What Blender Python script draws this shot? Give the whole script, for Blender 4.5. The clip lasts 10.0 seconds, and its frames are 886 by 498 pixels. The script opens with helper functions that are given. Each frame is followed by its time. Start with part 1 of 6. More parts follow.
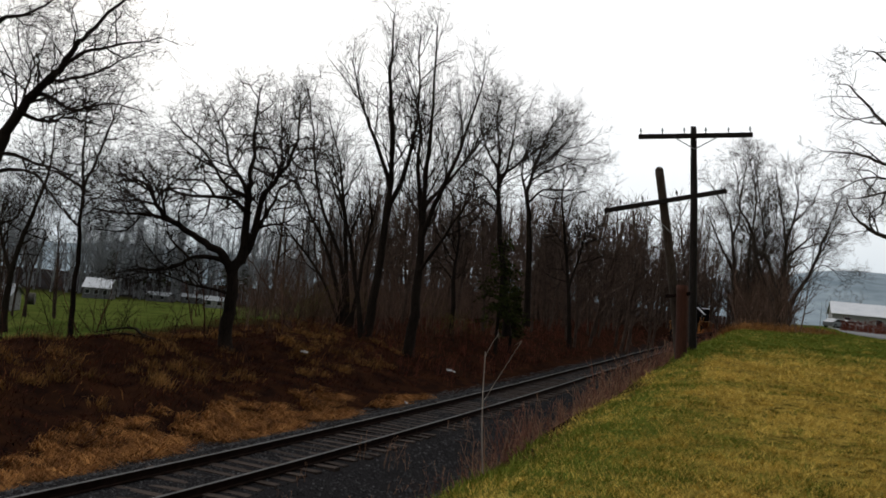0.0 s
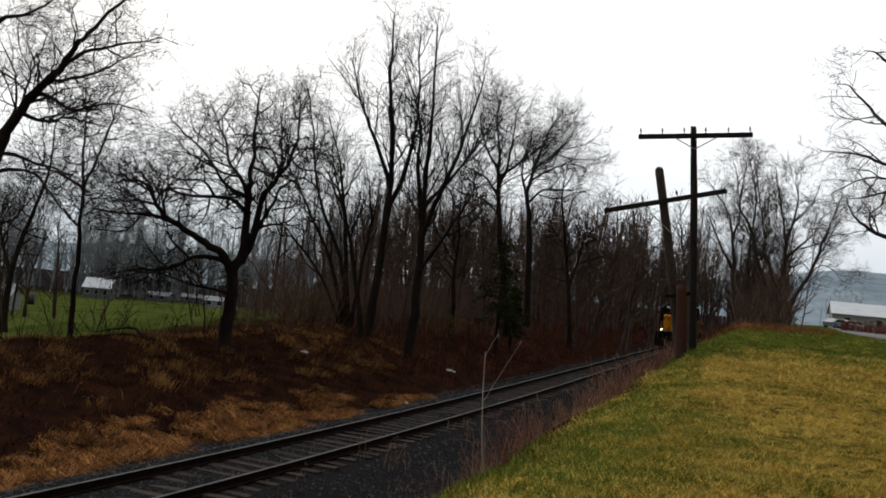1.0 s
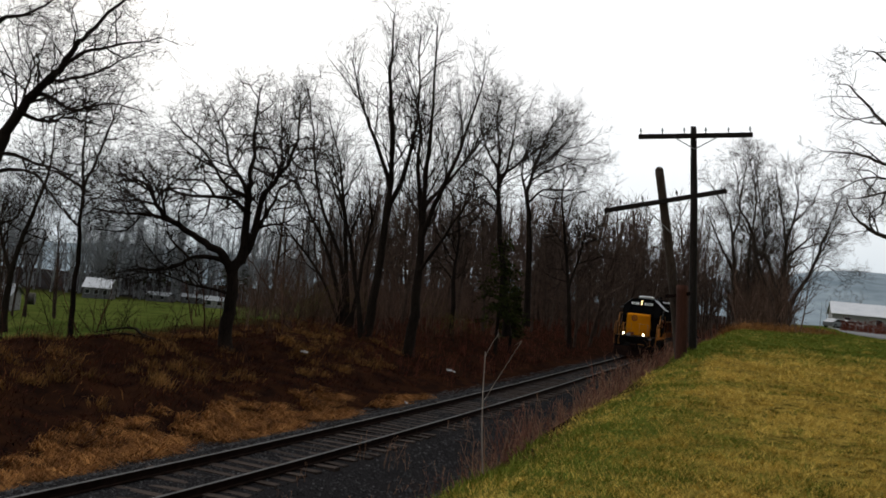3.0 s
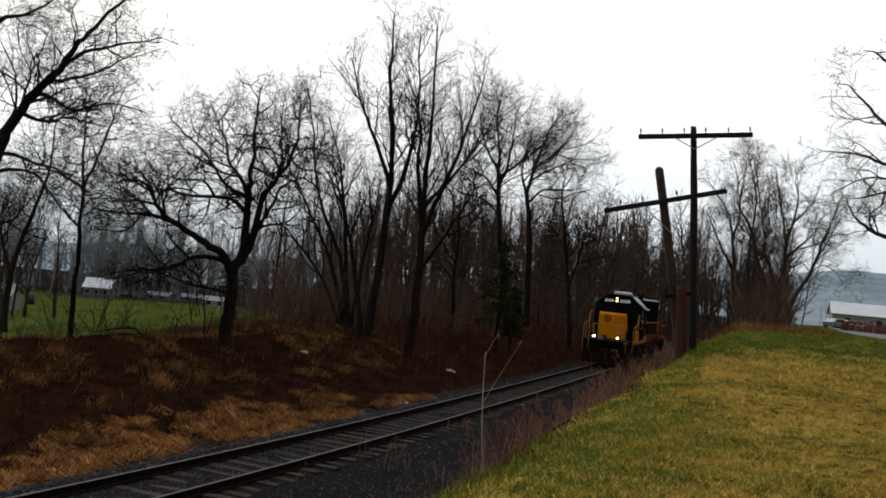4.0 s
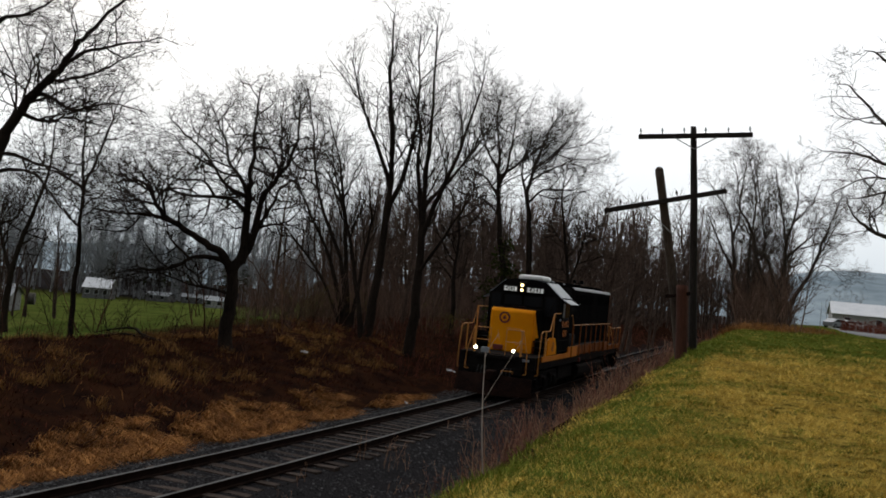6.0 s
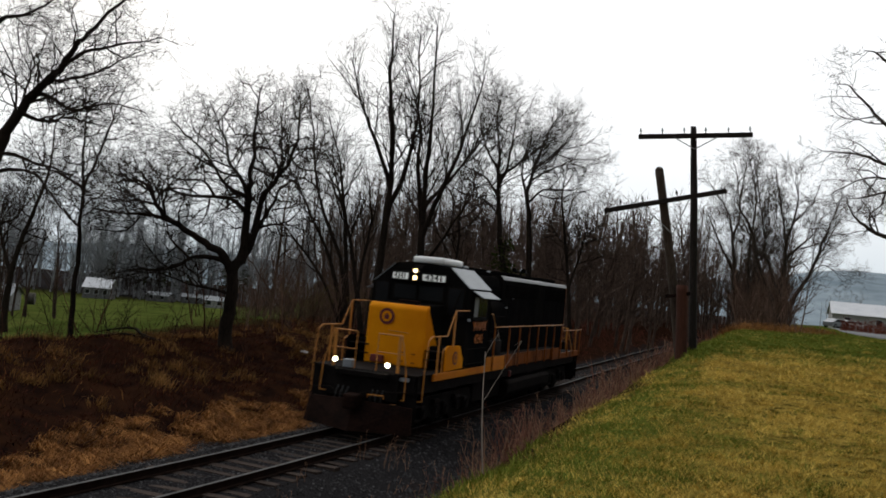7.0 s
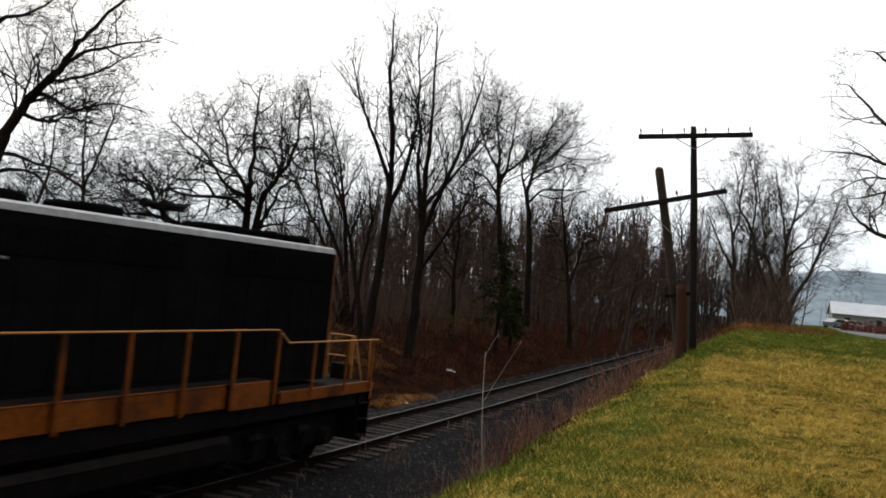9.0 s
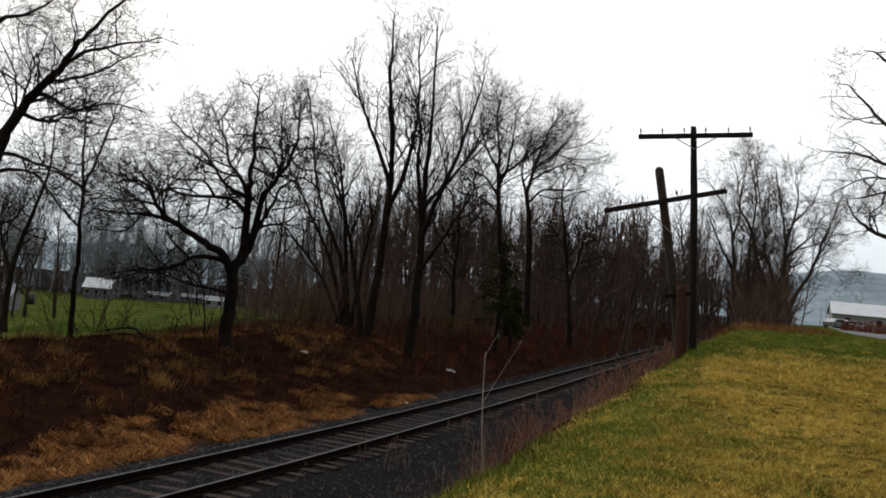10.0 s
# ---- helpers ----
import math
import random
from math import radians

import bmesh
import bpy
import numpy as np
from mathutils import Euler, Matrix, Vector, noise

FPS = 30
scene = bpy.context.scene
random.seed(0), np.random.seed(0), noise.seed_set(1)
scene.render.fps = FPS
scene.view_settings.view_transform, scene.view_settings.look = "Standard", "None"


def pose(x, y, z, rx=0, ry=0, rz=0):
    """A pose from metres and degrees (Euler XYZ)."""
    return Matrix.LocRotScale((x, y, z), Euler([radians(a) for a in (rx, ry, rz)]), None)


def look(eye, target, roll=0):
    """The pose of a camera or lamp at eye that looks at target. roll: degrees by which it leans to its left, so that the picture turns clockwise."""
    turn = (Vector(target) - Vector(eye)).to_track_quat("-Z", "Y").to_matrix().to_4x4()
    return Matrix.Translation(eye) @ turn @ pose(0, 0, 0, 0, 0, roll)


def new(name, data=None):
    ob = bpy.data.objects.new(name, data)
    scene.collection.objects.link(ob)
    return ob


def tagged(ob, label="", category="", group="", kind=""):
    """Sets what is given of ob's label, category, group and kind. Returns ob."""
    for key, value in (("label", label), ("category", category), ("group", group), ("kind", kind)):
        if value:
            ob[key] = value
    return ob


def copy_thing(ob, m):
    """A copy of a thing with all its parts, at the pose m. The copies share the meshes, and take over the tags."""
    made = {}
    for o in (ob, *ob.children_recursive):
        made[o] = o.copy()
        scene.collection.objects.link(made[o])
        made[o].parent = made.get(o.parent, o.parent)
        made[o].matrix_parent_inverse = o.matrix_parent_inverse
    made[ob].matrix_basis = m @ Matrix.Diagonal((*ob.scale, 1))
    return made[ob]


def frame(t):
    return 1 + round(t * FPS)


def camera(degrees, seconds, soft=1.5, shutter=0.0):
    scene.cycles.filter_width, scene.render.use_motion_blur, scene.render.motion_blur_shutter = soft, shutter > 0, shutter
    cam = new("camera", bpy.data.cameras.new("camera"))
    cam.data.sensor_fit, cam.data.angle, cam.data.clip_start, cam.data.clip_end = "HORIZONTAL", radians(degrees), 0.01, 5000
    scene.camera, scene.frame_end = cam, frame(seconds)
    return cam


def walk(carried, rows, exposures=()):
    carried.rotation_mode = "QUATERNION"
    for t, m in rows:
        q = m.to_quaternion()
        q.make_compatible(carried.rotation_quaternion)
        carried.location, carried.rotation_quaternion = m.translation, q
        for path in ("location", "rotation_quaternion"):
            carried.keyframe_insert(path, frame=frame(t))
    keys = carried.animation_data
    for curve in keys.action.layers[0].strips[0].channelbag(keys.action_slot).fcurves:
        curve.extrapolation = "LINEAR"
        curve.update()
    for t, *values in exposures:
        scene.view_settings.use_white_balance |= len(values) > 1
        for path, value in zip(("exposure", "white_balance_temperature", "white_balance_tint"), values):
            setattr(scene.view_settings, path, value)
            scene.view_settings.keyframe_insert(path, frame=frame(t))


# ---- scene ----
# ============ camera ============
cam = camera(51.11, 10.0, soft=1.7, shutter=0.3)
EYE = (0.0, 0.0, 3.913)
VIEW = look(EYE, (0.0, 100.0, 3.913 + 100 * math.tan(0.03858)), roll=5.588)
walk(cam, [(0.0, VIEW), (10.0, VIEW)],
     exposures=[(0.0, 0.0), (6.8, 0.0), (8.0, 0.1), (8.5, 0.18), (8.9, 0.35), (9.2, 0.33), (9.8, 0.14), (10.0, 0.1)])

# ============ overcast sky and weak sun ============
world = bpy.data.worlds.new("world")
scene.world = world
world.use_nodes = True
wn, wl = world.node_tree.nodes, world.node_tree.links
wn.clear()
sky = wn.new("ShaderNodeTexSky")
sky.sky_type, sky.sun_disc = "NISHITA", False
sky.sun_elevation, sky.sun_rotation = radians(31), radians(-21)
sky.air_density, sky.dust_density, sky.ozone_density = 1.0, 6.0, 1.0
# cloud deck: brightest round the veiled sun ahead, duller behind
w_co = wn.new("ShaderNodeTexCoord")
w_dot = wn.new("ShaderNodeVectorMath")
w_dot.operation = "DOT_PRODUCT"
w_dot.inputs[1].default_value = Vector((-0.3, 0.8, 0.52)).normalized()
w_ramp = wn.new("ShaderNodeMapRange")
w_ramp.interpolation_type = "SMOOTHSTEP"
w_ramp.inputs[1].default_value, w_ramp.inputs[2].default_value = -0.35, 0.8
w_cloud = wn.new("ShaderNodeMix")
w_cloud.data_type = "RGBA"
w_cloud.inputs[6].default_value = (2.2, 2.3, 2.45, 1)
w_cloud.inputs[7].default_value = (11.3, 11.45, 11.6, 1)
w_mix = wn.new("ShaderNodeMix")
w_mix.data_type = "RGBA"
w_mix.inputs[0].default_value = 0.95
w_bg = wn.new("ShaderNodeBackground")
w_bg.inputs[1].default_value = 0.1
w_out = wn.new("ShaderNodeOutputWorld")
wl.new(w_co.outputs["Generated"], w_dot.inputs[0])
wl.new(w_dot.outputs["Value"], w_ramp.inputs[0])
wl.new(w_ramp.outputs[0], w_cloud.inputs[0])
wl.new(sky.outputs[0], w_mix.inputs[6])
# the deck thickens and greys towards the horizon
w_sep = wn.new("ShaderNodeSeparateXYZ")
w_low = wn.new("ShaderNodeMapRange")
w_low.interpolation_type = "SMOOTHSTEP"
w_low.inputs[1].default_value, w_low.inputs[2].default_value = -0.05, 0.24
w_grey = wn.new("ShaderNodeMix")
w_grey.data_type = "RGBA"
w_grey.inputs[6].default_value, w_grey.inputs[7].default_value = (0.6, 0.67, 0.72, 1), (1, 1, 1, 1)
w_mul = wn.new("ShaderNodeMix")
w_mul.data_type, w_mul.blend_type = "RGBA", "MULTIPLY"
w_mul.inputs[0].default_value = 1.0
wl.new(w_co.outputs["Generated"], w_sep.inputs[0])
wl.new(w_sep.outputs["Z"], w_low.inputs[0])
wl.new(w_low.outputs[0], w_grey.inputs[0])
wl.new(w_cloud.outputs[2], w_mul.inputs[6])
wl.new(w_grey.outputs[2], w_mul.inputs[7])
wl.new(w_mul.outputs[2], w_mix.inputs[7])
wl.new(w_mix.outputs[2], w_bg.inputs[0])
wl.new(w_bg.outputs[0], w_out.inputs[0])

sun = new("sun", bpy.data.lights.new("sun", "SUN"))
sun.data.energy, sun.data.angle, sun.data.color = 0.3, radians(40), (1.0, 0.96, 0.9)
sun.matrix_basis = look((-30, 80, 52), (0, 0, 0))


# ============ materials ============
def mat(name, c1, c2, scale=6.0, rough=0.8, metal=0.0, bump=0.0, fine=60.0, c3=None, coat=0.0, stretch=None, per_object=0.0, per_island=0.0, spec=0.5):
    """Two-scale noise between c1 and c2, patches of c3, and fine relief."""
    m = bpy.data.materials.new(name)
    m.use_nodes = True
    n, l = m.node_tree.nodes, m.node_tree.links
    b = n["Principled BSDF"]
    co = n.new("ShaderNodeTexCoord")
    src = co.outputs["Object"]
    if stretch:
        mp = n.new("ShaderNodeMapping")
        mp.inputs["Scale"].default_value = stretch
        l.new(src, mp.inputs["Vector"])
        src = mp.outputs[0]
    big = n.new("ShaderNodeTexNoise")
    big.inputs["Scale"].default_value, big.inputs["Detail"].default_value = scale, 6
    small = n.new("ShaderNodeTexNoise")
    small.inputs["Scale"].default_value, small.inputs["Detail"].default_value = fine, 4
    l.new(src, big.inputs["Vector"])
    l.new(src, small.inputs["Vector"])
    add = n.new("ShaderNodeMath")
    add.operation = "MULTIPLY_ADD"
    add.inputs[1].default_value = 0.5
    l.new(small.outputs["Fac"], add.inputs[0])
    half = n.new("ShaderNodeMath")
    half.operation = "MULTIPLY"
    half.inputs[1].default_value = 0.5
    l.new(big.outputs["Fac"], half.inputs[0])
    l.new(half.outputs[0], add.inputs[2])
    fac = add.outputs[0]
    ramp = n.new("ShaderNodeMapRange")
    ramp.inputs[1].default_value, ramp.inputs[2].default_value = 0.36, 0.64
    l.new(fac, ramp.inputs[0])
    mix = n.new("ShaderNodeMix")
    mix.data_type = "RGBA"
    mix.inputs[6].default_value, mix.inputs[7].default_value = (*c1, 1), (*c2, 1)
    l.new(ramp.outputs[0], mix.inputs[0])
    col = mix.outputs[2]
    if c3:
        pt = n.new("ShaderNodeTexNoise")
        pt.inputs["Scale"].default_value, pt.inputs["Detail"].default_value = scale * 0.45, 8
        l.new(src, pt.inputs["Vector"])
        pr = n.new("ShaderNodeMapRange")
        pr.inputs[1].default_value, pr.inputs[2].default_value = 0.52, 0.64
        l.new(pt.outputs["Fac"], pr.inputs[0])
        mx = n.new("ShaderNodeMix")
        mx.data_type = "RGBA"
        mx.inputs[7].default_value = (*c3, 1)
        l.new(col, mx.inputs[6])
        l.new(pr.outputs[0], mx.inputs[0])
        col = mx.outputs[2]
    for amount, node, out in ((per_object, "ShaderNodeObjectInfo", "Random"), (per_island, "ShaderNodeNewGeometry", "Random Per Island")):
        if amount:
            inf = n.new(node)
            rg = n.new("ShaderNodeMapRange")
            rg.inputs[3].default_value, rg.inputs[4].default_value = 1 - amount, 1 + amount
            l.new(inf.outputs[out], rg.inputs[0])
            hs = n.new("ShaderNodeHueSaturation")
            l.new(rg.outputs[0], hs.inputs["Value"])
            l.new(col, hs.inputs["Color"])
            col = hs.outputs[0]
    l.new(col, b.inputs["Base Color"])
    b.inputs["Roughness"].default_value, b.inputs["Metallic"].default_value = rough, metal
    b.inputs["Coat Weight"].default_value = coat
    b.inputs["Specular IOR Level"].default_value = spec
    if bump:
        bp = n.new("ShaderNodeBump")
        bp.inputs["Strength"].default_value, bp.inputs["Distance"].default_value = min(1.0, bump * 10), bump
        l.new(fac, bp.inputs["Height"])
        l.new(bp.outputs[0], b.inputs["Normal"])
    return m


def glow(name, color, strength):
    m = bpy.data.materials.new(name)
    m.use_nodes = True
    b = m.node_tree.nodes["Principled BSDF"]
    b.inputs["Base Color"].default_value = (*color, 1)
    b.inputs["Emission Color"].default_value = (*color, 1)
    b.inputs["Emission Strength"].default_value = strength
    return m


M_BARK = mat("bark", (0.012, 0.009, 0.007), (0.036, 0.027, 0.021), 3, 0.95, bump=0.02, fine=25, stretch=(1, 1, 0.25), spec=0.03)
M_BARK_GREY = mat("bark_grey", (0.03, 0.024, 0.02), (0.085, 0.066, 0.054), 3, 0.95, bump=0.02, fine=25, stretch=(1, 1, 0.25), spec=0.05)
M_WOODS = mat("woodland_bark", (0.036, 0.025, 0.0195), (0.115, 0.08, 0.062), 1.5, 0.95, fine=8, per_object=0.35, spec=0.02)
M_BRUSH = mat("brush_stems", (0.03, 0.015, 0.01), (0.115, 0.055, 0.036), 2, 0.95, per_island=0.4, spec=0.02)
M_BRAMBLE = mat("bramble_stems", (0.016, 0.006, 0.005), (0.06, 0.02, 0.014), 2, 0.95, per_island=0.4, spec=0.02)
M_TWIGS = mat("brown_twigs", (0.06, 0.038, 0.029), (0.2, 0.128, 0.096), 1.2, 0.95, per_island=0.4, spec=0.0)
M_WEED = mat("weed_stems", (0.18, 0.09, 0.058), (0.5, 0.3, 0.19), 2, 0.95, per_island=0.4, spec=0.02)
M_DRY = mat("dry_grass", (0.05, 0.018, 0.009), (0.46, 0.215, 0.07), 1.6, 0.9, fine=5, per_island=0.5, spec=0.02)
M_TIE = mat("tie_wood", (0.02, 0.015, 0.0125), (0.07, 0.052, 0.043), 3, 0.9, bump=0.012, fine=30, stretch=(1, 6, 1), per_object=0.35, spec=0.06)
M_RAIL = mat("rail_rust", (0.008, 0.005, 0.004), (0.022, 0.012, 0.009), 5, 0.9, 0.0, spec=0.03)
M_RAILTOP = mat("rail_polished", (0.045, 0.043, 0.043), (0.1, 0.096, 0.095), 5, 0.6, 0.0, spec=0.12)
M_STONE = mat("ballast_stone", (0.014, 0.0135, 0.014), (0.1, 0.097, 0.098), 6, 0.85, per_island=0.5, spec=0.08)
M_POLE = mat("pole_wood", (0.012, 0.0095, 0.008), (0.034, 0.027, 0.023), 3, 0.9, bump=0.01, fine=40, stretch=(1, 1, 0.12), spec=0.2)
M_POLE_OLD = mat("old_pole_wood", (0.03, 0.021, 0.015), (0.085, 0.062, 0.046), 3, 0.9, bump=0.01, fine=40, stretch=(1, 1, 0.12), spec=0.2)
M_STUB = mat("stub_wood", (0.035, 0.013, 0.008), (0.085, 0.033, 0.02), 3, 0.9, bump=0.01, fine=40, stretch=(1, 1, 0.12), spec=0.2)
M_STEEL = mat("galvanised_steel", (0.2, 0.2, 0.2), (0.36, 0.36, 0.36), 8, 0.5, 0.8)
M_GLASSY = mat("insulator_glass", (0.55, 0.65, 0.66), (0.7, 0.78, 0.78), 8, 0.15)


# ============ helpers ============
def mesh_of(name, verts, faces, mats, smooth=False, idx=None):
    me = bpy.data.meshes.new(name)
    me.from_pydata([tuple(v) for v in verts] if not isinstance(verts, np.ndarray) else verts.tolist(), [], faces if isinstance(faces, list) else faces.tolist())
    for m in mats:
        me.materials.append(m)
    if idx is not None:
        me.polygons.foreach_set("material_index", np.asarray(idx, dtype=np.int32))
    if smooth:
        me.polygons.foreach_set("use_smooth", np.ones(len(me.polygons), dtype=bool))
    me.update()
    return me


def part(name, bm, material, parent, label="", smooth=False):
    """Links a bmesh as one mesh object under a thing or a part."""
    me = bpy.data.meshes.new(name)
    bm.to_mesh(me)
    bm.free()
    for m in material if isinstance(material, (list, tuple)) else (material,):
        me.materials.append(m)
    if smooth:
        me.polygons.foreach_set("use_smooth", np.ones(len(me.polygons), dtype=bool))
    ob = new(name, me)
    ob.parent = parent
    if label:
        tagged(ob, label)
    return ob


def box(bm, x0, y0, z0, x1, y1, z1, bevel=0.0, mi=0, m=None):
    """A block between two corners, with its edges rounded by bevel."""
    t = Matrix.Translation(((x0 + x1) / 2, (y0 + y1) / 2, (z0 + z1) / 2)) @ Matrix.Diagonal((abs(x1 - x0), abs(y1 - y0), abs(z1 - z0), 1))
    vs = bmesh.ops.create_cube(bm, size=1, matrix=(m or Matrix()) @ t)["verts"]
    fs = {f for v in vs for f in v.link_faces}
    if bevel:
        es = {e for v in vs for e in v.link_edges}
        r = bmesh.ops.bevel(bm, geom=list(es), offset=bevel, segments=2, affect="EDGES", profile=0.5)
        fs = {f for f in set(r["faces"]) | fs if f.is_valid}
    for f in fs:
        f.material_index = mi
    return bm


def rod(bm, a, b, r0, r1=None, sides=8, mi=0, caps=True):
    """A round bar from a to b."""
    a, b = Vector(a), Vector(b)
    d = b - a
    m = Matrix.Translation((a + b) / 2) @ d.to_track_quat("Z", "Y").to_matrix().to_4x4()
    vs = bmesh.ops.create_cone(bm, cap_ends=caps, segments=sides, radius1=r0, radius2=r0 if r1 is None else r1, depth=d.length, matrix=m)["verts"]
    for f in {f for v in vs for f in v.link_faces}:
        f.material_index = mi
    return bm


def pipe(bm, pts, r, sides=6, mi=0):
    for a, b in zip(pts, pts[1:]):
        rod(bm, a, b, r, sides=sides, mi=mi)
    return bm


def prism(bm, outline, y0, y1, mi=0, bevel=0.0):
    """An outline in x and z drawn out from y0 to y1."""
    lo = [bm.verts.new((x, y0, z)) for x, z in outline]
    hi = [bm.verts.new((x, y1, z)) for x, z in outline]
    fs = [bm.faces.new(lo), bm.faces.new(hi[::-1])]
    k = len(outline)
    for i in range(k):
        fs.append(bm.faces.new((lo[(i + 1) % k], lo[i], hi[i], hi[(i + 1) % k])))
    bmesh.ops.recalc_face_normals(bm, faces=fs)
    if bevel:
        es = {e for f in fs for e in f.edges}
        r = bmesh.ops.bevel(bm, geom=list(es), offset=bevel, segments=2, affect="EDGES", profile=0.5)
        fs = [f for f in set(fs) | set(r["faces"]) if f.is_valid]
    for f in fs:
        f.material_index = mi
    return bm


# ============ the line of the track ============
S_NODES = (-60, -30, -15, 0, 15, 30, 50, 70, 100, 140, 200, 320)
K_NODES = (-0.0036, -0.0036, -0.00364, -0.0028, -0.00074, -0.00024, -0.00024, 0.00102, 0.00105, 0.00102, 0.0, 0.0)
GRADE = -0.00218
T_S = np.linspace(-60, 320, 761)
T_K = np.interp(T_S, S_NODES, K_NODES)
T_A = np.concatenate([[0], np.cumsum((T_K[1:] + T_K[:-1]) / 2 * 0.5)])
T_A += 0.37852 - np.interp(0, T_S, T_A)
T_X = np.concatenate([[0], np.cumsum((np.sin(T_A[1:]) + np.sin(T_A[:-1])) / 2 * 0.5)])
T_Y = np.concatenate([[0], np.cumsum((np.cos(T_A[1:]) + np.cos(T_A[:-1])) / 2 * 0.5)])
T_X += -3.16 - np.interp(0, T_S, T_X)
T_Y += 20.0 - np.interp(0, T_S, T_Y)


def on_track(s, d=0.0):
    """The place d metres to the lawn's side of the track's middle at s, and the heading there."""
    a = np.interp(s, T_S, T_A)
    return np.interp(s, T_S, T_X) + d * np.cos(a), np.interp(s, T_S, T_Y) - d * np.sin(a), a


def to_track(x, y):
    """s and d of places in the plan."""
    x, y = np.atleast_1d(np.asarray(x, float)), np.atleast_1d(np.asarray(y, float))
    s, d = np.empty(len(x)), np.empty(len(x))
    tx, ty, ta, ts = T_X[::4], T_Y[::4], T_A[::4], T_S[::4]
    for i in range(0, len(x), 4000):
        q = slice(i, i + 4000)
        k = np.argmin((x[q, None] - tx) ** 2 + (y[q, None] - ty) ** 2, axis=1)
        dx, dy = x[q] - tx[k], y[q] - ty[k]
        s[q] = ts[k] + dx * np.sin(ta[k]) + dy * np.cos(ta[k])
        d[q] = dx * np.cos(ta[k]) - dy * np.sin(ta[k])
    return s, d


D_NODES = (-700, -300, -150, -60, -30, -20, -15, -12, -9, -6, -4.6, -3.4, -2.5, -1.7, -1.3, -0.8, -0.6, 0.6, 0.8, 1.3, 1.7, 2.6, 3.6, 4.6, 6.2, 7.0, 7.6, 8.2)
Z_NODES = (-8, -8, -7, -4.0, -0.6, 0.9, 1.3, 1.1, 0.75, 0.05, -0.35, -0.55, -0.48, -0.24, -0.2, -0.2, -0.186, -0.186, -0.2, -0.21, -0.27, -0.5, -0.58, -0.45, 1.3, 2.1, 2.42, 2.5)


def bumps(x, y):
    return (0.5 * np.sin(x * 0.9 + 1.3 * np.sin(y * 0.53)) + 0.3 * np.sin(x * 2.3 + y * 1.7) + 0.35 * np.sin(y * 1.15 - x * 0.4) + 0.2 * np.sin(x * 4.1 - y * 3.3))


def bank_shift(s, d):
    """The top of the lawn's bank draws nearer to the track farther up the line."""
    e = np.interp(s, (-14, -10, -5, 2, 12, 60), (8.75, 8.45, 8.05, 7.65, 7.3, 7.2))
    return np.where(d > 4.6, 4.6 + (d - 4.6) * (7.4 - 4.6) / (e - 4.6), d)


def ground_z(x, y, s=None, d=None):
    x, y = np.atleast_1d(np.asarray(x, float)), np.atleast_1d(np.asarray(y, float))
    if s is None:
        s, d = to_track(x, y)
    d = bank_shift(s, d)
    z = np.interp(d, D_NODES, Z_NODES)
    z = z - 0.95 * np.clip((24 - s) / 12, 0, 1) * np.clip((-d - 11) / 4, 0, 1) * np.clip((60 + d) / 30, 0, 1)      # the bank falls away early before the field
    w = np.clip((d - 4.6) / 3.6, 0, 1)
    lawn = 0.018 * np.clip(y, -10, 25) + 0.006 * np.clip(y - 25, 0, 20) + 0.007 * np.clip(x - 8, 0, 15) * np.clip(y / 30, 0, 1)
    z = z + w * lawn + (1 - w) * GRADE * np.clip(s, -60, 200)
    far_woods = np.clip((x / np.maximum(y, 1) + 0.17) / 0.07, 0, 1) * np.clip((s - 35) / 30, 0, 1) * np.clip((-d - 14) / 20, 0, 1)      # no drop to the field behind the woods
    z = z + far_woods * (0.9 - np.minimum(z, 0.9))
    rough = np.where(d < -4, np.clip((-d - 4) / 3, 0, 1) * 0.16, np.where(d > 4.4, np.where(d > 7.5, 0.018, 0.1), 0.02))
    return z + rough * bumps(x, y) * np.clip(60 / (np.hypot(x, y) + 1), 0.2, 1)


# ============ ground, one sheet to the horizon ============
def graded(lo, a, step, b, hi, grow):
    inner = list(np.arange(a, b, step))
    up, st = [b], step
    while up[-1] < hi:
        st *= grow
        up.append(up[-1] + st)
    dn, st = [], step
    p = a
    while p > lo:
        st *= grow
        p -= st
        dn.append(p)
    return np.array(dn[::-1] + inner + up)


def noise2(x, y):
    """Smooth unevenness between about -1 and 1."""
    x, y = np.broadcast_arrays(np.asarray(x, float), np.asarray(y, float))
    return np.array([noise.noise((a, b, 0.37)) for a, b in zip(x.ravel().tolist(), y.ravel().tolist())]).reshape(x.shape)


def greenness(x, y, d):
    """How green the lawn is: lush along the bank and farther off, straw between."""
    g = 0.23 + 0.42 * np.clip(1 - np.abs(d - 7.6) / 1.0, 0, 1) + 0.6 * np.clip((y - 20) / 8, 0, 1) + 0.24 * noise2(x * 0.35, y * 0.35)
    return np.clip(g, 0, 1)


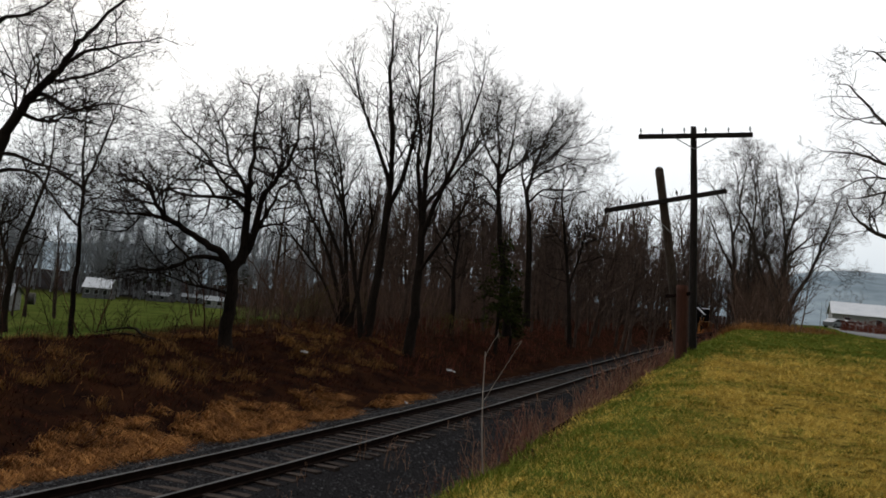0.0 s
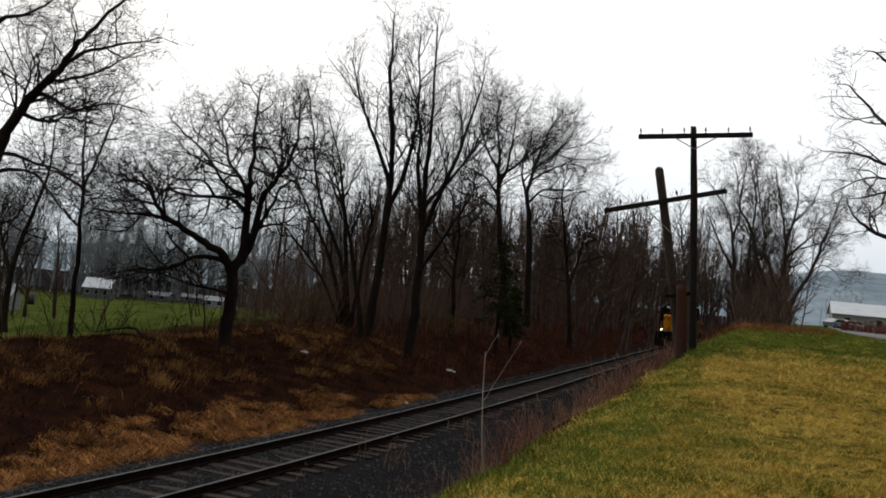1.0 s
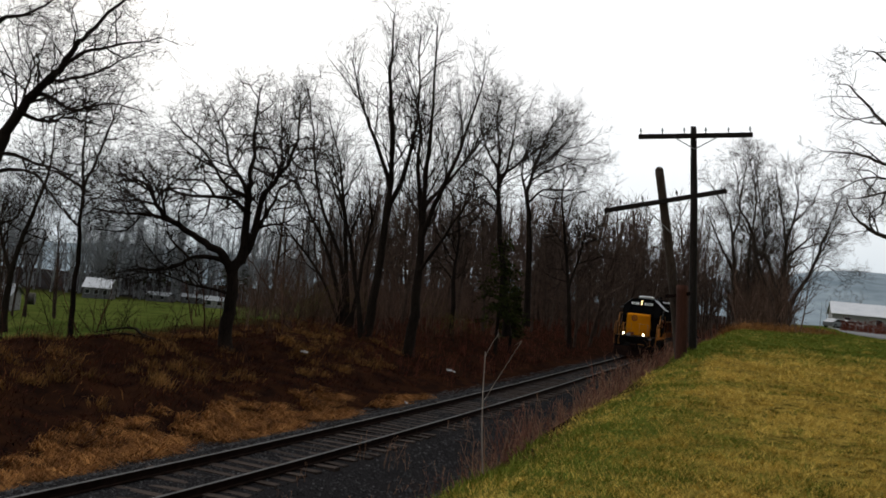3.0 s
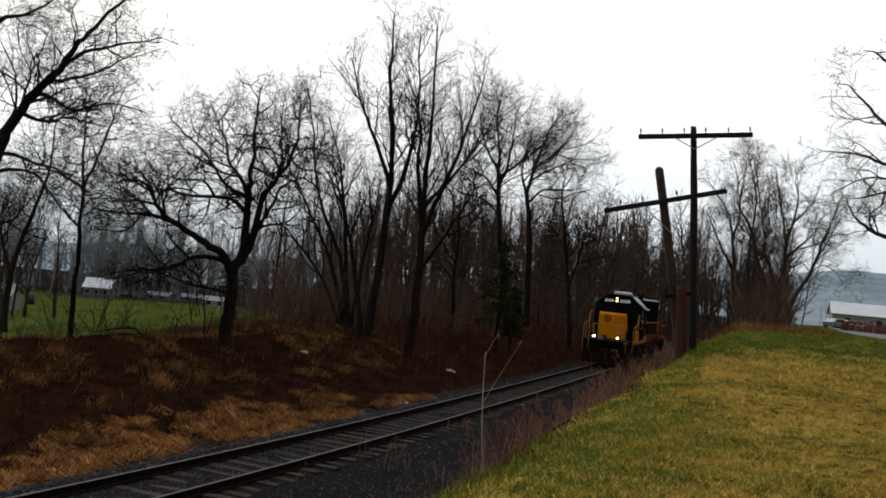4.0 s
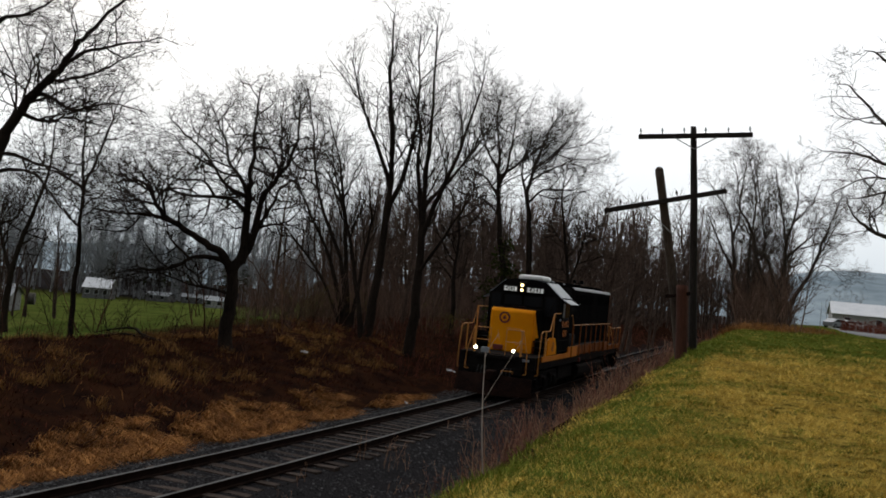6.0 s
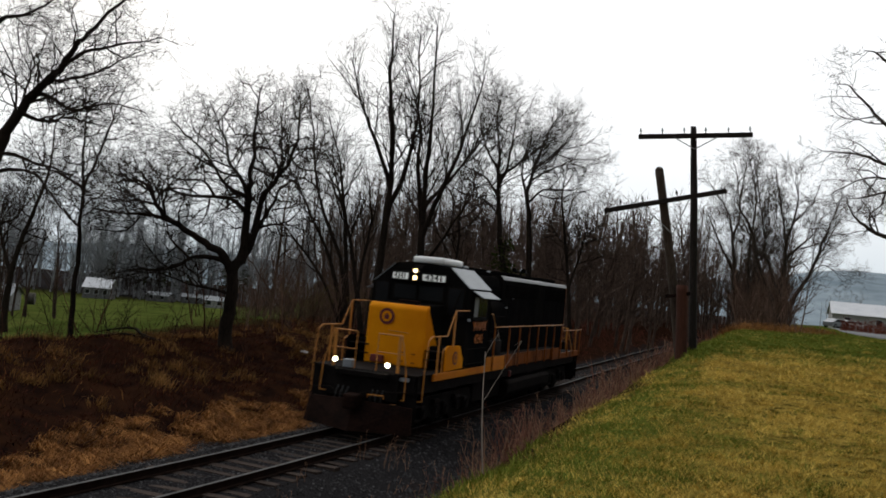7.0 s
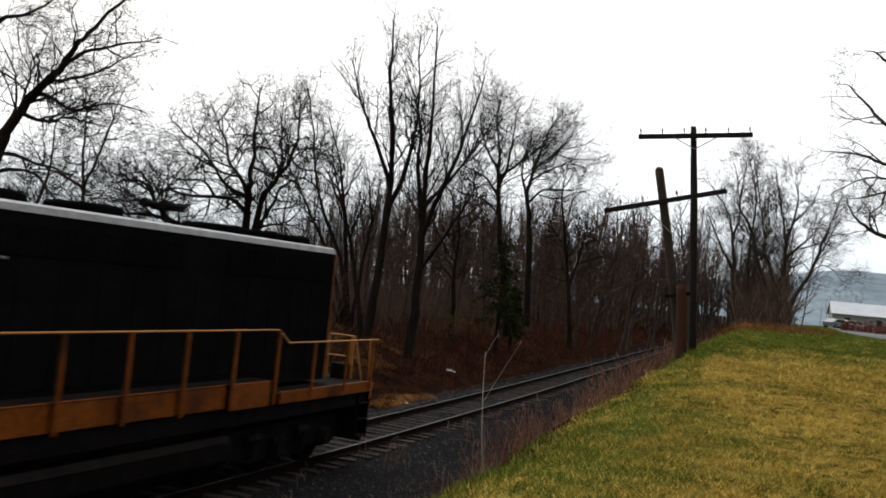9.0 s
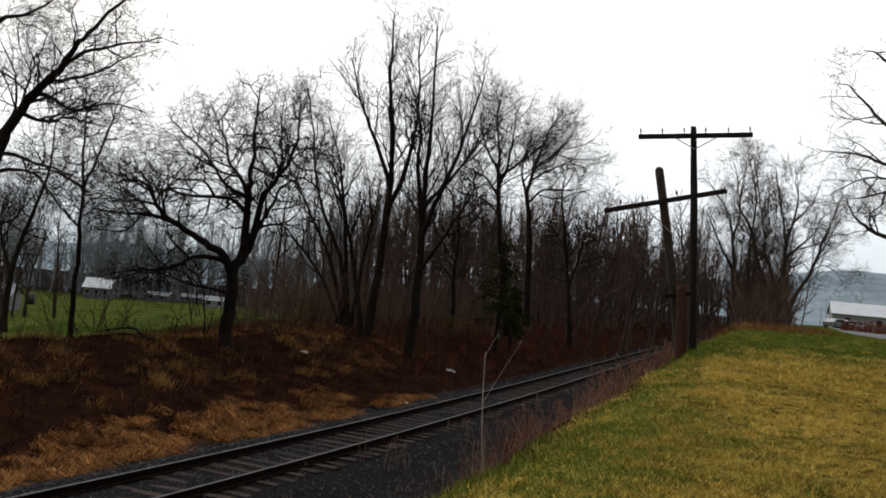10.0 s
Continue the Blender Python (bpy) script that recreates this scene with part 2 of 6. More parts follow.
def build_ground():
    gx = graded(-2500, -22, 0.36, 14, 2500, 1.14)
    gy = graded(-200, 2, 0.42, 50, 3000, 1.13)
    X, Y = np.meshgrid(gx, gy, indexing="ij")
    x, y = X.ravel(), Y.ravel()
    s, d = to_track(x, y)
    z = ground_z(x, y, s, d)
    far = np.hypot(x, y)
    z = z + np.clip((far - 500) / 2000, 0, 1) * 8
    nx, ny = len(gx), len(gy)
    i = np.arange(nx * ny).reshape(nx, ny)
    f = np.stack([i[:-1, :-1], i[1:, :-1], i[1:, 1:], i[:-1, 1:]], -1).reshape(-1, 4)
    me = mesh_of("ground", np.stack([x, y, z], -1), f, [ground_material()], smooth=True)
    # what grows or lies where: lawn, gravel, green field
    soft = 0.35 * np.sin(x * 1.7 + y * 0.9) + 0.25 * np.sin(y * 2.9)
    db = bank_shift(s, d)
    lawn = np.clip((db + 0.4 * soft - 7.1) / 0.4, 0, 1)
    gravel = np.clip((3.1 - d + soft * 0.3) / 0.5, 0, 1) * np.clip((d + 3.1 + soft * 0.4) / 0.5, 0, 1)
    gravel = np.maximum(gravel, np.clip((5.0 - d + soft) / 1.2, 0, 1) * (d > 0) * 0.85)
    gravel = np.maximum(gravel, 0.9 * np.clip((y - 230) / 8, 0, 1) * (x < 0.3 * y) * (np.hypot(x, y) < 520))      # grey woodland floor far off
    field = np.clip((-d - 14.5 + soft) / 3, 0, 1) * np.clip((-0.1 - x / np.maximum(y, 1)) / 0.06, 0, 1) * np.clip((234 - y) / 8, 0, 1)
    att = me.color_attributes.new("cover", "FLOAT_COLOR", "POINT")
    att.data.foreach_set("color", np.stack([lawn, gravel, field, greenness(x, y, db)], -1).ravel())
    return tagged(new("ground", me), "uneven ground of lawn, gravel, dead grass and field", kind="structure")


def ground_material():
    m = bpy.data.materials.new("ground_cover")
    m.use_nodes = True
    n, l = m.node_tree.nodes, m.node_tree.links
    b = n["Principled BSDF"]
    b.inputs["Roughness"].default_value = 0.95
    b.inputs["Specular IOR Level"].default_value = 0.0
    co = n.new("ShaderNodeTexCoord")

    def noise_tex(scale, detail=6.0):
        t = n.new("ShaderNodeTexNoise")
        t.inputs["Scale"].default_value, t.inputs["Detail"].default_value = scale, detail
        l.new(co.outputs["Object"], t.inputs["Vector"])
        return t.outputs["Fac"]

    def ramp(src, lo, hi):
        r = n.new("ShaderNodeMapRange")
        r.inputs[1].default_value, r.inputs[2].default_value = lo, hi
        l.new(src, r.inputs[0])
        return r.outputs[0]

    def blend(f, a, c):
        x = n.new("ShaderNodeMix")
        x.data_type = "RGBA"
        l.new(f, x.inputs[0])
        for k, v in ((6, a), (7, c)):
            if isinstance(v, tuple):
                x.inputs[k].default_value = (*v, 1)
            else:
                l.new(v, x.inputs[k])
        return x.outputs[2]

    mid, big, fine, grit = noise_tex(1.3), noise_tex(0.22, 4), noise_tex(14), noise_tex(38, 3)
    green = blend(ramp(fine, 0.35, 0.65), (0.032, 0.044, 0.006), (0.1, 0.115, 0.02))
    tuft = noise_tex(5.5, 5)
    straw = blend(ramp(tuft, 0.38, 0.64), (0.055, 0.04, 0.0075), (0.28, 0.195, 0.042))
    at = n.new("ShaderNodeAttribute")
    at.attribute_name = "cover"
    lush = n.new("ShaderNodeMath")
    lush.operation = "MULTIPLY_ADD"
    lush.inputs[1].default_value = 0.55
    l.new(mid, lush.inputs[0])
    l.new(at.outputs["Alpha"], lush.inputs[2])
    lawn = blend(ramp(lush.outputs[0], 0.5, 0.95), straw, green)
    gravel = blend(ramp(grit, 0.38, 0.64), (0.006, 0.0055, 0.006), (0.034, 0.032, 0.033))
    litter = blend(ramp(mid, 0.38, 0.62), blend(ramp(fine, 0.35, 0.65), (0.007, 0.0042, 0.0034), (0.02, 0.0095, 0.007)), (0.032, 0.0135, 0.007))
    field = blend(ramp(big, 0.35, 0.65), (0.042, 0.06, 0.012), (0.085, 0.1, 0.024))
    sep = n.new("ShaderNodeSeparateColor")
    l.new(at.outputs["Color"], sep.inputs[0])
    c = blend(sep.outputs[1], litter, gravel)
    c = blend(sep.outputs[2], c, field)
    c = blend(sep.outputs[0], c, lawn)
    l.new(c, b.inputs["Base Color"])
    bp = n.new("ShaderNodeBump")
    bp.inputs["Strength"].default_value, bp.inputs["Distance"].default_value = 0.8, 0.04
    l.new(fine, bp.inputs["Height"])
    l.new(bp.outputs[0], b.inputs["Normal"])
    return m


build_ground()


# ============ trees ============
class Wood:
    """Collects bent branches and makes one mesh of tapered tubes of them."""

    def __init__(self, seed):
        self.rnd = random.Random(seed)
        self.lines = {}

    def add(self, pts, radii, sides):
        self.lines.setdefault((len(pts), sides), []).append((pts, radii))

    def mesh(self, name, material, least=0, most=99):
        vs, fs, base = [], [], 0
        for (k, sides), items in self.lines.items():
            if not least <= sides <= most:
                continue
            P = np.array([[tuple(p) for p in pts] for pts, _ in items])
            R = np.array([r for _, r in items])
            T = np.gradient(P, axis=1)
            T /= np.linalg.norm(T, axis=2, keepdims=True) + 1e-9
            ref = np.where(np.abs(T[:, :1, 2:3]) > 0.9, np.array([1.0, 0, 0]), np.array([0, 0, 1.0]))
            U = np.cross(T, np.broadcast_to(ref, T.shape))
            U /= np.linalg.norm(U, axis=2, keepdims=True) + 1e-9
            W = np.cross(T, U)
            an = np.arange(sides) / sides * 2 * np.pi
            V = P[:, :, None] + R[:, :, None, None] * (np.cos(an)[:, None] * U[:, :, None] + np.sin(an)[:, None] * W[:, :, None])
            m = len(items)
            i = base + np.arange(m * k * sides).reshape(m, k, sides)
            j = np.roll(i, -1, axis=2)
            fs += np.stack([i[:, :-1], j[:, :-1], j[:, 1:], i[:, 1:]], -1).reshape(-1, 4).tolist()
            vs.append(V.reshape(-1, 3))
            base += m * k * sides
        return mesh_of(name, np.concatenate(vs), fs, [material], smooth=True)

    def limb(self, p, d, length, radius, level, cfg):
        rnd = self.rnd
        steps = cfg["steps"][level]
        wig, lift = cfg["wiggle"][level], cfg["lift"][level]
        pts, rad = [p], [radius]
        dirs = [d]
        for i in range(steps):
            d = Vector((d.x + rnd.gauss(0, wig), d.y + rnd.gauss(0, wig), d.z + rnd.gauss(0, wig) + lift)).normalized()
            p = p + d * (length / steps)
            pts.append(p)
            dirs.append(d)
            rad.append(radius * (1 - 0.82 * (i + 1) / steps))
        self.add(pts, rad, cfg["sides"][level])
        self.sprout(pts, rad, dirs, length, level, cfg)

    def sprout(self, pts, rad, dirs, length, level, cfg, first=None):
        if level + 1 >= len(cfg["steps"]):
            return
        rnd = self.rnd
        count = max(2, round(cfg["density"][level] * length))
        lo = cfg["first"][level] if first is None else first
        for c in range(count):
            u = lo + (1 - lo) * (c + rnd.random()) / count
            q = min(u * (len(pts) - 1), len(pts) - 1.001)
            i = int(q)
            w = q - i
            p = pts[i].lerp(pts[i + 1], w)
            r = rad[i] * (1 - w) + rad[i + 1] * w
            d = dirs[min(i + 1, len(dirs) - 1)]
            side = Vector((rnd.gauss(0, 1), rnd.gauss(0, 1), rnd.gauss(0, 0.6)))
            side = (side - d * side.dot(d)).normalized()
            an = radians(rnd.gauss(cfg["angle"][level], 10))
            nd = (d * math.cos(an) + side * math.sin(an)).normalized()
            ln = cfg["length"][level] * (1.15 - 0.76 * u) * rnd.uniform(0.65, 1.25)
            self.limb(p, nd, ln, max(min(r * 0.7, ln * cfg["thick"]), cfg["twig"]), level + 1, cfg)


# steps, wiggle... for: stem, limb, branch, twig, fine twig
BROAD = dict(steps=(8, 6, 4, 2, 1), sides=(8, 6, 4, 3, 3), wiggle=(0.06, 0.26, 0.32, 0.36, 0.2), lift=(0.05, 0.04, 0.05, 0.06, 0.03),
             density=(1.9, 3.0, 4.8, 8.5), first=(0.25, 0.12, 0.1, 0.08), angle=(58, 58, 56, 52), length=(2.9, 1.5, 0.8, 0.34), thick=0.014, twig=0.0055)
TALL = dict(BROAD, wiggle=(0.06, 0.15, 0.22, 0.28, 0.2), angle=(34, 40, 46, 46), length=(3.9, 1.9, 0.95, 0.42), lift=(0.05, 0.1, 0.07, 0.05, 0.03), density=(1.5, 2.2, 3.2, 7.0), first=(0.28, 0.16, 0.12, 0.1))
FAR = dict(TALL, angle=(44, 48, 48), sides=(6, 4, 3, 3), steps=(6, 4, 2, 1), wiggle=(0.06, 0.2, 0.26, 0.26), lift=(0.05, 0.07, 0.05, 0.04), density=(1.6, 2.1, 3.2),
           length=(3.4, 1.7, 0.9), twig=0.009, first=(0.22, 0.15, 0.12))
EDGE = dict(TALL, angle=(50, 50, 48, 46), wiggle=(0.06, 0.22, 0.28, 0.3, 0.2), length=(3.7, 2.0, 1.05, 0.45), density=(1.9, 2.5, 3.4, 6.5))


def stem_of(wood, pts, r0, r1, cfg, first=None, length=None):
    """A stem or main limb along the given bend, with its branches."""
    rnd = wood.rnd
    pts = [Vector(p) for p in pts]
    fine = []
    for i in range(len(pts) - 1):
        for k in range(3):
            w = k / 3
            a, b = pts[max(i - 1, 0)], pts[i]
            c, e = pts[i + 1], pts[min(i + 2, len(pts) - 1)]
            fine.append(0.5 * ((2 * b) + (c - a) * w + (2 * a - 5 * b + 4 * c - e) * w * w + (3 * b - a - 3 * c + e) * w ** 3))
    fine.append(pts[-1])
    n = len(fine) - 1
    fine = [fine[0]] + [p + Vector((rnd.gauss(0, 0.03), rnd.gauss(0, 0.03), 0)) for p in fine[1:]]
    rad = [r0 + (r1 - r0) * (i / n) ** 0.8 for i in range(n + 1)]
    rad[0] *= 1.25
    wood.add(fine, rad, 8)
    dirs = [(fine[min(i + 1, n)] - fine[max(i - 1, 0)]).normalized() for i in range(n + 1)]
    ln = sum((b - a).length for a, b in zip(fine, fine[1:]))
    wood.sprout(fine, rad, dirs, length or ln, 0, cfg, first)


def tree(name, seed, at, stems, cfg, label, material=None, sink=0.15, group=""):
    """A bare tree: stems is a list of (bend, foot radius, tip radius, where branches begin)."""
    wood = Wood(seed)
    for pts, r0, r1, first in stems:
        stem_of(wood, pts, r0, r1, cfg, first)
    ob = new(name)
    ob.location = (at[0], at[1], float(ground_z(at[0], at[1])[0]) - sink)
    limit = cfg["sides"][0]
    for piece, lo, hi in (("trunk", limit, 99), ("crown", 0, limit - 1)):
        pc = new(piece, wood.mesh(piece, material or M_BARK, lo, hi))
        pc.parent = ob
        if piece == "crown":
            tagged(pc, kind="stuff")
    return tagged(ob, label, "tree", group)


# ============ the trees along the line ============

bends = []
bends.append(([(0.01, 0.00, 0.11), (-0.02, 0.00, 1.22), (0.04, 0.00, 2.29), (0.05, 0.00, 3.19), (0.29, 0.00, 3.71), (0.34, 0.00, 4.46), (0.35, 0.00, 5.54), (0.23, 0.00, 6.28)], 0.290, 0.120, 0.75))
bends.append(([(0.23, 0.00, 6.28), (0.30, 0.20, 7.29), (0.19, 0.40, 8.40), (0.16, 0.60, 9.53), (0.18, 0.80, 10.46)], 0.110, 0.020, 0.15))
bends.append(([(0.02, 0.00, 3.00), (-0.31, -0.27, 3.68), (-0.74, -0.55, 3.97), (-1.44, -0.83, 4.35), (-2.21, -1.10, 4.78), (-2.70, -1.38, 5.27), (-2.92, -1.65, 5.86), (-3.41, -1.92, 6.07), (-4.06, -2.20, 5.84)], 0.190, 0.025, 0.40))
bends.append(([(-2.22, -1.20, 4.77), (-2.96, -1.40, 4.89), (-3.65, -1.60, 4.85), (-4.29, -1.80, 4.84), (-4.83, -2.00, 4.91)], 0.075, 0.014, 0.15))
bends.append(([(-2.72, -1.30, 5.28), (-3.36, -1.07, 5.38), (-4.02, -0.83, 5.34), (-4.68, -0.60, 5.42)], 0.060, 0.012, 0.20))
bends.append(([(-0.20, 0.00, 3.45), (-0.79, 0.27, 3.57), (-1.61, 0.53, 3.54), (-2.36, 0.80, 3.14), (-3.01, 1.07, 2.91), (-4.08, 1.33, 2.85), (-5.04, 1.60, 2.56)], 0.120, 0.014, 0.35))
bends.append(([(0.03, 0.00, 2.18), (-0.25, -0.20, 2.35), (-0.82, -0.40, 2.44), (-1.41, -0.60, 2.51), (-2.22, -0.80, 2.75), (-3.01, -1.00, 2.94)], 0.080, 0.012, 0.40))
bends.append(([(0.25, 0.00, 6.13), (-0.18, 0.28, 6.73), (-0.67, 0.56, 7.28), (-0.97, 0.84, 8.07), (-1.44, 1.12, 8.91), (-1.95, 1.40, 9.75)], 0.100, 0.016, 0.20))
bends.append(([(0.19, 0.00, 5.48), (-0.39, 0.30, 5.86), (-1.17, 0.60, 5.92), (-2.07, 0.90, 5.89), (-2.84, 1.20, 6.04), (-3.54, 1.50, 6.52), (-4.36, 1.80, 7.27)], 0.100, 0.014, 0.20))
bends.append(([(0.25, 0.00, 5.96), (-0.40, -0.32, 6.29), (-0.92, -0.64, 6.85), (-1.51, -0.96, 7.63), (-1.96, -1.28, 7.95), (-2.50, -1.60, 8.47)], 0.080, 0.014, 0.25))
bends.append(([(0.31, 0.00, 3.50), (0.55, 0.26, 4.39), (0.84, 0.52, 5.30), (1.19, 0.78, 6.08), (1.45, 1.04, 6.73), (2.27, 1.30, 7.07)], 0.130, 0.016, 0.25))
bends.append(([(0.51, 0.00, 4.05), (0.74, -0.20, 5.31), (0.97, -0.40, 6.16), (1.48, -0.60, 6.83), (1.93, -0.80, 7.49), (2.10, -1.00, 8.25), (2.15, -1.20, 9.06), (2.43, -1.40, 9.78)], 0.140, 0.016, 0.30))
bends.append(([(1.97, -1.00, 7.46), (2.41, -1.20, 7.10), (3.07, -1.40, 7.04), (3.66, -1.60, 6.56)], 0.050, 0.010, 0.20))
bends.append(([(1.47, -0.70, 6.78), (1.48, -0.40, 7.75), (1.25, -0.10, 8.85), (1.24, 0.20, 10.11)], 0.060, 0.012, 0.20))
bends.append(([(-1.17, 0.80, 5.94), (-1.63, 0.65, 6.50), (-2.46, 0.50, 6.44), (-3.19, 0.35, 6.57), (-3.68, 0.20, 6.90)], 0.060, 0.012, 0.20))
tree("spreading_tree", 3, (-7.82, 35.00), bends, dict(BROAD, thick=0.019, density=(2.4, 3.5, 4.8, 7.0)), "old spreading bare tree with crooked limbs on the bank", M_BARK, sink=0.15)

tree("tall_tree", 5, (-3.33, 46.00), [
    ([(0.00, 0.00, 0.00), (0.12, 0.00, 2.20), (0.31, 0.00, 5.32), (0.42, 0.00, 8.16), (0.19, 0.00, 10.98), (-0.17, 0.00, 13.52), (-0.20, 0.00, 16.62)], 0.280, 0.030, 0.42),
    ([(0.36, 0.00, 6.45), (1.00, 0.80, 8.89), (1.32, 1.20, 11.01), (1.26, 1.40, 13.69), (1.11, 1.50, 16.07)], 0.160, 0.020, 0.25),
    ([(0.39, 0.00, 7.87), (-0.45, -1.00, 9.91), (-1.29, -1.40, 11.70), (-1.98, -1.60, 13.80)], 0.130, 0.018, 0.3),
    ([(-0.24, 0.00, 0.20), (-0.74, 0.50, 2.39), (-1.31, 0.80, 4.91), (-2.25, 1.00, 7.72), (-2.91, 1.20, 9.72)], 0.170, 0.020, 0.35),
], TALL, "tall slender bare tree leaning over dead grass", M_BARK)

tree("tall_tree", 6, (-1.24, 46.00), [
    ([(0.00, 0.00, 0.00), (0.14, 0.00, 2.26), (0.17, 0.00, 4.79), (0.09, 0.00, 7.05), (0.01, 0.00, 9.59), (0.04, 0.00, 12.73), (-0.15, 0.00, 16.67)], 0.310, 0.030, 0.42),
    ([(0.12, 0.00, 6.20), (0.94, -0.80, 8.46), (1.57, -1.20, 10.41), (2.18, -1.40, 12.66), (2.48, -1.50, 14.33)], 0.140, 0.020, 0.25),
    ([(0.12, 0.00, 6.77), (-0.39, 1.00, 9.40), (-0.57, 1.40, 12.08), (-1.51, 1.60, 14.69)], 0.160, 0.020, 0.3),
    ([(0.09, 0.00, 7.61), (1.30, 1.20, 9.30), (2.59, 1.80, 11.28), (3.51, 2.00, 13.49)], 0.130, 0.018, 0.3),
    ([(0.09, 0.00, 4.22), (1.29, -1.00, 6.25), (2.21, -1.60, 7.95), (2.61, -2.00, 9.30)], 0.100, 0.015, 0.3),
], TALL, "tall forked bare tree with dark bark", M_BARK)

tree("many_stemmed_tree", 7, (-4.99, 49.00), [
    ([(0.18, 0.00, 0.02), (-0.60, 0.00, 2.93), (-1.74, 0.00, 5.22), (-2.84, 0.00, 7.22), (-3.75, 0.00, 8.65)], 0.150, 0.020, 0.3),
    ([(0.36, 0.00, 0.03), (0.05, 0.00, 3.00), (-0.37, 0.00, 5.96), (-0.91, 0.00, 8.92), (-1.77, 0.00, 11.42)], 0.170, 0.020, 0.35),
    ([(0.53, 0.00, 0.05), (0.83, 0.00, 3.67), (1.03, 0.00, 6.10), (0.64, 0.00, 8.47)], 0.130, 0.020, 0.35),
    ([(0.12, 0.00, 0.01), (-1.16, 0.00, 2.58), (-2.54, 0.00, 4.24), (-3.88, 0.00, 5.61)], 0.120, 0.016, 0.3),
    ([(0.30, 0.00, 0.03), (-0.50, 1.00, 3.86), (-2.18, 1.60, 7.44), (-2.71, 2.00, 10.57), (-3.31, 2.20, 13.09)], 0.150, 0.018, 0.4),
], dict(TALL, density=(1.1, 1.7, 2.6, 5.0), twig=0.005), "many-stemmed bare tree with reddish twigs", M_BARK)

bends = []
bends.append(([(-0.03, 0.00, 0.00), (-0.03, 0.00, 1.04), (-0.02, 0.00, 2.59), (-0.06, 0.00, 4.05), (-0.10, 0.00, 5.51), (-0.20, 0.00, 6.75), (-0.30, 0.00, 8.00), (-0.37, 0.00, 9.05), (-0.45, 0.00, 9.89)], 0.130, 0.015, 0.40))
bends.append(([(-0.13, 0.00, 5.82), (0.25, -0.20, 6.56), (0.52, -0.40, 7.29), (0.77, -0.60, 7.90), (1.10, -0.80, 8.73), (1.29, -1.00, 9.42)], 0.070, 0.012, 0.20))
bends.append(([(-0.14, 0.00, 5.88), (-0.93, 0.25, 6.23), (-1.58, 0.50, 6.45), (-2.33, 0.75, 6.43), (-3.07, 1.00, 6.32)], 0.070, 0.012, 0.20))
bends.append(([(-0.09, 0.00, 5.09), (0.17, 0.33, 5.52), (0.78, 0.67, 5.65), (1.35, 1.00, 6.17)], 0.040, 0.010, 0.20))
bends.append(([(-0.06, 0.00, 4.46), (-0.46, -0.23, 4.72), (-0.73, -0.47, 5.23), (-1.09, -0.70, 5.65)], 0.040, 0.010, 0.30))
tree("roadside_sapling", 8, (-13.27, 34.00), bends, dict(BROAD, density=(2.3, 3.2, 4.2, 7.0), length=(2.4, 1.4, 0.8, 0.36)), "slim straight bare tree beside the field", M_BARK, sink=0.15)

bends = []
bends.append(([(0.01, 0.00, 0.00), (0.01, 0.00, 0.54), (-0.10, 0.00, 3.08), (-0.02, 0.00, 5.37), (0.20, 0.00, 7.07), (0.44, 0.00, 7.81), (0.76, 0.00, 8.45), (1.15, 0.00, 9.07), (1.66, 0.00, 9.60), (1.99, 0.00, 10.08), (2.28, 0.00, 10.59), (2.57, 0.00, 11.04), (3.07, 0.00, 11.67), (3.87, 0.00, 12.58)], 0.300, 0.045, 0.45))
bends.append(([(1.15, 0.00, 9.07), (1.73, -0.17, 8.92), (2.35, -0.34, 8.64), (2.77, -0.51, 8.48), (3.29, -0.69, 8.61), (3.94, -0.86, 8.77), (4.59, -1.03, 8.73), (5.41, -1.20, 8.52)], 0.090, 0.014, 0.20))
bends.append(([(0.78, 0.00, 8.32), (1.22, 0.20, 8.17), (1.65, 0.40, 8.19), (2.03, 0.60, 8.40), (2.60, 0.80, 8.35), (3.32, 1.00, 8.26)], 0.080, 0.014, 0.20))
bends.append(([(1.87, 0.00, 9.93), (2.72, -0.16, 10.55), (3.52, -0.32, 10.72), (4.22, -0.48, 10.92), (4.92, -0.64, 11.01), (5.46, -0.80, 11.13)], 0.080, 0.012, 0.15))
bends.append(([(1.54, 0.00, 9.45), (2.19, 0.24, 9.67), (2.83, 0.48, 9.98), (3.29, 0.72, 10.32), (3.75, 0.96, 10.78), (4.22, 1.20, 11.13)], 0.070, 0.012, 0.20))
bends.append(([(0.93, 0.00, 8.66), (1.82, -0.50, 8.86), (2.51, -1.00, 9.05), (3.30, -1.50, 9.17)], 0.060, 0.012, 0.20))
bends.append(([(0.12, 0.00, 6.88), (0.90, -0.24, 6.86), (1.70, -0.48, 6.62), (2.31, -0.72, 6.54), (2.86, -0.96, 6.38), (3.47, -1.20, 6.19)], 0.080, 0.014, 0.20))
bends.append(([(-0.03, 0.00, 5.75), (0.22, 0.13, 6.31), (1.01, 0.27, 6.42), (1.45, 0.40, 6.23), (1.75, 0.53, 5.87), (2.13, 0.67, 5.41), (2.61, 0.80, 4.83)], 0.090, 0.012, 0.25))
bends.append(([(0.10, 0.00, 7.10), (-0.39, -0.20, 9.70), (-0.09, -0.40, 11.21), (0.72, -0.60, 11.46), (1.38, -0.80, 11.73), (1.95, -1.00, 12.06)], 0.120, 0.020, 0.35))
bends.append(([(1.28, 0.00, 9.24), (1.05, 0.27, 9.95), (0.95, 0.53, 10.63), (1.07, 0.80, 11.47)], 0.050, 0.012, 0.20))
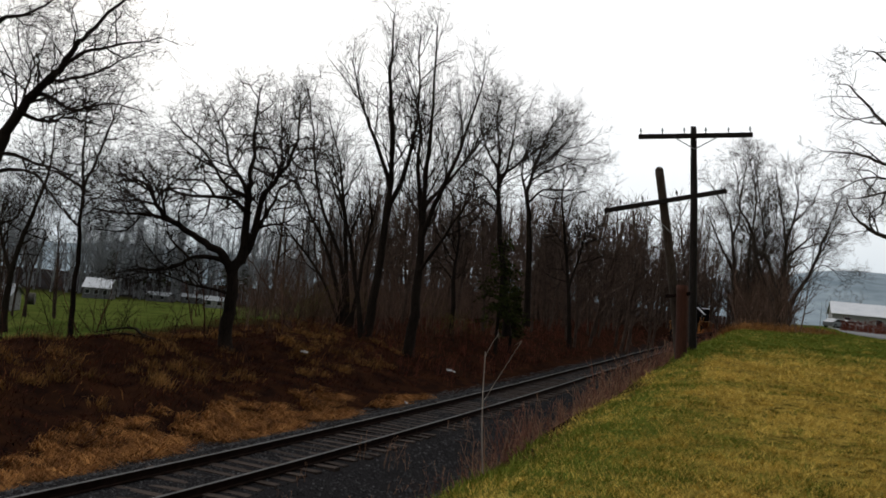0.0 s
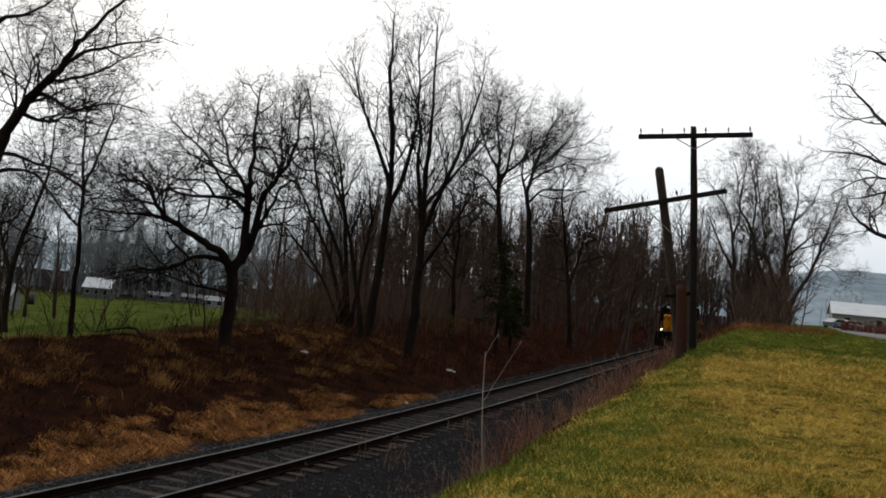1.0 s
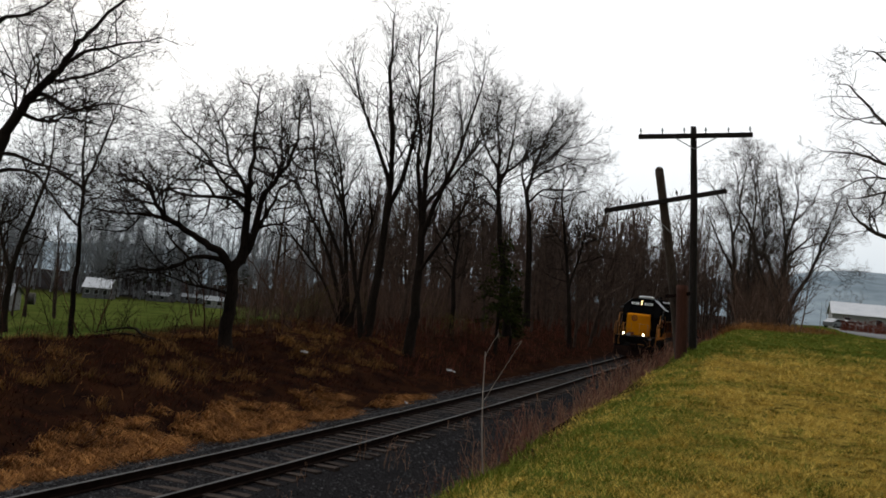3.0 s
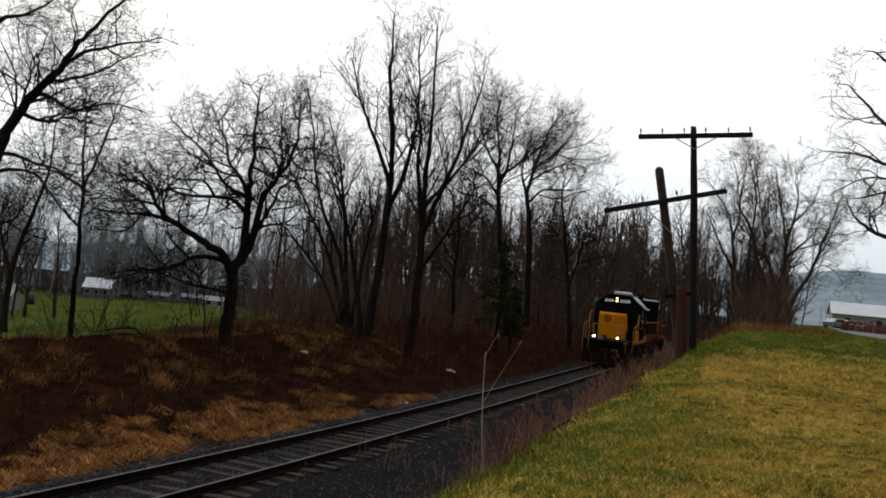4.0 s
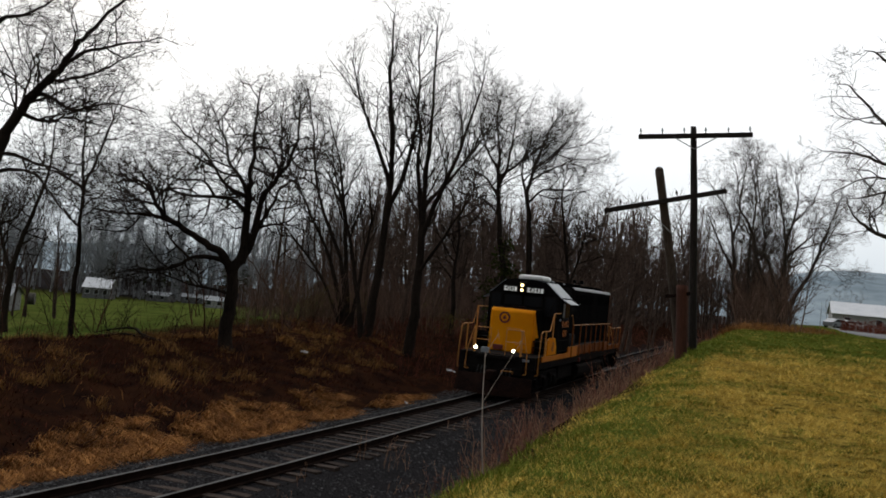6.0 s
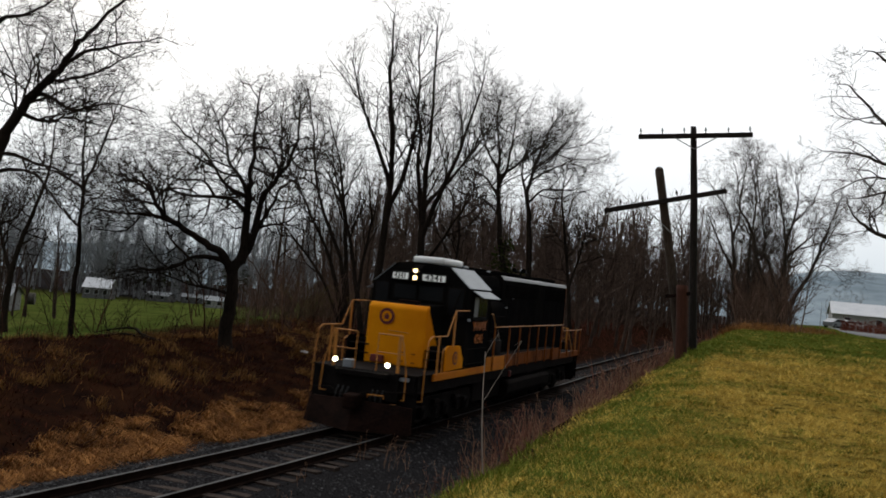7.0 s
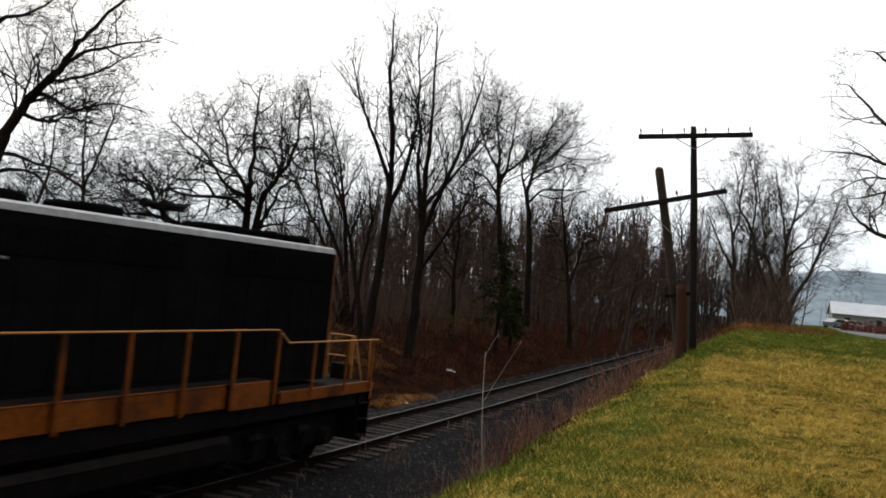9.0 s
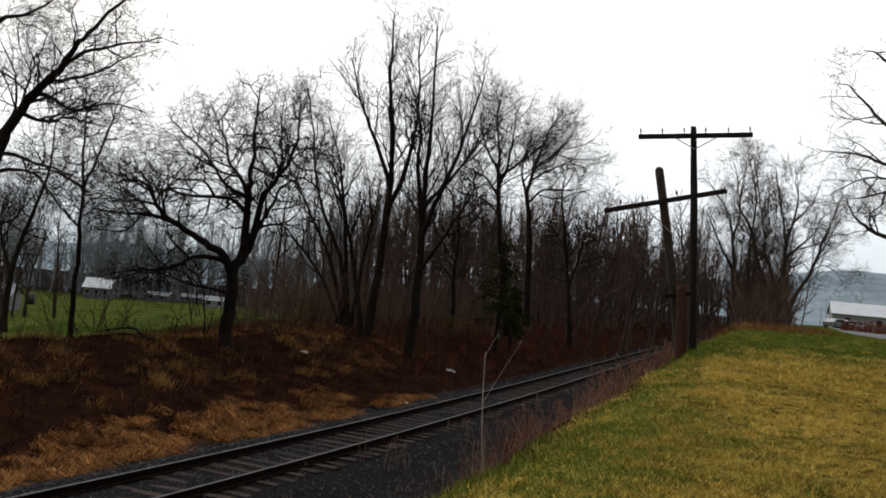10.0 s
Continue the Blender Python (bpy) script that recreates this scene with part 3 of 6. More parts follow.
bends.append(([(0.79, 0.00, 8.51), (1.06, -0.33, 9.43), (1.29, -0.67, 10.04), (0.98, -1.00, 10.77)], 0.050, 0.012, 0.20))
bends.append(([(0.09, 0.00, 4.43), (0.62, 0.50, 4.71), (0.90, 1.00, 5.36), (1.00, 1.50, 6.01)], 0.060, 0.012, 0.20))
bends.append(([(2.28, 0.00, 10.59), (2.32, -0.17, 11.13), (2.25, -0.33, 11.65), (2.38, -0.50, 12.28)], 0.040, 0.010, 0.20))
bends.append(([(0.40, 0.00, 7.75), (0.40, 0.33, 8.93), (-0.09, 0.67, 10.13), (-0.85, 1.00, 11.13)], 0.060, 0.012, 0.20))
tree("leaning_tree", 9, (-15.33, 31.00), bends, dict(BROAD, density=(2.0, 3.0, 4.0, 7.0), length=(2.3, 1.4, 0.8, 0.36)), "large leaning tree with mossy bare limbs", M_BARK, sink=0.15)

tree("bare_tree", 10, (-19.66, 44.00), [
    ([(-0.66, 0.00, -0.06), (-0.60, 0.00, 2.89), (0.02, 0.00, 5.65), (0.68, 0.00, 8.15), (0.67, 0.00, 10.60)], 0.200, 0.020, 0.3),
    ([(-0.60, 0.00, 2.89), (-1.86, 1.00, 4.99), (-2.70, 1.50, 7.74)], 0.120, 0.020, 0.3),
], BROAD, "bare tree behind the bank", M_BARK)

bends = []
bends.append(([(0.05, 0.00, 1.50), (-0.48, 0.00, 4.82), (-0.93, 0.00, 7.62), (-1.37, 0.00, 10.43), (-1.47, 0.00, 12.57), (-1.83, 0.00, 14.87), (-1.79, 0.00, 16.68)], 0.270, 0.020, 0.40))
bends.append(([(-1.23, 0.00, 10.02), (-2.14, -0.50, 11.09), (-3.12, -1.00, 11.53), (-4.00, -1.50, 11.84)], 0.110, 0.015, 0.20))
bends.append(([(-1.37, 0.00, 10.79), (-0.94, 0.25, 12.01), (-0.74, 0.50, 13.51), (-0.63, 0.75, 15.23), (-0.47, 1.00, 16.54)], 0.120, 0.015, 0.20))
bends.append(([(-1.47, 0.00, 11.85), (-2.33, 0.50, 13.21), (-2.85, 1.00, 14.69), (-2.74, 1.50, 16.16)], 0.100, 0.015, 0.20))
bends.append(([(-1.05, 0.00, 8.86), (-2.24, 0.33, 9.95), (-3.43, 0.67, 10.12), (-4.27, 1.00, 10.61)], 0.090, 0.015, 0.20))
bends.append(([(-1.36, 0.00, 11.43), (-0.26, -0.33, 12.29), (0.25, -0.67, 13.29), (0.42, -1.00, 14.56)], 0.100, 0.015, 0.20))
tree("woodland_tree", 20, (4.45, 58.00), bends, EDGE, "bare woodland tree at the edge of brown brush", M_BARK, sink=0.4, group="woodland trees")

bends = []
bends.append(([(0.05, 0.00, 2.15), (-0.18, 0.00, 6.60), (-0.47, 0.00, 9.62), (-0.75, 0.00, 11.05), (-0.41, 0.00, 12.69), (0.01, 0.00, 14.27), (0.50, 0.00, 15.62), (1.02, 0.00, 16.56)], 0.240, 0.018, 0.45))
bends.append(([(-0.74, 0.00, 10.94), (-1.11, 0.33, 12.35), (-1.04, 0.67, 13.95), (-0.71, 1.00, 15.67)], 0.110, 0.015, 0.20))
bends.append(([(-0.54, 0.00, 10.46), (0.32, -0.40, 11.34), (1.70, -0.80, 11.36), (2.89, -1.20, 11.66)], 0.090, 0.013, 0.20))
bends.append(([(-0.41, 0.00, 12.69), (1.00, 0.40, 14.04), (2.01, 0.80, 15.36), (2.36, 1.20, 16.44)], 0.090, 0.013, 0.20))
bends.append(([(-0.53, 0.00, 11.91), (0.69, -0.27, 12.77), (1.94, -0.53, 13.23), (3.06, -0.80, 12.93)], 0.080, 0.013, 0.20))
tree("woodland_tree", 21, (5.98, 62.00), bends, EDGE, "bare woodland tree at the edge of brown brush", M_BARK, sink=0.4, group="woodland trees")

tree("woodland_tree", 22, (0.99, 56.00), [
    ([(0.00, 0.00, 0.00), (-0.18, 0.00, 3.58), (-0.10, 0.00, 6.34), (-0.23, 0.00, 9.43)], 0.180, 0.020, 0.3),
], EDGE, "bare woodland tree at the edge of brown brush", M_BARK, group="woodland trees")

tree("woodland_tree", 23, (10.84, 75.00), [
    ([(0.02, 0.00, -0.23), (-0.29, 0.00, 4.10), (-1.03, 0.00, 8.64), (-1.60, 0.00, 12.28), (-1.39, 0.00, 15.09)], 0.220, 0.020, 0.3),
    ([(-0.46, 0.00, 5.00), (0.53, 1.00, 8.40), (0.96, 1.50, 12.25)], 0.120, 0.020, 0.3),
], EDGE, "bare woodland tree at the edge of brown brush", M_BARK, group="woodland trees")

bends = []
bends.append(([(-0.16, 0.00, 0.00), (-0.16, 0.00, 0.59), (-0.65, 0.00, 2.26), (-1.51, 0.00, 4.31), (-2.12, 0.00, 5.46), (-2.42, 0.00, 7.02), (-3.00, 0.00, 8.25), (-3.75, 0.00, 9.43), (-3.64, 0.00, 11.21), (-3.61, 0.00, 12.95)], 0.260, 0.030, 0.35))
bends.append(([(-0.08, 0.00, 0.00), (-0.08, 0.00, 0.60), (-0.17, 0.10, 3.16), (0.03, 0.20, 5.33), (0.05, 0.30, 7.15), (-0.28, 0.40, 8.85), (-0.65, 0.50, 10.69), (-1.04, 0.60, 12.63)], 0.240, 0.030, 0.35))
bends.append(([(-0.20, 0.00, 2.51), (-0.92, 0.20, 4.80), (-1.39, 0.40, 6.14), (-1.60, 0.60, 8.00), (-1.94, 0.80, 9.72), (-2.32, 1.00, 11.89), (-2.76, 1.20, 13.77)], 0.150, 0.020, 0.30))
bends.append(([(0.31, 0.00, 0.00), (0.31, 0.00, 1.07), (1.07, 0.17, 3.06), (1.95, 0.33, 4.66), (2.59, 0.50, 6.10), (2.98, 0.67, 7.45), (3.69, 0.83, 9.18), (4.20, 1.00, 10.78)], 0.240, 0.025, 0.30))
bends.append(([(2.63, 0.60, 6.11), (3.14, 0.40, 7.28), (3.64, 0.20, 8.62), (4.10, 0.00, 9.38)], 0.100, 0.018, 0.20))
bends.append(([(0.12, 0.30, 5.77), (0.67, -0.30, 6.66), (1.62, -0.90, 7.80), (1.91, -1.50, 9.06)], 0.120, 0.018, 0.20))
bends.append(([(0.08, 0.40, 7.15), (0.37, -0.07, 8.80), (0.35, -0.53, 10.48), (-0.11, -1.00, 11.88)], 0.120, 0.018, 0.20))
bends.append(([(2.01, 0.50, 4.66), (2.82, 0.33, 5.60), (3.72, 0.17, 5.34), (4.41, 0.00, 4.46)], 0.060, 0.012, 0.20))
tree("field_tree", 30, (25.86, 70.00), bends, dict(BROAD, angle=(40, 46, 48, 48), lift=(0.05, 0.08, 0.06, 0.05, 0.03), length=(3.6, 2.1, 1.15, 0.55), density=(1.6, 2.0, 2.8, 6.0), twig=0.0085), "round bare tree at the end of the lawn", M_BARK_GREY, sink=0.6)

bends = []
bends.append(([(0.10, 0.00, 0.00), (0.10, 0.00, 0.45), (-0.22, 0.00, 3.13), (-0.50, 0.00, 5.37), (-0.76, 0.00, 7.84), (-1.25, 0.00, 9.84), (-2.18, 0.00, 11.12), (-2.96, 0.00, 12.19)], 0.220, 0.025, 0.25))
bends.append(([(1.18, 0.00, 0.00), (1.18, 0.00, 0.55), (0.95, 0.13, 3.70), (0.76, 0.27, 5.95), (0.82, 0.40, 8.47), (0.98, 0.53, 11.48), (0.46, 0.67, 13.75), (-0.01, 0.80, 15.48)], 0.200, 0.025, 0.30))
bends.append(([(-0.50, 0.00, 5.37), (-1.66, -0.33, 7.06), (-2.63, -0.67, 8.75), (-3.37, -1.00, 9.92)], 0.120, 0.020, 0.20))
bends.append(([(-0.76, 0.00, 7.84), (-0.26, 0.33, 10.20), (-0.54, 0.67, 12.50), (-0.84, 1.00, 14.13)], 0.120, 0.020, 0.20))
bends.append(([(0.93, 0.30, 4.60), (1.77, 0.70, 6.52), (2.52, 1.10, 8.68), (2.35, 1.50, 11.24)], 0.100, 0.020, 0.20))
tree("field_tree", 31, (23.79, 74.00), bends, dict(BROAD, angle=(40, 46, 48, 48), lift=(0.05, 0.08, 0.06, 0.05, 0.03), length=(3.6, 2.1, 1.15, 0.55), density=(1.6, 2.0, 2.8, 6.0), twig=0.0085), "twiggy bare tree beside the railway", M_BARK_GREY, sink=0.6)

bends = []
bends.append(([(0.01, 0.00, 0.00), (0.01, 0.00, 0.69), (-0.34, 0.00, 3.10), (-0.66, 0.00, 4.93), (-1.26, 0.00, 7.22), (-1.84, 0.00, 9.52), (-2.40, 0.00, 12.30), (-2.82, 0.00, 14.64)], 0.400, 0.060, 0.30))
bends.append(([(-0.65, 0.00, 4.70), (-1.92, -0.21, 4.61), (-3.30, -0.43, 4.56), (-4.22, -0.64, 4.71), (-4.80, -0.86, 4.96), (-5.26, -1.07, 5.18), (-5.63, -1.29, 5.51), (-5.89, -1.50, 5.92)], 0.150, 0.014, 0.30))
bends.append(([(-0.99, 0.00, 6.07), (-2.06, 0.24, 6.46), (-2.89, 0.48, 6.57), (-3.49, 0.72, 6.56), (-4.07, 0.96, 6.35), (-4.68, 1.20, 6.22)], 0.120, 0.014, 0.35))
bends.append(([(-4.39, -1.00, 4.68), (-4.61, -0.80, 5.24), (-4.17, -0.60, 5.80), (-3.42, -0.40, 6.26)], 0.050, 0.012, 0.20))
bends.append(([(-1.26, 0.00, 7.22), (-2.84, -0.20, 7.51), (-3.99, -0.40, 7.60), (-4.91, -0.60, 7.81), (-5.92, -0.80, 7.82), (-6.87, -1.00, 7.75)], 0.120, 0.012, 0.30))
bends.append(([(-1.67, 0.00, 8.83), (-2.93, 0.30, 8.99), (-3.78, 0.60, 9.55), (-4.43, 0.90, 10.39), (-4.94, 1.20, 11.01), (-5.24, 1.50, 11.22)], 0.120, 0.012, 0.30))
bends.append(([(-2.21, 0.00, 11.37), (-3.40, -0.25, 11.44), (-4.38, -0.50, 11.87), (-4.97, -0.75, 12.05), (-5.43, -1.00, 11.99)], 0.100, 0.012, 0.30))
bends.append(([(-1.24, 0.00, 6.99), (-2.63, 0.10, 6.86), (-3.78, 0.20, 7.11), (-4.66, 0.30, 6.92), (-5.74, 0.40, 6.23)], 0.090, 0.012, 0.30))
tree("lawn_tree", 33, (21.58, 38.00), bends, dict(BROAD, density=(1.5, 2.3, 3.6, 6.5), length=(2.5, 1.4, 0.8, 0.38), twig=0.0058), "large pale bare tree at the edge of the lawn", M_BARK_GREY, sink=0.15)



def woodland():
    """Rows of bare trees on the far side of the line, and thin ones behind the field."""
    rnd = random.Random(4)
    kinds = []
    for k in range(5):
        h = (11.5, 13, 10, 12.5, 9)[k]
        lean = rnd.uniform(-0.8, 0.8)
        stems = [([(0, 0, 0), (lean * 0.3, 0.1, h * 0.35), (lean * 0.7, -0.2, h * 0.65), (lean, 0, h)], 0.14, 0.015, 0.25)]
        if k % 2:
            stems.append(([(0, 0.1, h * 0.2), (0.8, 0.4, h * 0.45), (1.3, 0.8, h * 0.75), (1.2, 1.0, h * 0.95)], 0.09, 0.014, 0.25))
        kinds.append((stems, k))
    made = {}
    spots = []
    for i in range(84):
        s = 40 + i * 2.0 + rnd.uniform(-1.5, 1.5)
        spots.append((s, -rnd.uniform(9, 14) - (i % 4) * 5))
    for i in range(24):
        spots.append((64 + i * 4 + rnd.uniform(-2, 2), rnd.uniform(9, 20)))
    for i in range(14):
        spots.append((rnd.uniform(-30, 40), -rnd.uniform(60, 130)))
    for s, d in spots:
        x, y, _ = on_track(s, d)
        if (15 < x < 60 and y < 66) or (d > 0 and x / y > 0.37):
            continue
        k = rnd.randrange(5)
        z = float(ground_z(x, y)[0]) - 0.2
        size = rnd.uniform(0.8, 1.15) * (0.8 if d < -50 else 1.0) * (1.0 if d < 0 else 0.75)
        m = pose(float(x), float(y), z, rz=rnd.uniform(0, 360)) @ Matrix.Diagonal((size, size, size, 1))
        if k in made:
            copy_thing(made[k], m)
        else:
            made[k] = tree("woodland_tree", 50 + k, (float(x), float(y)), kinds[k][0], FAR, "bare woodland tree behind the railway", M_WOODS, group="woodland trees")
            made[k].matrix_basis = m
            made[k].scale = (1, 1, 1)


woodland()


# ============ track ============
def build_track():
    track = tagged(new("railway_track"), "single railway track of worn rails on weathered wooden ties", "railway track")
    # rail section: across, up
    sec = [(-0.07, -0.165), (0.07, -0.165), (0.07, -0.15), (0.012, -0.135), (0.01, -0.045), (0.036, -0.035), (0.036, -0.006), (0.03, 0), (-0.03, 0), (-0.036, -0.006), (-0.036, -0.035), (-0.01, -0.045), (-0.012, -0.135), (-0.07, -0.15)]
    ss = np.arange(-40, 220, 1.0)
    k = len(sec)
    for side, label in ((-1, "far rail with bright worn top"), (1, "near rail with bright worn top")):
        vs = []
        for s in ss:
            for a, b in sec:
                x, y, _ = on_track(s, side * 0.753 + a)
                vs.append((x, y, b + GRADE * s))
        fs, mi = [], []
        for i in range(len(ss) - 1):
            for j in range(k):
                fs.append((i * k + j, i * k + (j + 1) % k, (i + 1) * k + (j + 1) % k, (i + 1) * k + j))
                mi.append(1 if j in (6, 7, 8) else 0)
        me = mesh_of("rail", vs, fs, [M_RAIL, M_RAILTOP], idx=mi)
        ob = new("rail", me)
        ob.parent = track
        tagged(ob, label)
    shapes = []
    rnd = random.Random(11)
    for v in range(4):
        bm = bmesh.new()
        box(bm, -1.28 + rnd.uniform(-0.04, 0.04), -0.11, -0.17, 1.28 + rnd.uniform(-0.04, 0.04), 0.11, 0, bevel=0.012)
        for q in bm.verts:
            q.co += Vector((rnd.gauss(0, 0.008), rnd.gauss(0, 0.008), rnd.gauss(0, 0.006)))
        me = bpy.data.meshes.new("tie")
        bm.to_mesh(me)
        bm.free()
        me.materials.append(M_TIE)
        shapes.append(me)
    s = -28.0
    while s < 118:
        x, y, a = on_track(s, rnd.gauss(0, 0.05))
        ob = new("tie", shapes[rnd.randrange(4)])
        ob.parent = track
        ob.matrix_basis = pose(float(x), float(y), GRADE * s - 0.166 + rnd.uniform(-0.012, 0.0), rnd.gauss(0, 0.6), rnd.gauss(0, 0.6), -math.degrees(a) + rnd.gauss(0, 1.6))
        s += 0.54 + rnd.uniform(-0.03, 0.04)
    return track


build_track()


# ============ locomotive: x forward, y to its left, z up from the rail ============
M_BLACK = mat("black_paint", (0.005, 0.005, 0.0055), (0.0105, 0.0098, 0.009), 1.2, 0.5, bump=0.002, fine=14, c3=(0.013, 0.0115, 0.01), spec=0.0)
M_HOODTOP = mat("sooty_black_paint", (0.004, 0.004, 0.004), (0.008, 0.0075, 0.007), 1.2, 0.8, fine=14, spec=0.0)
M_YELLOW = mat("yellow_paint", (0.8, 0.285, 0.003), (0.88, 0.335, 0.005), 1.0, 0.5, fine=9, c3=(0.72, 0.235, 0.003), spec=0.05)
M_SILL = mat("grimy_orange_paint", (0.15, 0.038, 0.005), (0.3, 0.082, 0.007), 1.6, 0.6, fine=12, c3=(0.085, 0.024, 0.006), spec=0.1)
M_FRONTSILL = mat("orange_sill_paint", (0.5, 0.15, 0.006), (0.66, 0.22, 0.009), 1.6, 0.5, fine=12, c3=(0.42, 0.12, 0.006), spec=0.15)
M_RAILING = mat("orange_railing_paint", (0.46, 0.165, 0.015), (0.62, 0.26, 0.045), 5, 0.5, fine=30)
M_SILVER = mat("pale_grey_paint", (0.2, 0.22, 0.24), (0.28, 0.305, 0.325), 1.5, 0.4, fine=16)
# pale grey stands in for the sky's glint on the rounded hood edge
M_EDGE_GLINT = mat("worn_roof_edge", (0.2, 0.2, 0.205), (0.42, 0.42, 0.43), 3, 0.5, fine=20)
M_WHITE = mat("white_roof_paint", (0.8, 0.8, 0.79), (0.88, 0.88, 0.87), 2, 0.5, fine=16)
M_DECK = mat("deck_steel", (0.008, 0.0065, 0.006), (0.022, 0.0175, 0.0155), 3, 0.8, bump=0.004, fine=30, spec=0.02)
M_GEAR = mat("greasy_steel", (0.005, 0.0045, 0.004), (0.015, 0.012, 0.011), 3, 0.65, fine=20, bump=0.004, spec=0.03)
M_PLOW = mat("rusty_plow", (0.006, 0.004, 0.0035), (0.024, 0.0115, 0.008), 2.5, 0.7, fine=18, bump=0.004, spec=0.03)
M_WINDOW = mat("cab_window_glass", (0.008, 0.008, 0.009), (0.014, 0.014, 0.015), 2, 0.1, spec=0.15)
# pale base colour imitates a sky reflection in the glass
M_PANE_SHEEN = mat("window_pane_pale", (0.2, 0.21, 0.21), (0.28, 0.29, 0.29), 2, 0.25)
M_EMBLEM = mat("emblem_maroon", (0.11, 0.012, 0.008), (0.16, 0.02, 0.012), 5, 0.5)
M_LETTER = mat("orange_lettering", (0.5, 0.13, 0.012), (0.6, 0.17, 0.018), 5, 0.5)
M_BOARD = glow("lit_number_board", (0.7, 0.72, 0.7), 0.3)
M_INK = mat("number_black", (0.012, 0.012, 0.012), (0.02, 0.02, 0.02), 5, 0.5)
M_RUBBER = mat("rubber_hose", (0.01, 0.01, 0.01), (0.02, 0.02, 0.02), 6, 0.7)
M_HEADLAMP = glow("headlamp_glow", (1.0, 0.7, 0.3), 6.0)
M_DITCH = glow("ditch_lamp_glow", (1.0, 0.88, 0.58), 12.0)


def lettering(name, words, size, material, parent, m, bold=0.012, label="", depth=0.004):
    """Heavy lettering: the plain letters laid three times, a little apart."""
    cu = bpy.data.curves.new(name, "FONT")
    cu.body, cu.size, cu.extrude, cu.resolution_u, cu.space_character = words, size, depth, 3, 1.12
    cu.align_x, cu.align_y = "CENTER", "CENTER"
    tmp = new(name, cu)
    bpy.context.view_layer.update()
    me = bpy.data.meshes.new_from_object(tmp.evaluated_get(bpy.context.evaluated_depsgraph_get()))
    bpy.data.objects.remove(tmp)
    bm = bmesh.new()
    for k, (dx, dy) in enumerate(((-1, -0.4), (1, -0.4), (0, 0.5))):
        first = len(bm.verts)
        bm.from_mesh(me)
        bm.verts.ensure_lookup_table()
        for v in bm.verts[first:]:
            v.co += Vector((dx * bold, dy * bold, 0.0012 * k))
    bm.to_mesh(me)
    bm.free()
    me.materials.clear()
    me.materials.append(material)
    ob = new(name, me)
    ob.parent, ob.matrix_basis = parent, m
    return tagged(ob, label) if label else ob


def disc(bm, m, r0, r1, thick, sides=24, mi=0):
    vs = bmesh.ops.create_cone(bm, cap_ends=True, segments=sides, radius1=r0, radius2=r1, depth=thick, matrix=m)["verts"]
    for f in {f for v in vs for f in v.link_faces}:
        f.material_index = mi


def profile(bm, outline, x0, x1, mi=0, bevel=0.0):
    """An outline in y and z drawn out from x0 to x1."""
    lo = [bm.verts.new((x0, y, z)) for y, z in outline]
    hi = [bm.verts.new((x1, y, z)) for y, z in outline]
    k = len(outline)
    fs = [bm.faces.new(lo), bm.faces.new(hi[::-1])]
    for i in range(k):
        fs.append(bm.faces.new((lo[(i + 1) % k], lo[i], hi[i], hi[(i + 1) % k])))
    bmesh.ops.recalc_face_normals(bm, faces=fs)
    if bevel:
        es = {e for f in fs for e in f.edges}
        bmesh.ops.bevel(bm, geom=list(es), offset=bevel, segments=2, affect="EDGES", profile=0.5)
    return bm


def emblem(parent, m, r):
    """A plain ringed roundel."""
    bm = bmesh.new()
    disc(bm, m, r, r, 0.008)
    ring = part("emblem", bm, M_EMBLEM, parent, "round maroon emblem")
    bm = bmesh.new()
    disc(bm, m @ Matrix.Translation((0, 0, 0.005)), r * 0.66, r * 0.66, 0.008)
    part("emblem_centre", bm, M_YELLOW, ring)
    bm = bmesh.new()
    box(bm, -r * 0.3, -r * 0.36, 0.006, r * 0.3, r * 0.16, 0.014, m=m)
    box(bm, -r * 0.16, r * 0.1, 0.006, r * 0.16, r * 0.34, 0.014, m=m)
    part("emblem_mark", bm, M_EMBLEM, ring)


def lamp(name, parent, x, y, z, r, glow_mat, label):
    bm = bmesh.new()
    m = pose(x, y, z, 0, 90, 0)
    disc(bm, m, r * 1.05, r * 1.3, 0.14)
    housing = part(name, bm, M_GEAR, parent, label)
    bm = bmesh.new()
    disc(bm, m @ Matrix.Translation((0, 0, 0.075)), r, r * 0.8, 0.03)
    part("lens", bm, glow_mat, housing, "lit lamp lens")


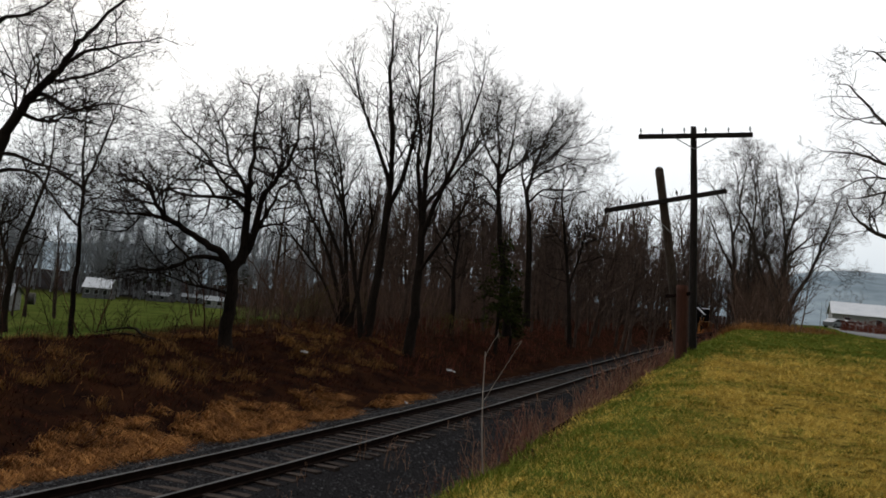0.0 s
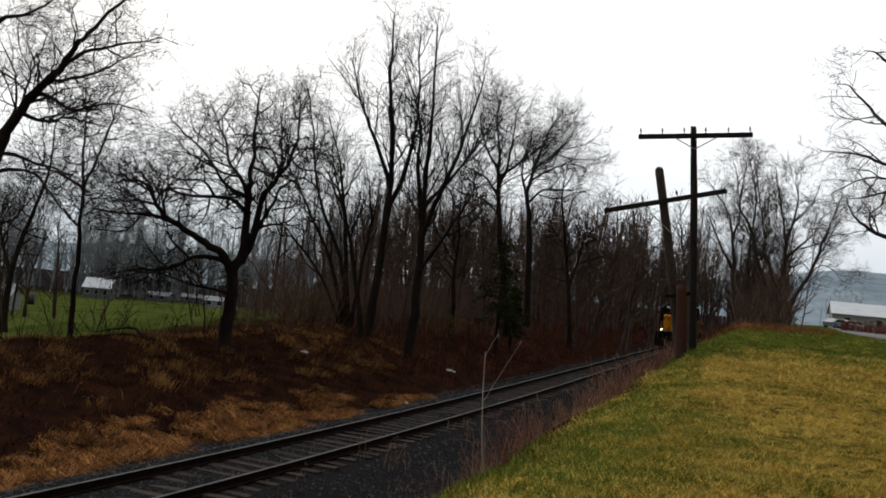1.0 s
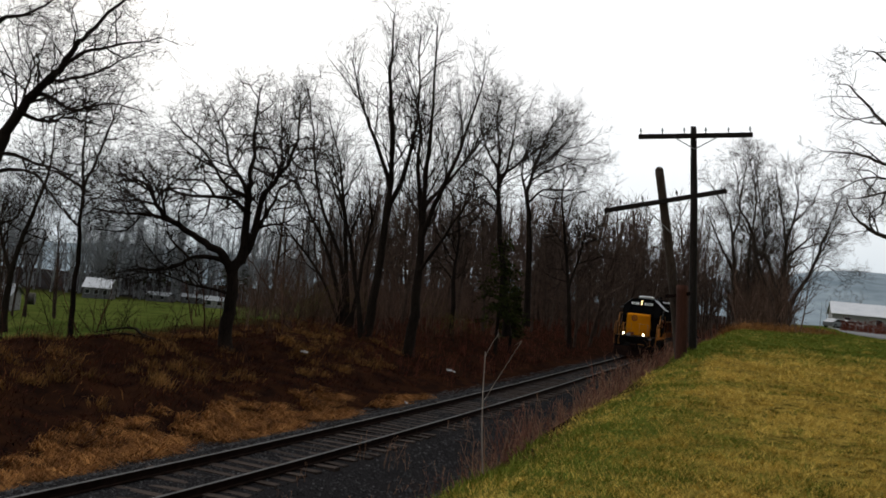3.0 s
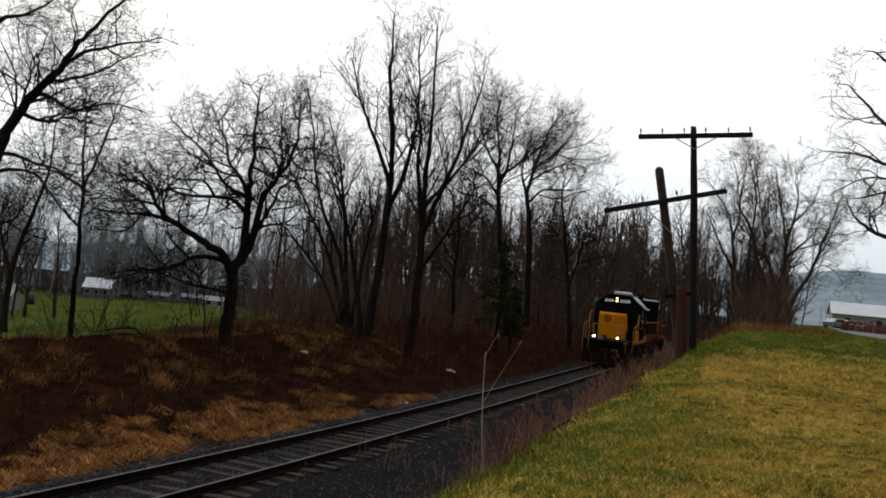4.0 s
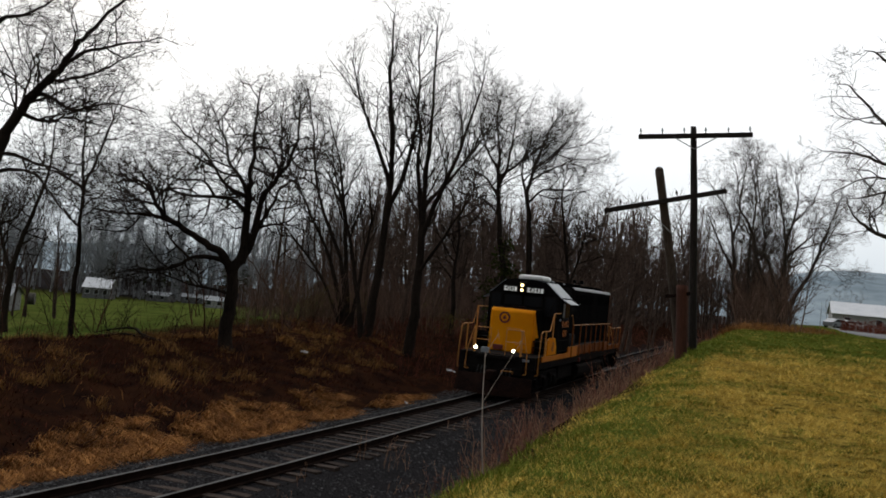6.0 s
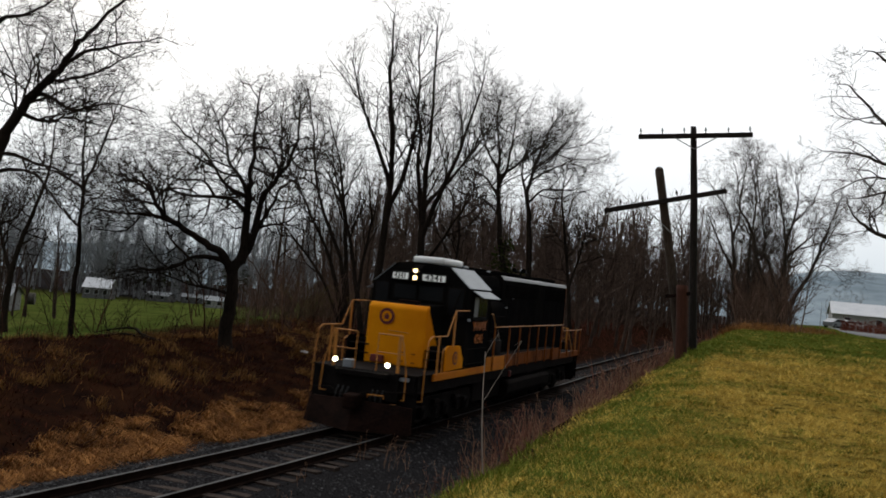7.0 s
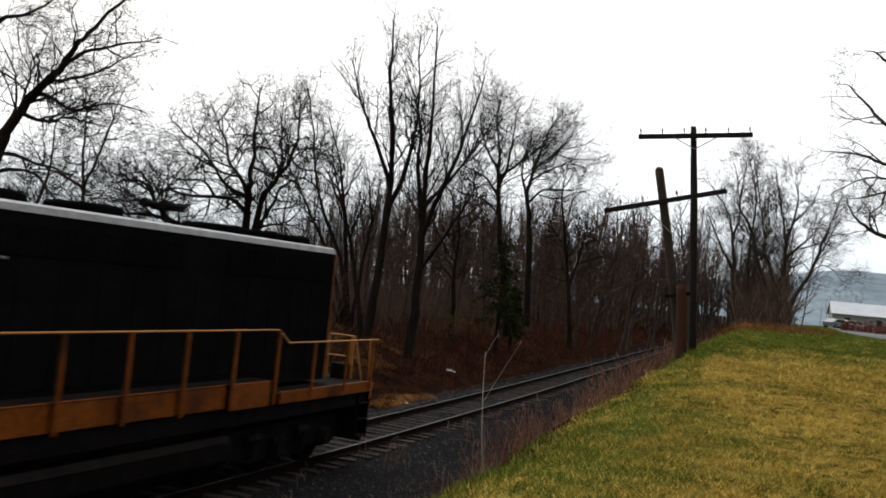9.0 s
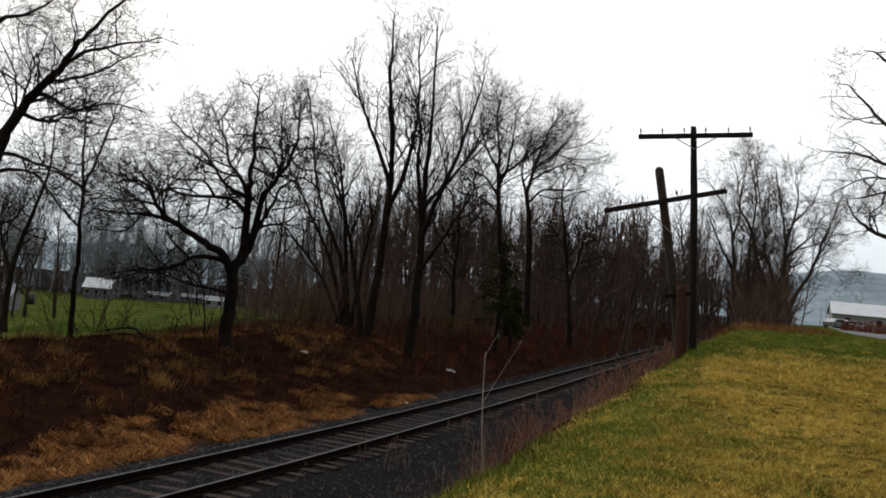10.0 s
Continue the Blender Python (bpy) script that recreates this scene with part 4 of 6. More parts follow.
def build_loco():
    loco = tagged(new("locomotive"), "black and yellow six-axle diesel locomotive with lit headlights", "locomotive")
    # ---- frame, decks, sills
    bm = bmesh.new()
    box(bm, -9.75, -1.4, 1.12, 9.6, 1.4, 1.58, bevel=0.02)
    box(bm, -5.85, -1.42, 1.58, 4.05, 1.42, 1.83, bevel=0.01)
    frame_ob = part("frame", bm, M_GEAR, loco, "black greasy underframe")
    for x0, x1, z in ((6.0, 9.62, 1.585), (-9.78, -5.87, 1.585), (-5.84, 4.0, 1.835)):
        bm = bmesh.new()
        box(bm, x0, -1.47, z, x1, 1.47, z + 0.03, bevel=0.006)
        part("deck_plate", bm, M_DECK, loco, "grey steel walkway plate")
    for sd in (1, -1):
        def slab(name, x0, x1, z0, z1, mt, y=1.5, label=""):
            b = bmesh.new()
            box(b, x0, sd * (y - 0.06), z0, x1, sd * y, z1, bevel=0.008)
            return part(name, b, mt, loco, label)
        slab("side_sill", 2.06, 8.55, 1.42, 1.615, M_FRONTSILL, label="yellow painted side sill")
        slab("sill_panel", 2.08, 4.02, 1.62, 1.86, M_FRONTSILL)
        edges = [2.05, 0.65, -0.64, -1.9, -3.18, -4.46]
        for a, b2 in zip(edges, edges[1:]):
            slab("sill_panel", b2 + 0.03, a - 0.03, 1.47, 1.87, M_SILL, 1.47, "grimy orange walkway edge panel")
        slab("sill_panel", -5.66, -4.5, 1.43, 1.88, M_SILL, 1.53)
        slab("side_sill", -9.74, -6.08, 1.42, 1.645, M_SILL, label="grimy orange rear sill")
    # ---- nose
    bm = bmesh.new()
    prism(bm, [(6.2, 1.62), (7.62, 1.62), (7.6, 3.2), (7.5, 3.31), (6.2, 3.36)], -0.97, 0.8, bevel=0.05)
    nose = part("nose", bm, M_YELLOW, loco, "yellow short hood with rounded edges", smooth=False)
    for y0, y1 in ((0.795, 0.812), (-0.982, -0.965)):
        bm = bmesh.new()
        prism(bm, [(6.2, 1.7), (6.22, 1.7), (7.46, 3.2), (7.42, 3.3), (6.2, 3.34)], y0, y1)
        part("side_panel", bm, M_BLACK, nose, "black paint behind a slanting edge")
    bm = bmesh.new()
    prism(bm, [(6.2, 3.35), (7.42, 3.312), (7.42, 3.322), (6.2, 3.368)], -0.93, 0.76)
    part("top_panel", bm, M_BLACK, nose, "black anti-glare paint on top")
    for y in (0.782, -0.952):
        bm = bmesh.new()
        rod(bm, (6.2, y, 3.342), (7.4, y, 3.292), 0.034, sides=8)
        part("edge_strip", bm, M_BLACK, nose)
    bm = bmesh.new()
    pipe(bm, [(7.64, -0.25, 2.56), (7.68, -0.25, 2.56), (7.68, 0.3, 2.54), (7.64, 0.3, 2.54)], 0.012)
    part("grab_iron", bm, M_RAILING, nose)
    for y, z in ((0.15, 2.0), (0.5, 1.98), (0.15, 1.76), (0.5, 1.74)):
        bm = bmesh.new()
        box(bm, 7.61, y - 0.06, z - 0.015, 7.64, y + 0.06, z + 0.015, bevel=0.006)
        part("latch", bm, M_SILL, nose)
    bm = bmesh.new()
    box(bm, 7.61, -0.75, 1.66, 7.7, -0.35, 1.86, bevel=0.02)
    part("warning_plate", bm, M_EMBLEM, nose, "small dark red plate")
    emblem(nose, pose(7.63, -0.38, 2.94, 0, 90, 0) @ pose(0, 0, 0, 0, 0, 90), 0.225)
    bm = bmesh.new()
    box(bm, 6.6, -0.4, 3.34, 6.9, 0.2, 3.42, bevel=0.02)
    part("nose_hatch", bm, M_PLOW, nose)
    # ---- step boxes beside the nose
    for sd in (1, -1):
        bm = bmesh.new()
        prism(bm, [(7.72, 1.63), (7.74, 2.22), (7.62, 2.32), (6.62, 2.3), (6.05, 1.66)], sd * 1.44, sd * 1.49, bevel=0.012)
        sb = part("step_panel", bm, M_YELLOW if sd > 0 else M_BLACK, loco, "yellow step panel with round emblem" if sd > 0 else "black step panel")
        bm = bmesh.new()
        box(bm, 6.12, sd * 0.84, 1.63, 7.3, sd * 1.43, 2.24, bevel=0.02)
        part("step_box", bm, M_BLACK, sb)
        if sd > 0:
            emblem(sb, pose(6.98, 1.496, 1.97, 90, 0, 0) @ pose(0, 0, 0, 180, 0, 0), 0.19)
        for z in (1.86, 2.1):
            bm = bmesh.new()
            box(bm, 7.3, sd * 0.85, z, 7.66, sd * 1.42, z + 0.03, bevel=0.006)
            part("step_tread", bm, M_DECK, sb)
        bm = bmesh.new()
        pipe(bm, [(7.95, sd * 1.47, 1.62), (7.95, sd * 1.47, 2.2), (7.72, sd * 1.47, 2.28)], 0.018)
        part("step_rail", bm, M_RAILING, sb)
    # ---- cab
    bm = bmesh.new()
    profile(bm, [(-1.5, 1.66), (1.5, 1.66), (1.5, 3.88), (0.82, 4.47), (0.3, 4.53), (-0.3, 4.53), (-0.82, 4.47), (-1.5, 3.88)], 4.1, 6.3, bevel=0.025)
    cab = part("cab", bm, M_BLACK, loco, "black driver's cab with lettered side")
    # brow with headlights and number boards
    bm = bmesh.new()
    prism(bm, [(6.28, 3.93), (6.56, 3.95), (6.6, 4.0), (6.6, 4.34), (6.4, 4.45), (6.26, 4.46)], -0.2, 0.1, bevel=0.02)
    part("brow", bm, M_BLACK, cab)
    for z in (4.27, 4.07):
        lamp("headlight", cab, 6.6, -0.05, z, 0.064, M_HEADLAMP, "lit round headlight")
    for sd in (1, -1):
        m = pose(6.5, -0.05 + sd * 0.52, 4.1, 0, 0, sd * 25)
        bm = bmesh.new()
        box(bm, -0.26, -0.4, -0.14, 0.0, 0.4, 0.14, bevel=0.03, m=m)
        nb = part("number_board", bm, M_GEAR, cab, "white number board with black figures")
        bm = bmesh.new()
        box(bm, -0.05, -0.36, -0.12, 0.006, 0.36, 0.12, bevel=0.045, m=m)
        part("board_face", bm, M_BOARD, nb)
        lettering("figures", "4241", 0.235, M_INK, nb, m @ Matrix.Translation((0.008, 0, 0)) @ Euler((radians(90), 0, radians(90))).to_matrix().to_4x4(), 0.009)
    # pale sloping roof sides and sun shade
    for sd in (1, -1):
        nrm = Vector((0, sd * 0.59, 0.68)).normalized() * 0.012
        bm = bmesh.new()
        a, b = Vector((0, sd * 1.49, 3.905)), Vector((0, sd * 0.86, 4.455))
        q = [Vector((4.12, 0, 0)) + a + nrm, Vector((6.24, 0, 0)) + a + nrm, Vector((6.24, 0, 0)) + b + nrm, Vector((4.12, 0, 0)) + b + nrm]
        lo = [bm.verts.new(p - nrm * 1.6) for p in q]
        hi = [bm.verts.new(p) for p in q]
        bm.faces.new(hi), bm.faces.new(lo[::-1])
        for i in range(4):
            bm.faces.new((lo[i], lo[(i + 1) % 4], hi[(i + 1) % 4], hi[i]))
        bmesh.ops.recalc_face_normals(bm, faces=bm.faces[:])
        part("roof_side", bm, M_SILVER, cab, "pale grey sloping roof side")
        bm = bmesh.new()
        profile(bm, [(sd * 1.5, 3.86), (sd * 1.84, 3.68), (sd * 1.84, 3.66), (sd * 1.5, 3.83)], 4.3, 5.95)
        part("sun_shade", bm, M_SILVER, cab, "pale grey awning above the window")
        # side window
        bm = bmesh.new()
        box(bm, 4.5, sd * 1.49, 3.05, 5.85, sd * 1.53, 3.74, bevel=0.012)
        wf = part("window_frame", bm, M_GEAR, cab)
        for x0, x1, mt in ((5.44, 5.78, M_PANE_SHEEN), (5.06, 5.4, M_WINDOW), (4.58, 5.02, M_WINDOW)):
            bm = bmesh.new()
            box(bm, x0, sd * 1.5, 3.11, x1, sd * 1.536, 3.68, bevel=0.006)
            part("pane", bm, mt, wf)
        bm = bmesh.new()
        box(bm, 4.5, sd * 1.5, 3.0, 5.85, sd * 1.57, 3.04, bevel=0.008)
        part("arm_rest", bm, M_DECK, wf)
        for z in (2.17, 1.74):
            bm = bmesh.new()
            box(bm, 4.12, sd * 1.49, z, 6.1, sd * 1.515, z + 0.025, bevel=0.005)
            part("moulding", bm, M_DECK, cab)
        bm = bmesh.new()
        box(bm, 6.0, sd * 1.49, 2.98, 6.26, sd * 1.525, 3.05, bevel=0.01)
        part("builder_plate", bm, M_SILVER, cab)
        turn = Euler((radians(90), 0, radians(180 if sd > 0 else 0))).to_matrix().to_4x4()
        lettering("lettering", "WAMX", 0.38, M_LETTER, cab, Matrix.Translation((5.04, sd * 1.502, 2.83)) @ turn, 0.009, "orange painted letters")
        lettering("lettering", "4241", 0.38, M_LETTER, cab, Matrix.Translation((5.04, sd * 1.502, 2.45)) @ turn, 0.009, "orange painted figures")
    # front windows beside and above the nose
    for y0, y1, z0 in ((-0.78, -0.1, 3.45), (0.0, 0.72, 3.45), (0.9, 1.36, 3.1), (-1.36, -0.98, 3.1)):
        bm = bmesh.new()
        box(bm, 6.29, y0 - 0.04, z0 - 0.04, 6.325, y1 + 0.04, 3.9, bevel=0.01)
        wf = part("window_frame", bm, M_GEAR, cab)
        bm = bmesh.new()
        box(bm, 6.3, y0, z0, 6.335, y1, 3.86, bevel=0.006)
        part("pane", bm, M_WINDOW, wf)
    bm = bmesh.new()
    pipe(bm, [(6.35, 1.3, 3.9), (6.38, 1.1, 3.3)], 0.012)
    part("wiper", bm, M_DECK, cab)
    # white cooling unit on the roof
    bm = bmesh.new()
    box(bm, 4.45, -0.36, 4.5, 6.2, 0.62, 4.71, bevel=0.07)
    rf = part("roof_unit", bm, M_WHITE, cab, "white rounded cooling unit on the roof", smooth=True)
    for i in range(5):
        bm = bmesh.new()
        box(bm, 4.6 + i * 0.3, -0.28, 4.7, 4.82 + i * 0.3, 0.54, 4.725, bevel=0.01)
        part("ridge", bm, M_WHITE, rf)
    bm = bmesh.new()
    box(bm, 4.15, 0.1, 4.5, 4.6, 0.7, 4.58, bevel=0.03)
    part("roof_vent", bm, M_SILVER, cab)
    # ---- hood
    bm = bmesh.new()
    profile(bm, [(-0.95, 1.83), (0.95, 1.83), (0.95, 4.05), (0.84, 4.34), (0.6, 4.42), (-0.6, 4.42), (-0.84, 4.34), (-0.95, 4.05)], 1.33, 4.12, bevel=0.015)
    part("front_hood", bm, M_BLACK, loco, "black engine hood behind the cab")
    bm = bmesh.new()
    profile(bm, [(-1.0, 1.7), (1.0, 1.7), (1.0, 4.3), (0.97, 4.39), (0.88, 4.43), (-0.88, 4.43), (-0.97, 4.39), (-1.0, 4.3)], -8.43, 1.34, bevel=0.01)
    hood = part("long_hood", bm, M_BLACK, loco, "long black engine hood with doors")
    for sd in (1, -1):
        # thin strip over the hood edge carries the sky glint as colour
        bm = bmesh.new()
        profile(bm, [(sd * 1.003, 4.31), (sd * 0.975, 4.4), (sd * 0.9, 4.436), (sd * 0.9, 4.442), (sd * 0.982, 4.407), (sd * 1.012, 4.31)], -8.42, 1.32)
        part("roof_edge", bm, M_EDGE_GLINT, hood, "pale worn roof edge")
        x = 1.18
        for i in range(13):
            bm = bmesh.new()
            box(bm, x - 0.66, sd * 0.99, 1.95, x, sd * 1.016, 3.62, bevel=0.008)
            dr = part("hood_door", bm, M_BLACK, hood)
            bm = bmesh.new()
            box(bm, x - 0.62, sd * 1.01, 2.72, x - 0.58, sd * 1.035, 2.84, bevel=0.006)
            part("latch", bm, M_GEAR, dr)
            x -= 0.73
        for x0, x1, z0, z1 in ((-3.6, 0.9, 3.74, 4.16), (-8.2, -4.7, 3.72, 4.2)):
            bm = bmesh.new()
            box(bm, x0, sd * 0.995, z0, x1, sd * 1.02, z1, bevel=0.008)
            gr = part("grille", bm, M_HOODTOP, hood)
            n = int((x1 - x0) / 0.16)
            for i in range(n):
                bm = bmesh.new()
                xx = x0 + 0.08 + i * 0.16
                box(bm, xx, sd * 1.015, z0 + 0.04, xx + 0.06, sd * 1.035, z1 - 0.04)
                part("slat", bm, M_BLACK, gr)
        # blower housing with its round shoulder, and the chest under it
        arc = [(0.94, 3.58)] + [(1.1 + 0.26 * math.sin(a), 3.32 + 0.26 * math.cos(a)) for a in np.linspace(0.0, 1.5708, 7)] + [(1.36, 2.5), (0.94, 2.5)]
        bm = bmesh.new()
        profile(bm, [(sd * y, z) for y, z in arc], 2.03, 3.52)
        bl = part("blower_housing", bm, M_BLACK, loco, "black rounded blower housing")
        for z in (3.1, 2.62):
            bm = bmesh.new()
            box(bm, 2.05, sd * 1.35, z, 3.5, sd * 1.375, z + 0.02)
            part("seam", bm, M_DECK, bl)
        bm = bmesh.new()
        box(bm, 2.1, sd * 0.94, 1.86, 3.45, sd * 1.38, 2.38, bevel=0.07)
        part("sand_box", bm, M_GEAR, loco, smooth=True)
        for x, z in ((-0.05, 3.68), (0.72, 3.36)):
            bm = bmesh.new()
            box(bm, x, sd * 1.0, z, x + 0.1, sd * 1.05, z + 0.04, bevel=0.01)
            part("lifting_lug", bm, M_SILVER, hood)
    # rear end of the hood
    for y in (0.97, -0.97):
        bm = bmesh.new()
        box(bm, -8.5, y - 0.03, 1.7, -8.43, y + 0.03, 4.3, bevel=0.01)
        part("corner_post", bm, M_SILL, hood)
    bm = bmesh.new()
    box(bm, -8.47, -0.35, 1.7, -8.43, 0.35, 3.6, bevel=0.01)
    part("rear_door", bm, M_BLACK, hood)
    lamp("rear_headlight", hood, -8.5, 0, 4.1, 0.09, M_WINDOW, "unlit rear headlight")
    # roof: exhaust, brake fans, horn, radiator fans
    bm = bmesh.new()
    box(bm, 1.7, -0.72, 4.4, 3.9, 0.72, 4.5, bevel=0.02)
    box(bm, 2.0, -0.8, 4.5, 3.3, 0.6, 4.58, bevel=0.02)
    part("exhaust_cowl", bm, M_HOODTOP, loco, "low sooty exhaust cowl")
    bm = bmesh.new()
    box(bm, 1.55, 0.35, 4.38, 1.85, 0.6, 4.56, bevel=0.03)
    part("roof_vent", bm, M_SILVER, loco)
    for x in (-0.4, -2.3, -5.55, -6.75, -7.85):
        bm = bmesh.new()
        disc(bm, pose(x, 0, 4.48), 0.62, 0.6, 0.16, 28)
        disc(bm, pose(x, 0, 4.58), 0.6, 0.54, 0.04, 28)
        fan = part("roof_fan", bm, M_HOODTOP, loco, "black round cooling fan housing", smooth=False)
        for k in range(4):
            bm = bmesh.new()
            box(bm, -0.56, -0.012, 4.598, 0.56, 0.012, 4.612, m=pose(x, 0, 0, 0, 0, k * 45))
            part("fan_guard", bm, M_GEAR, fan)
    bm = bmesh.new()
    rod(bm, (-4.1, 0.1, 4.42), (-4.1, 0.1, 4.72), 0.03)
    box(bm, -4.3, -0.12, 4.7, -3.9, 0.32, 4.74, bevel=0.01)
    horn = part("horn", bm, M_GEAR, loco, "air horn with several trumpets")
    for y, sg, ln in ((-0.08, 1, 0.42), (0.1, -1, 0.4), (0.28, 1, 0.34)):
        bm = bmesh.new()
        rod(bm, (-4.1 - sg * 0.1, y, 4.79), (-4.1 + sg * ln, y, 4.79), 0.025, 0.085, 10)
        part("trumpet", bm, M_GEAR, horn)
    # ---- handrails
    for sd in (1, -1):
        y = sd * 1.56
        bm = bmesh.new()
        pipe(bm, [(4.08, y * 0.985, 3.2), (3.95, y, 3.2), (3.6, y, 2.8), (-5.72, y, 2.8), (-6.1, y, 2.56), (-9.72, y, 2.56)], 0.016, 8)
        hr = part("handrail", bm, M_RAILING, loco, "orange walkway handrail")
        for x in (3.6, 1.94, 0.65, -0.64, -1.9, -3.18, -4.46, -5.75):
            bm = bmesh.new()
            box(bm, x - 0.035, y - 0.02, 1.45, x + 0.035, y + 0.02, 2.79, bevel=0.006)
            part("post", bm, M_SILL, hr)
        for x in (-7.04, -8.35, -9.5):
            bm = bmesh.new()
            box(bm, x - 0.035, y - 0.02, 1.5, x + 0.035, y + 0.02, 2.55, bevel=0.006)
            part("post", bm, M_SILL, hr)
        bm = bmesh.new()
        pipe(bm, [(6.15, sd * 1.52, 3.28), (7.43, y, 3.28), (7.95, y, 2.6), (9.1, y, 2.6), (9.3, y, 2.5), (9.42, y, 1.7), (9.42, y, 0.98), (9.42, y * 0.9, 0.96)], 0.016, 8)
        fr = part("handrail", bm, M_RAILING, loco, "bent yellow front handrail")
        for x, z0, z1 in ((7.43, 2.3, 3.27), (8.55, 1.6, 2.59)):
            bm = bmesh.new()
            box(bm, x - 0.03, y - 0.02, z0, x + 0.03, y + 0.02, z1, bevel=0.006)
            part("post", bm, M_RAILING, fr)
        # end rails, front and rear
        for x, name in ((9.58, "front"), (-9.78, "rear")):
            bm = bmesh.new()
            pipe(bm, [(x, sd * 0.3, 1.6), (x, sd * 0.3, 2.56), (x, sd * 0.95, 2.56), (x + (0.06 if x > 0 else -0.06), sd * 1.16, 1.66), (x + (0.1 if x > 0 else -0.1), sd * 1.18, 0.98), (x, sd * 1.05, 0.96)], 0.016, 8)
            er = part("end_rail", bm, M_RAILING, loco, "yellow end platform rail")
            bm = bmesh.new()
            pipe(bm, [(x, sd * 0.3, 2.1), (x, sd * 1.04, 2.1)], 0.014)
            part("mid_rail", bm, M_RAILING, er)
            bm = bmesh.new()
            box(bm, x - 0.02, sd * 0.86, 1.6, x + 0.02, sd * 0.94, 2.55, bevel=0.006)
            part("post", bm, M_RAILING, er)
        if sd > 0:
            bm = bmesh.new()
            pipe(bm, [(-9.85, 1.3, 2.5), (-9.95, 1.3, 1.62), (-10.1, 1.32, 1.55), (-10.02, 1.3, 1.2)], 0.022, 8)
            part("grab_iron", bm, M_RAILING, loco)
        # steps at the four corners
        for x, q in ((9.1, 1), (-9.3, -1)):
            bm = bmesh.new()
            box(bm, x - 0.02 + q * 0.42, sd * 0.98, 0.42, x + q * 0.44, sd * 1.46, 1.58, bevel=0.01)
            box(bm, x - q * 0.04, sd * 0.98, 0.42, x, sd * 1.46, 1.58, bevel=0.01)
            st = part("corner_steps", bm, M_GEAR, loco, "black corner steps")
            for z in (0.45, 0.8, 1.15):
                bm = bmesh.new()
                box(bm, min(x, x + q * 0.42), sd * 1.0, z, max(x, x + q * 0.42), sd * 1.48, z + 0.035, bevel=0.006)
                part("step_tread", bm, M_DECK, st)
    # ---- ends: plates, couplers, plow, hoses, ditch lights
    for q in (1, -1):
        bm = bmesh.new()
        box(bm, q * 9.58, -1.0, 0.9, q * 9.7, 1.0, 1.6, bevel=0.015)
        box(bm, q * 9.68, -0.75, 1.45, q * 9.84, 0.75, 1.58, bevel=0.02)
        part("end_plate", bm, M_GEAR, loco, "black end plate with anti-climber")
        bm = bmesh.new()
        box(bm, q * 9.6, -0.14, 0.72, q * 10.05, 0.14, 0.98, bevel=0.04)
        prism(bm, [(q * 10.0, 0.66), (q * 10.38, 0.68), (q * 10.4, 1.04), (q * 10.0, 1.06)], -0.18, 0.2, bevel=0.05)
        part("coupler", bm, M_PLOW, loco, "rusty knuckle coupler")
        bm = bmesh.new()
        pipe(bm, [(q * 9.9, -1.35, 1.05), (q * 9.95, -0.75, 1.12), (q * 10.05, -0.35, 0.98), (q * 10.1, 0, 1.0), (q * 10.02, 0.3, 1.12), (q * 9.9, 1.3, 1.2)], 0.014)
        part("uncoupling_lever", bm, M_DECK, loco)
        for y in (-0.62, -0.48, -0.34, 0.34, 0.48, 0.62):
            bm = bmesh.new()
            pipe(bm, [(q * 9.72, y, 1.15), (q * 9.86, y, 1.0), (q * 9.88, y * 1.05, 0.7), (q * 9.8, y * 1.1, 0.52)], 0.022)
            part("air_hose", bm, M_RUBBER, loco)
    bm = bmesh.new()
    for sd in (1, -1):
        v = [(9.7, sd * 1.42, 0.82), (10.06, 0, 0.9), (10.34, 0, 0.14), (9.8, sd * 1.5, 0.16)]
        w = [(x - 0.05, y, z) for x, y, z in v]
        a, b = [bm.verts.new(p) for p in v], [bm.verts.new(p) for p in w]
        bm.faces.new(a), bm.faces.new(b[::-1])
        for i in range(4):
            bm.faces.new((a[i], a[(i + 1) % 4], b[(i + 1) % 4], b[i]))
    bmesh.ops.recalc_face_normals(bm, faces=bm.faces[:])
    plow = part("snow_plow", bm, M_PLOW, loco, "rusty brown V-shaped pilot plow")
    bm = bmesh.new()
    pipe(bm, [(10.02, 0.35, 0.98), (10.05, 0.35, 1.06), (9.98, 0.75, 1.06), (9.95, 0.75, 0.98)], 0.014)
    part("grab_iron", bm, M_RAILING, plow)
    bm = bmesh.new()
    box(bm, -9.86, -1.3, 0.3, -9.74, 1.3, 0.9, bevel=0.02)
    part("rear_pilot", bm, M_GEAR, loco)
    for y in (0.63, -0.84):
        lamp("ditch_light", loco, 9.56, y, 1.79, 0.068, M_DITCH, "lit ditch light on the front deck")
    bm = bmesh.new()
    box(bm, 9.4, -0.62, 1.61, 9.62, -0.36, 1.82, bevel=0.02)
    part("jumper_box", bm, M_SILVER, loco)
    bm = bmesh.new()
    box(bm, 9.6, 1.0, 1.44, 9.64, 1.26, 1.54, bevel=0.008)
    part("number_plate", bm, M_SILVER, loco)
    for sd in (0.75, -0.2):
        bm = bmesh.new()
        box(bm, -9.75, sd - 0.2, 1.61, -9.5, sd + 0.15, 1.95, bevel=0.02)
        part("jumper_box", bm, M_GEAR, loco)
    # ---- fuel tank and reservoirs
    bm = bmesh.new()
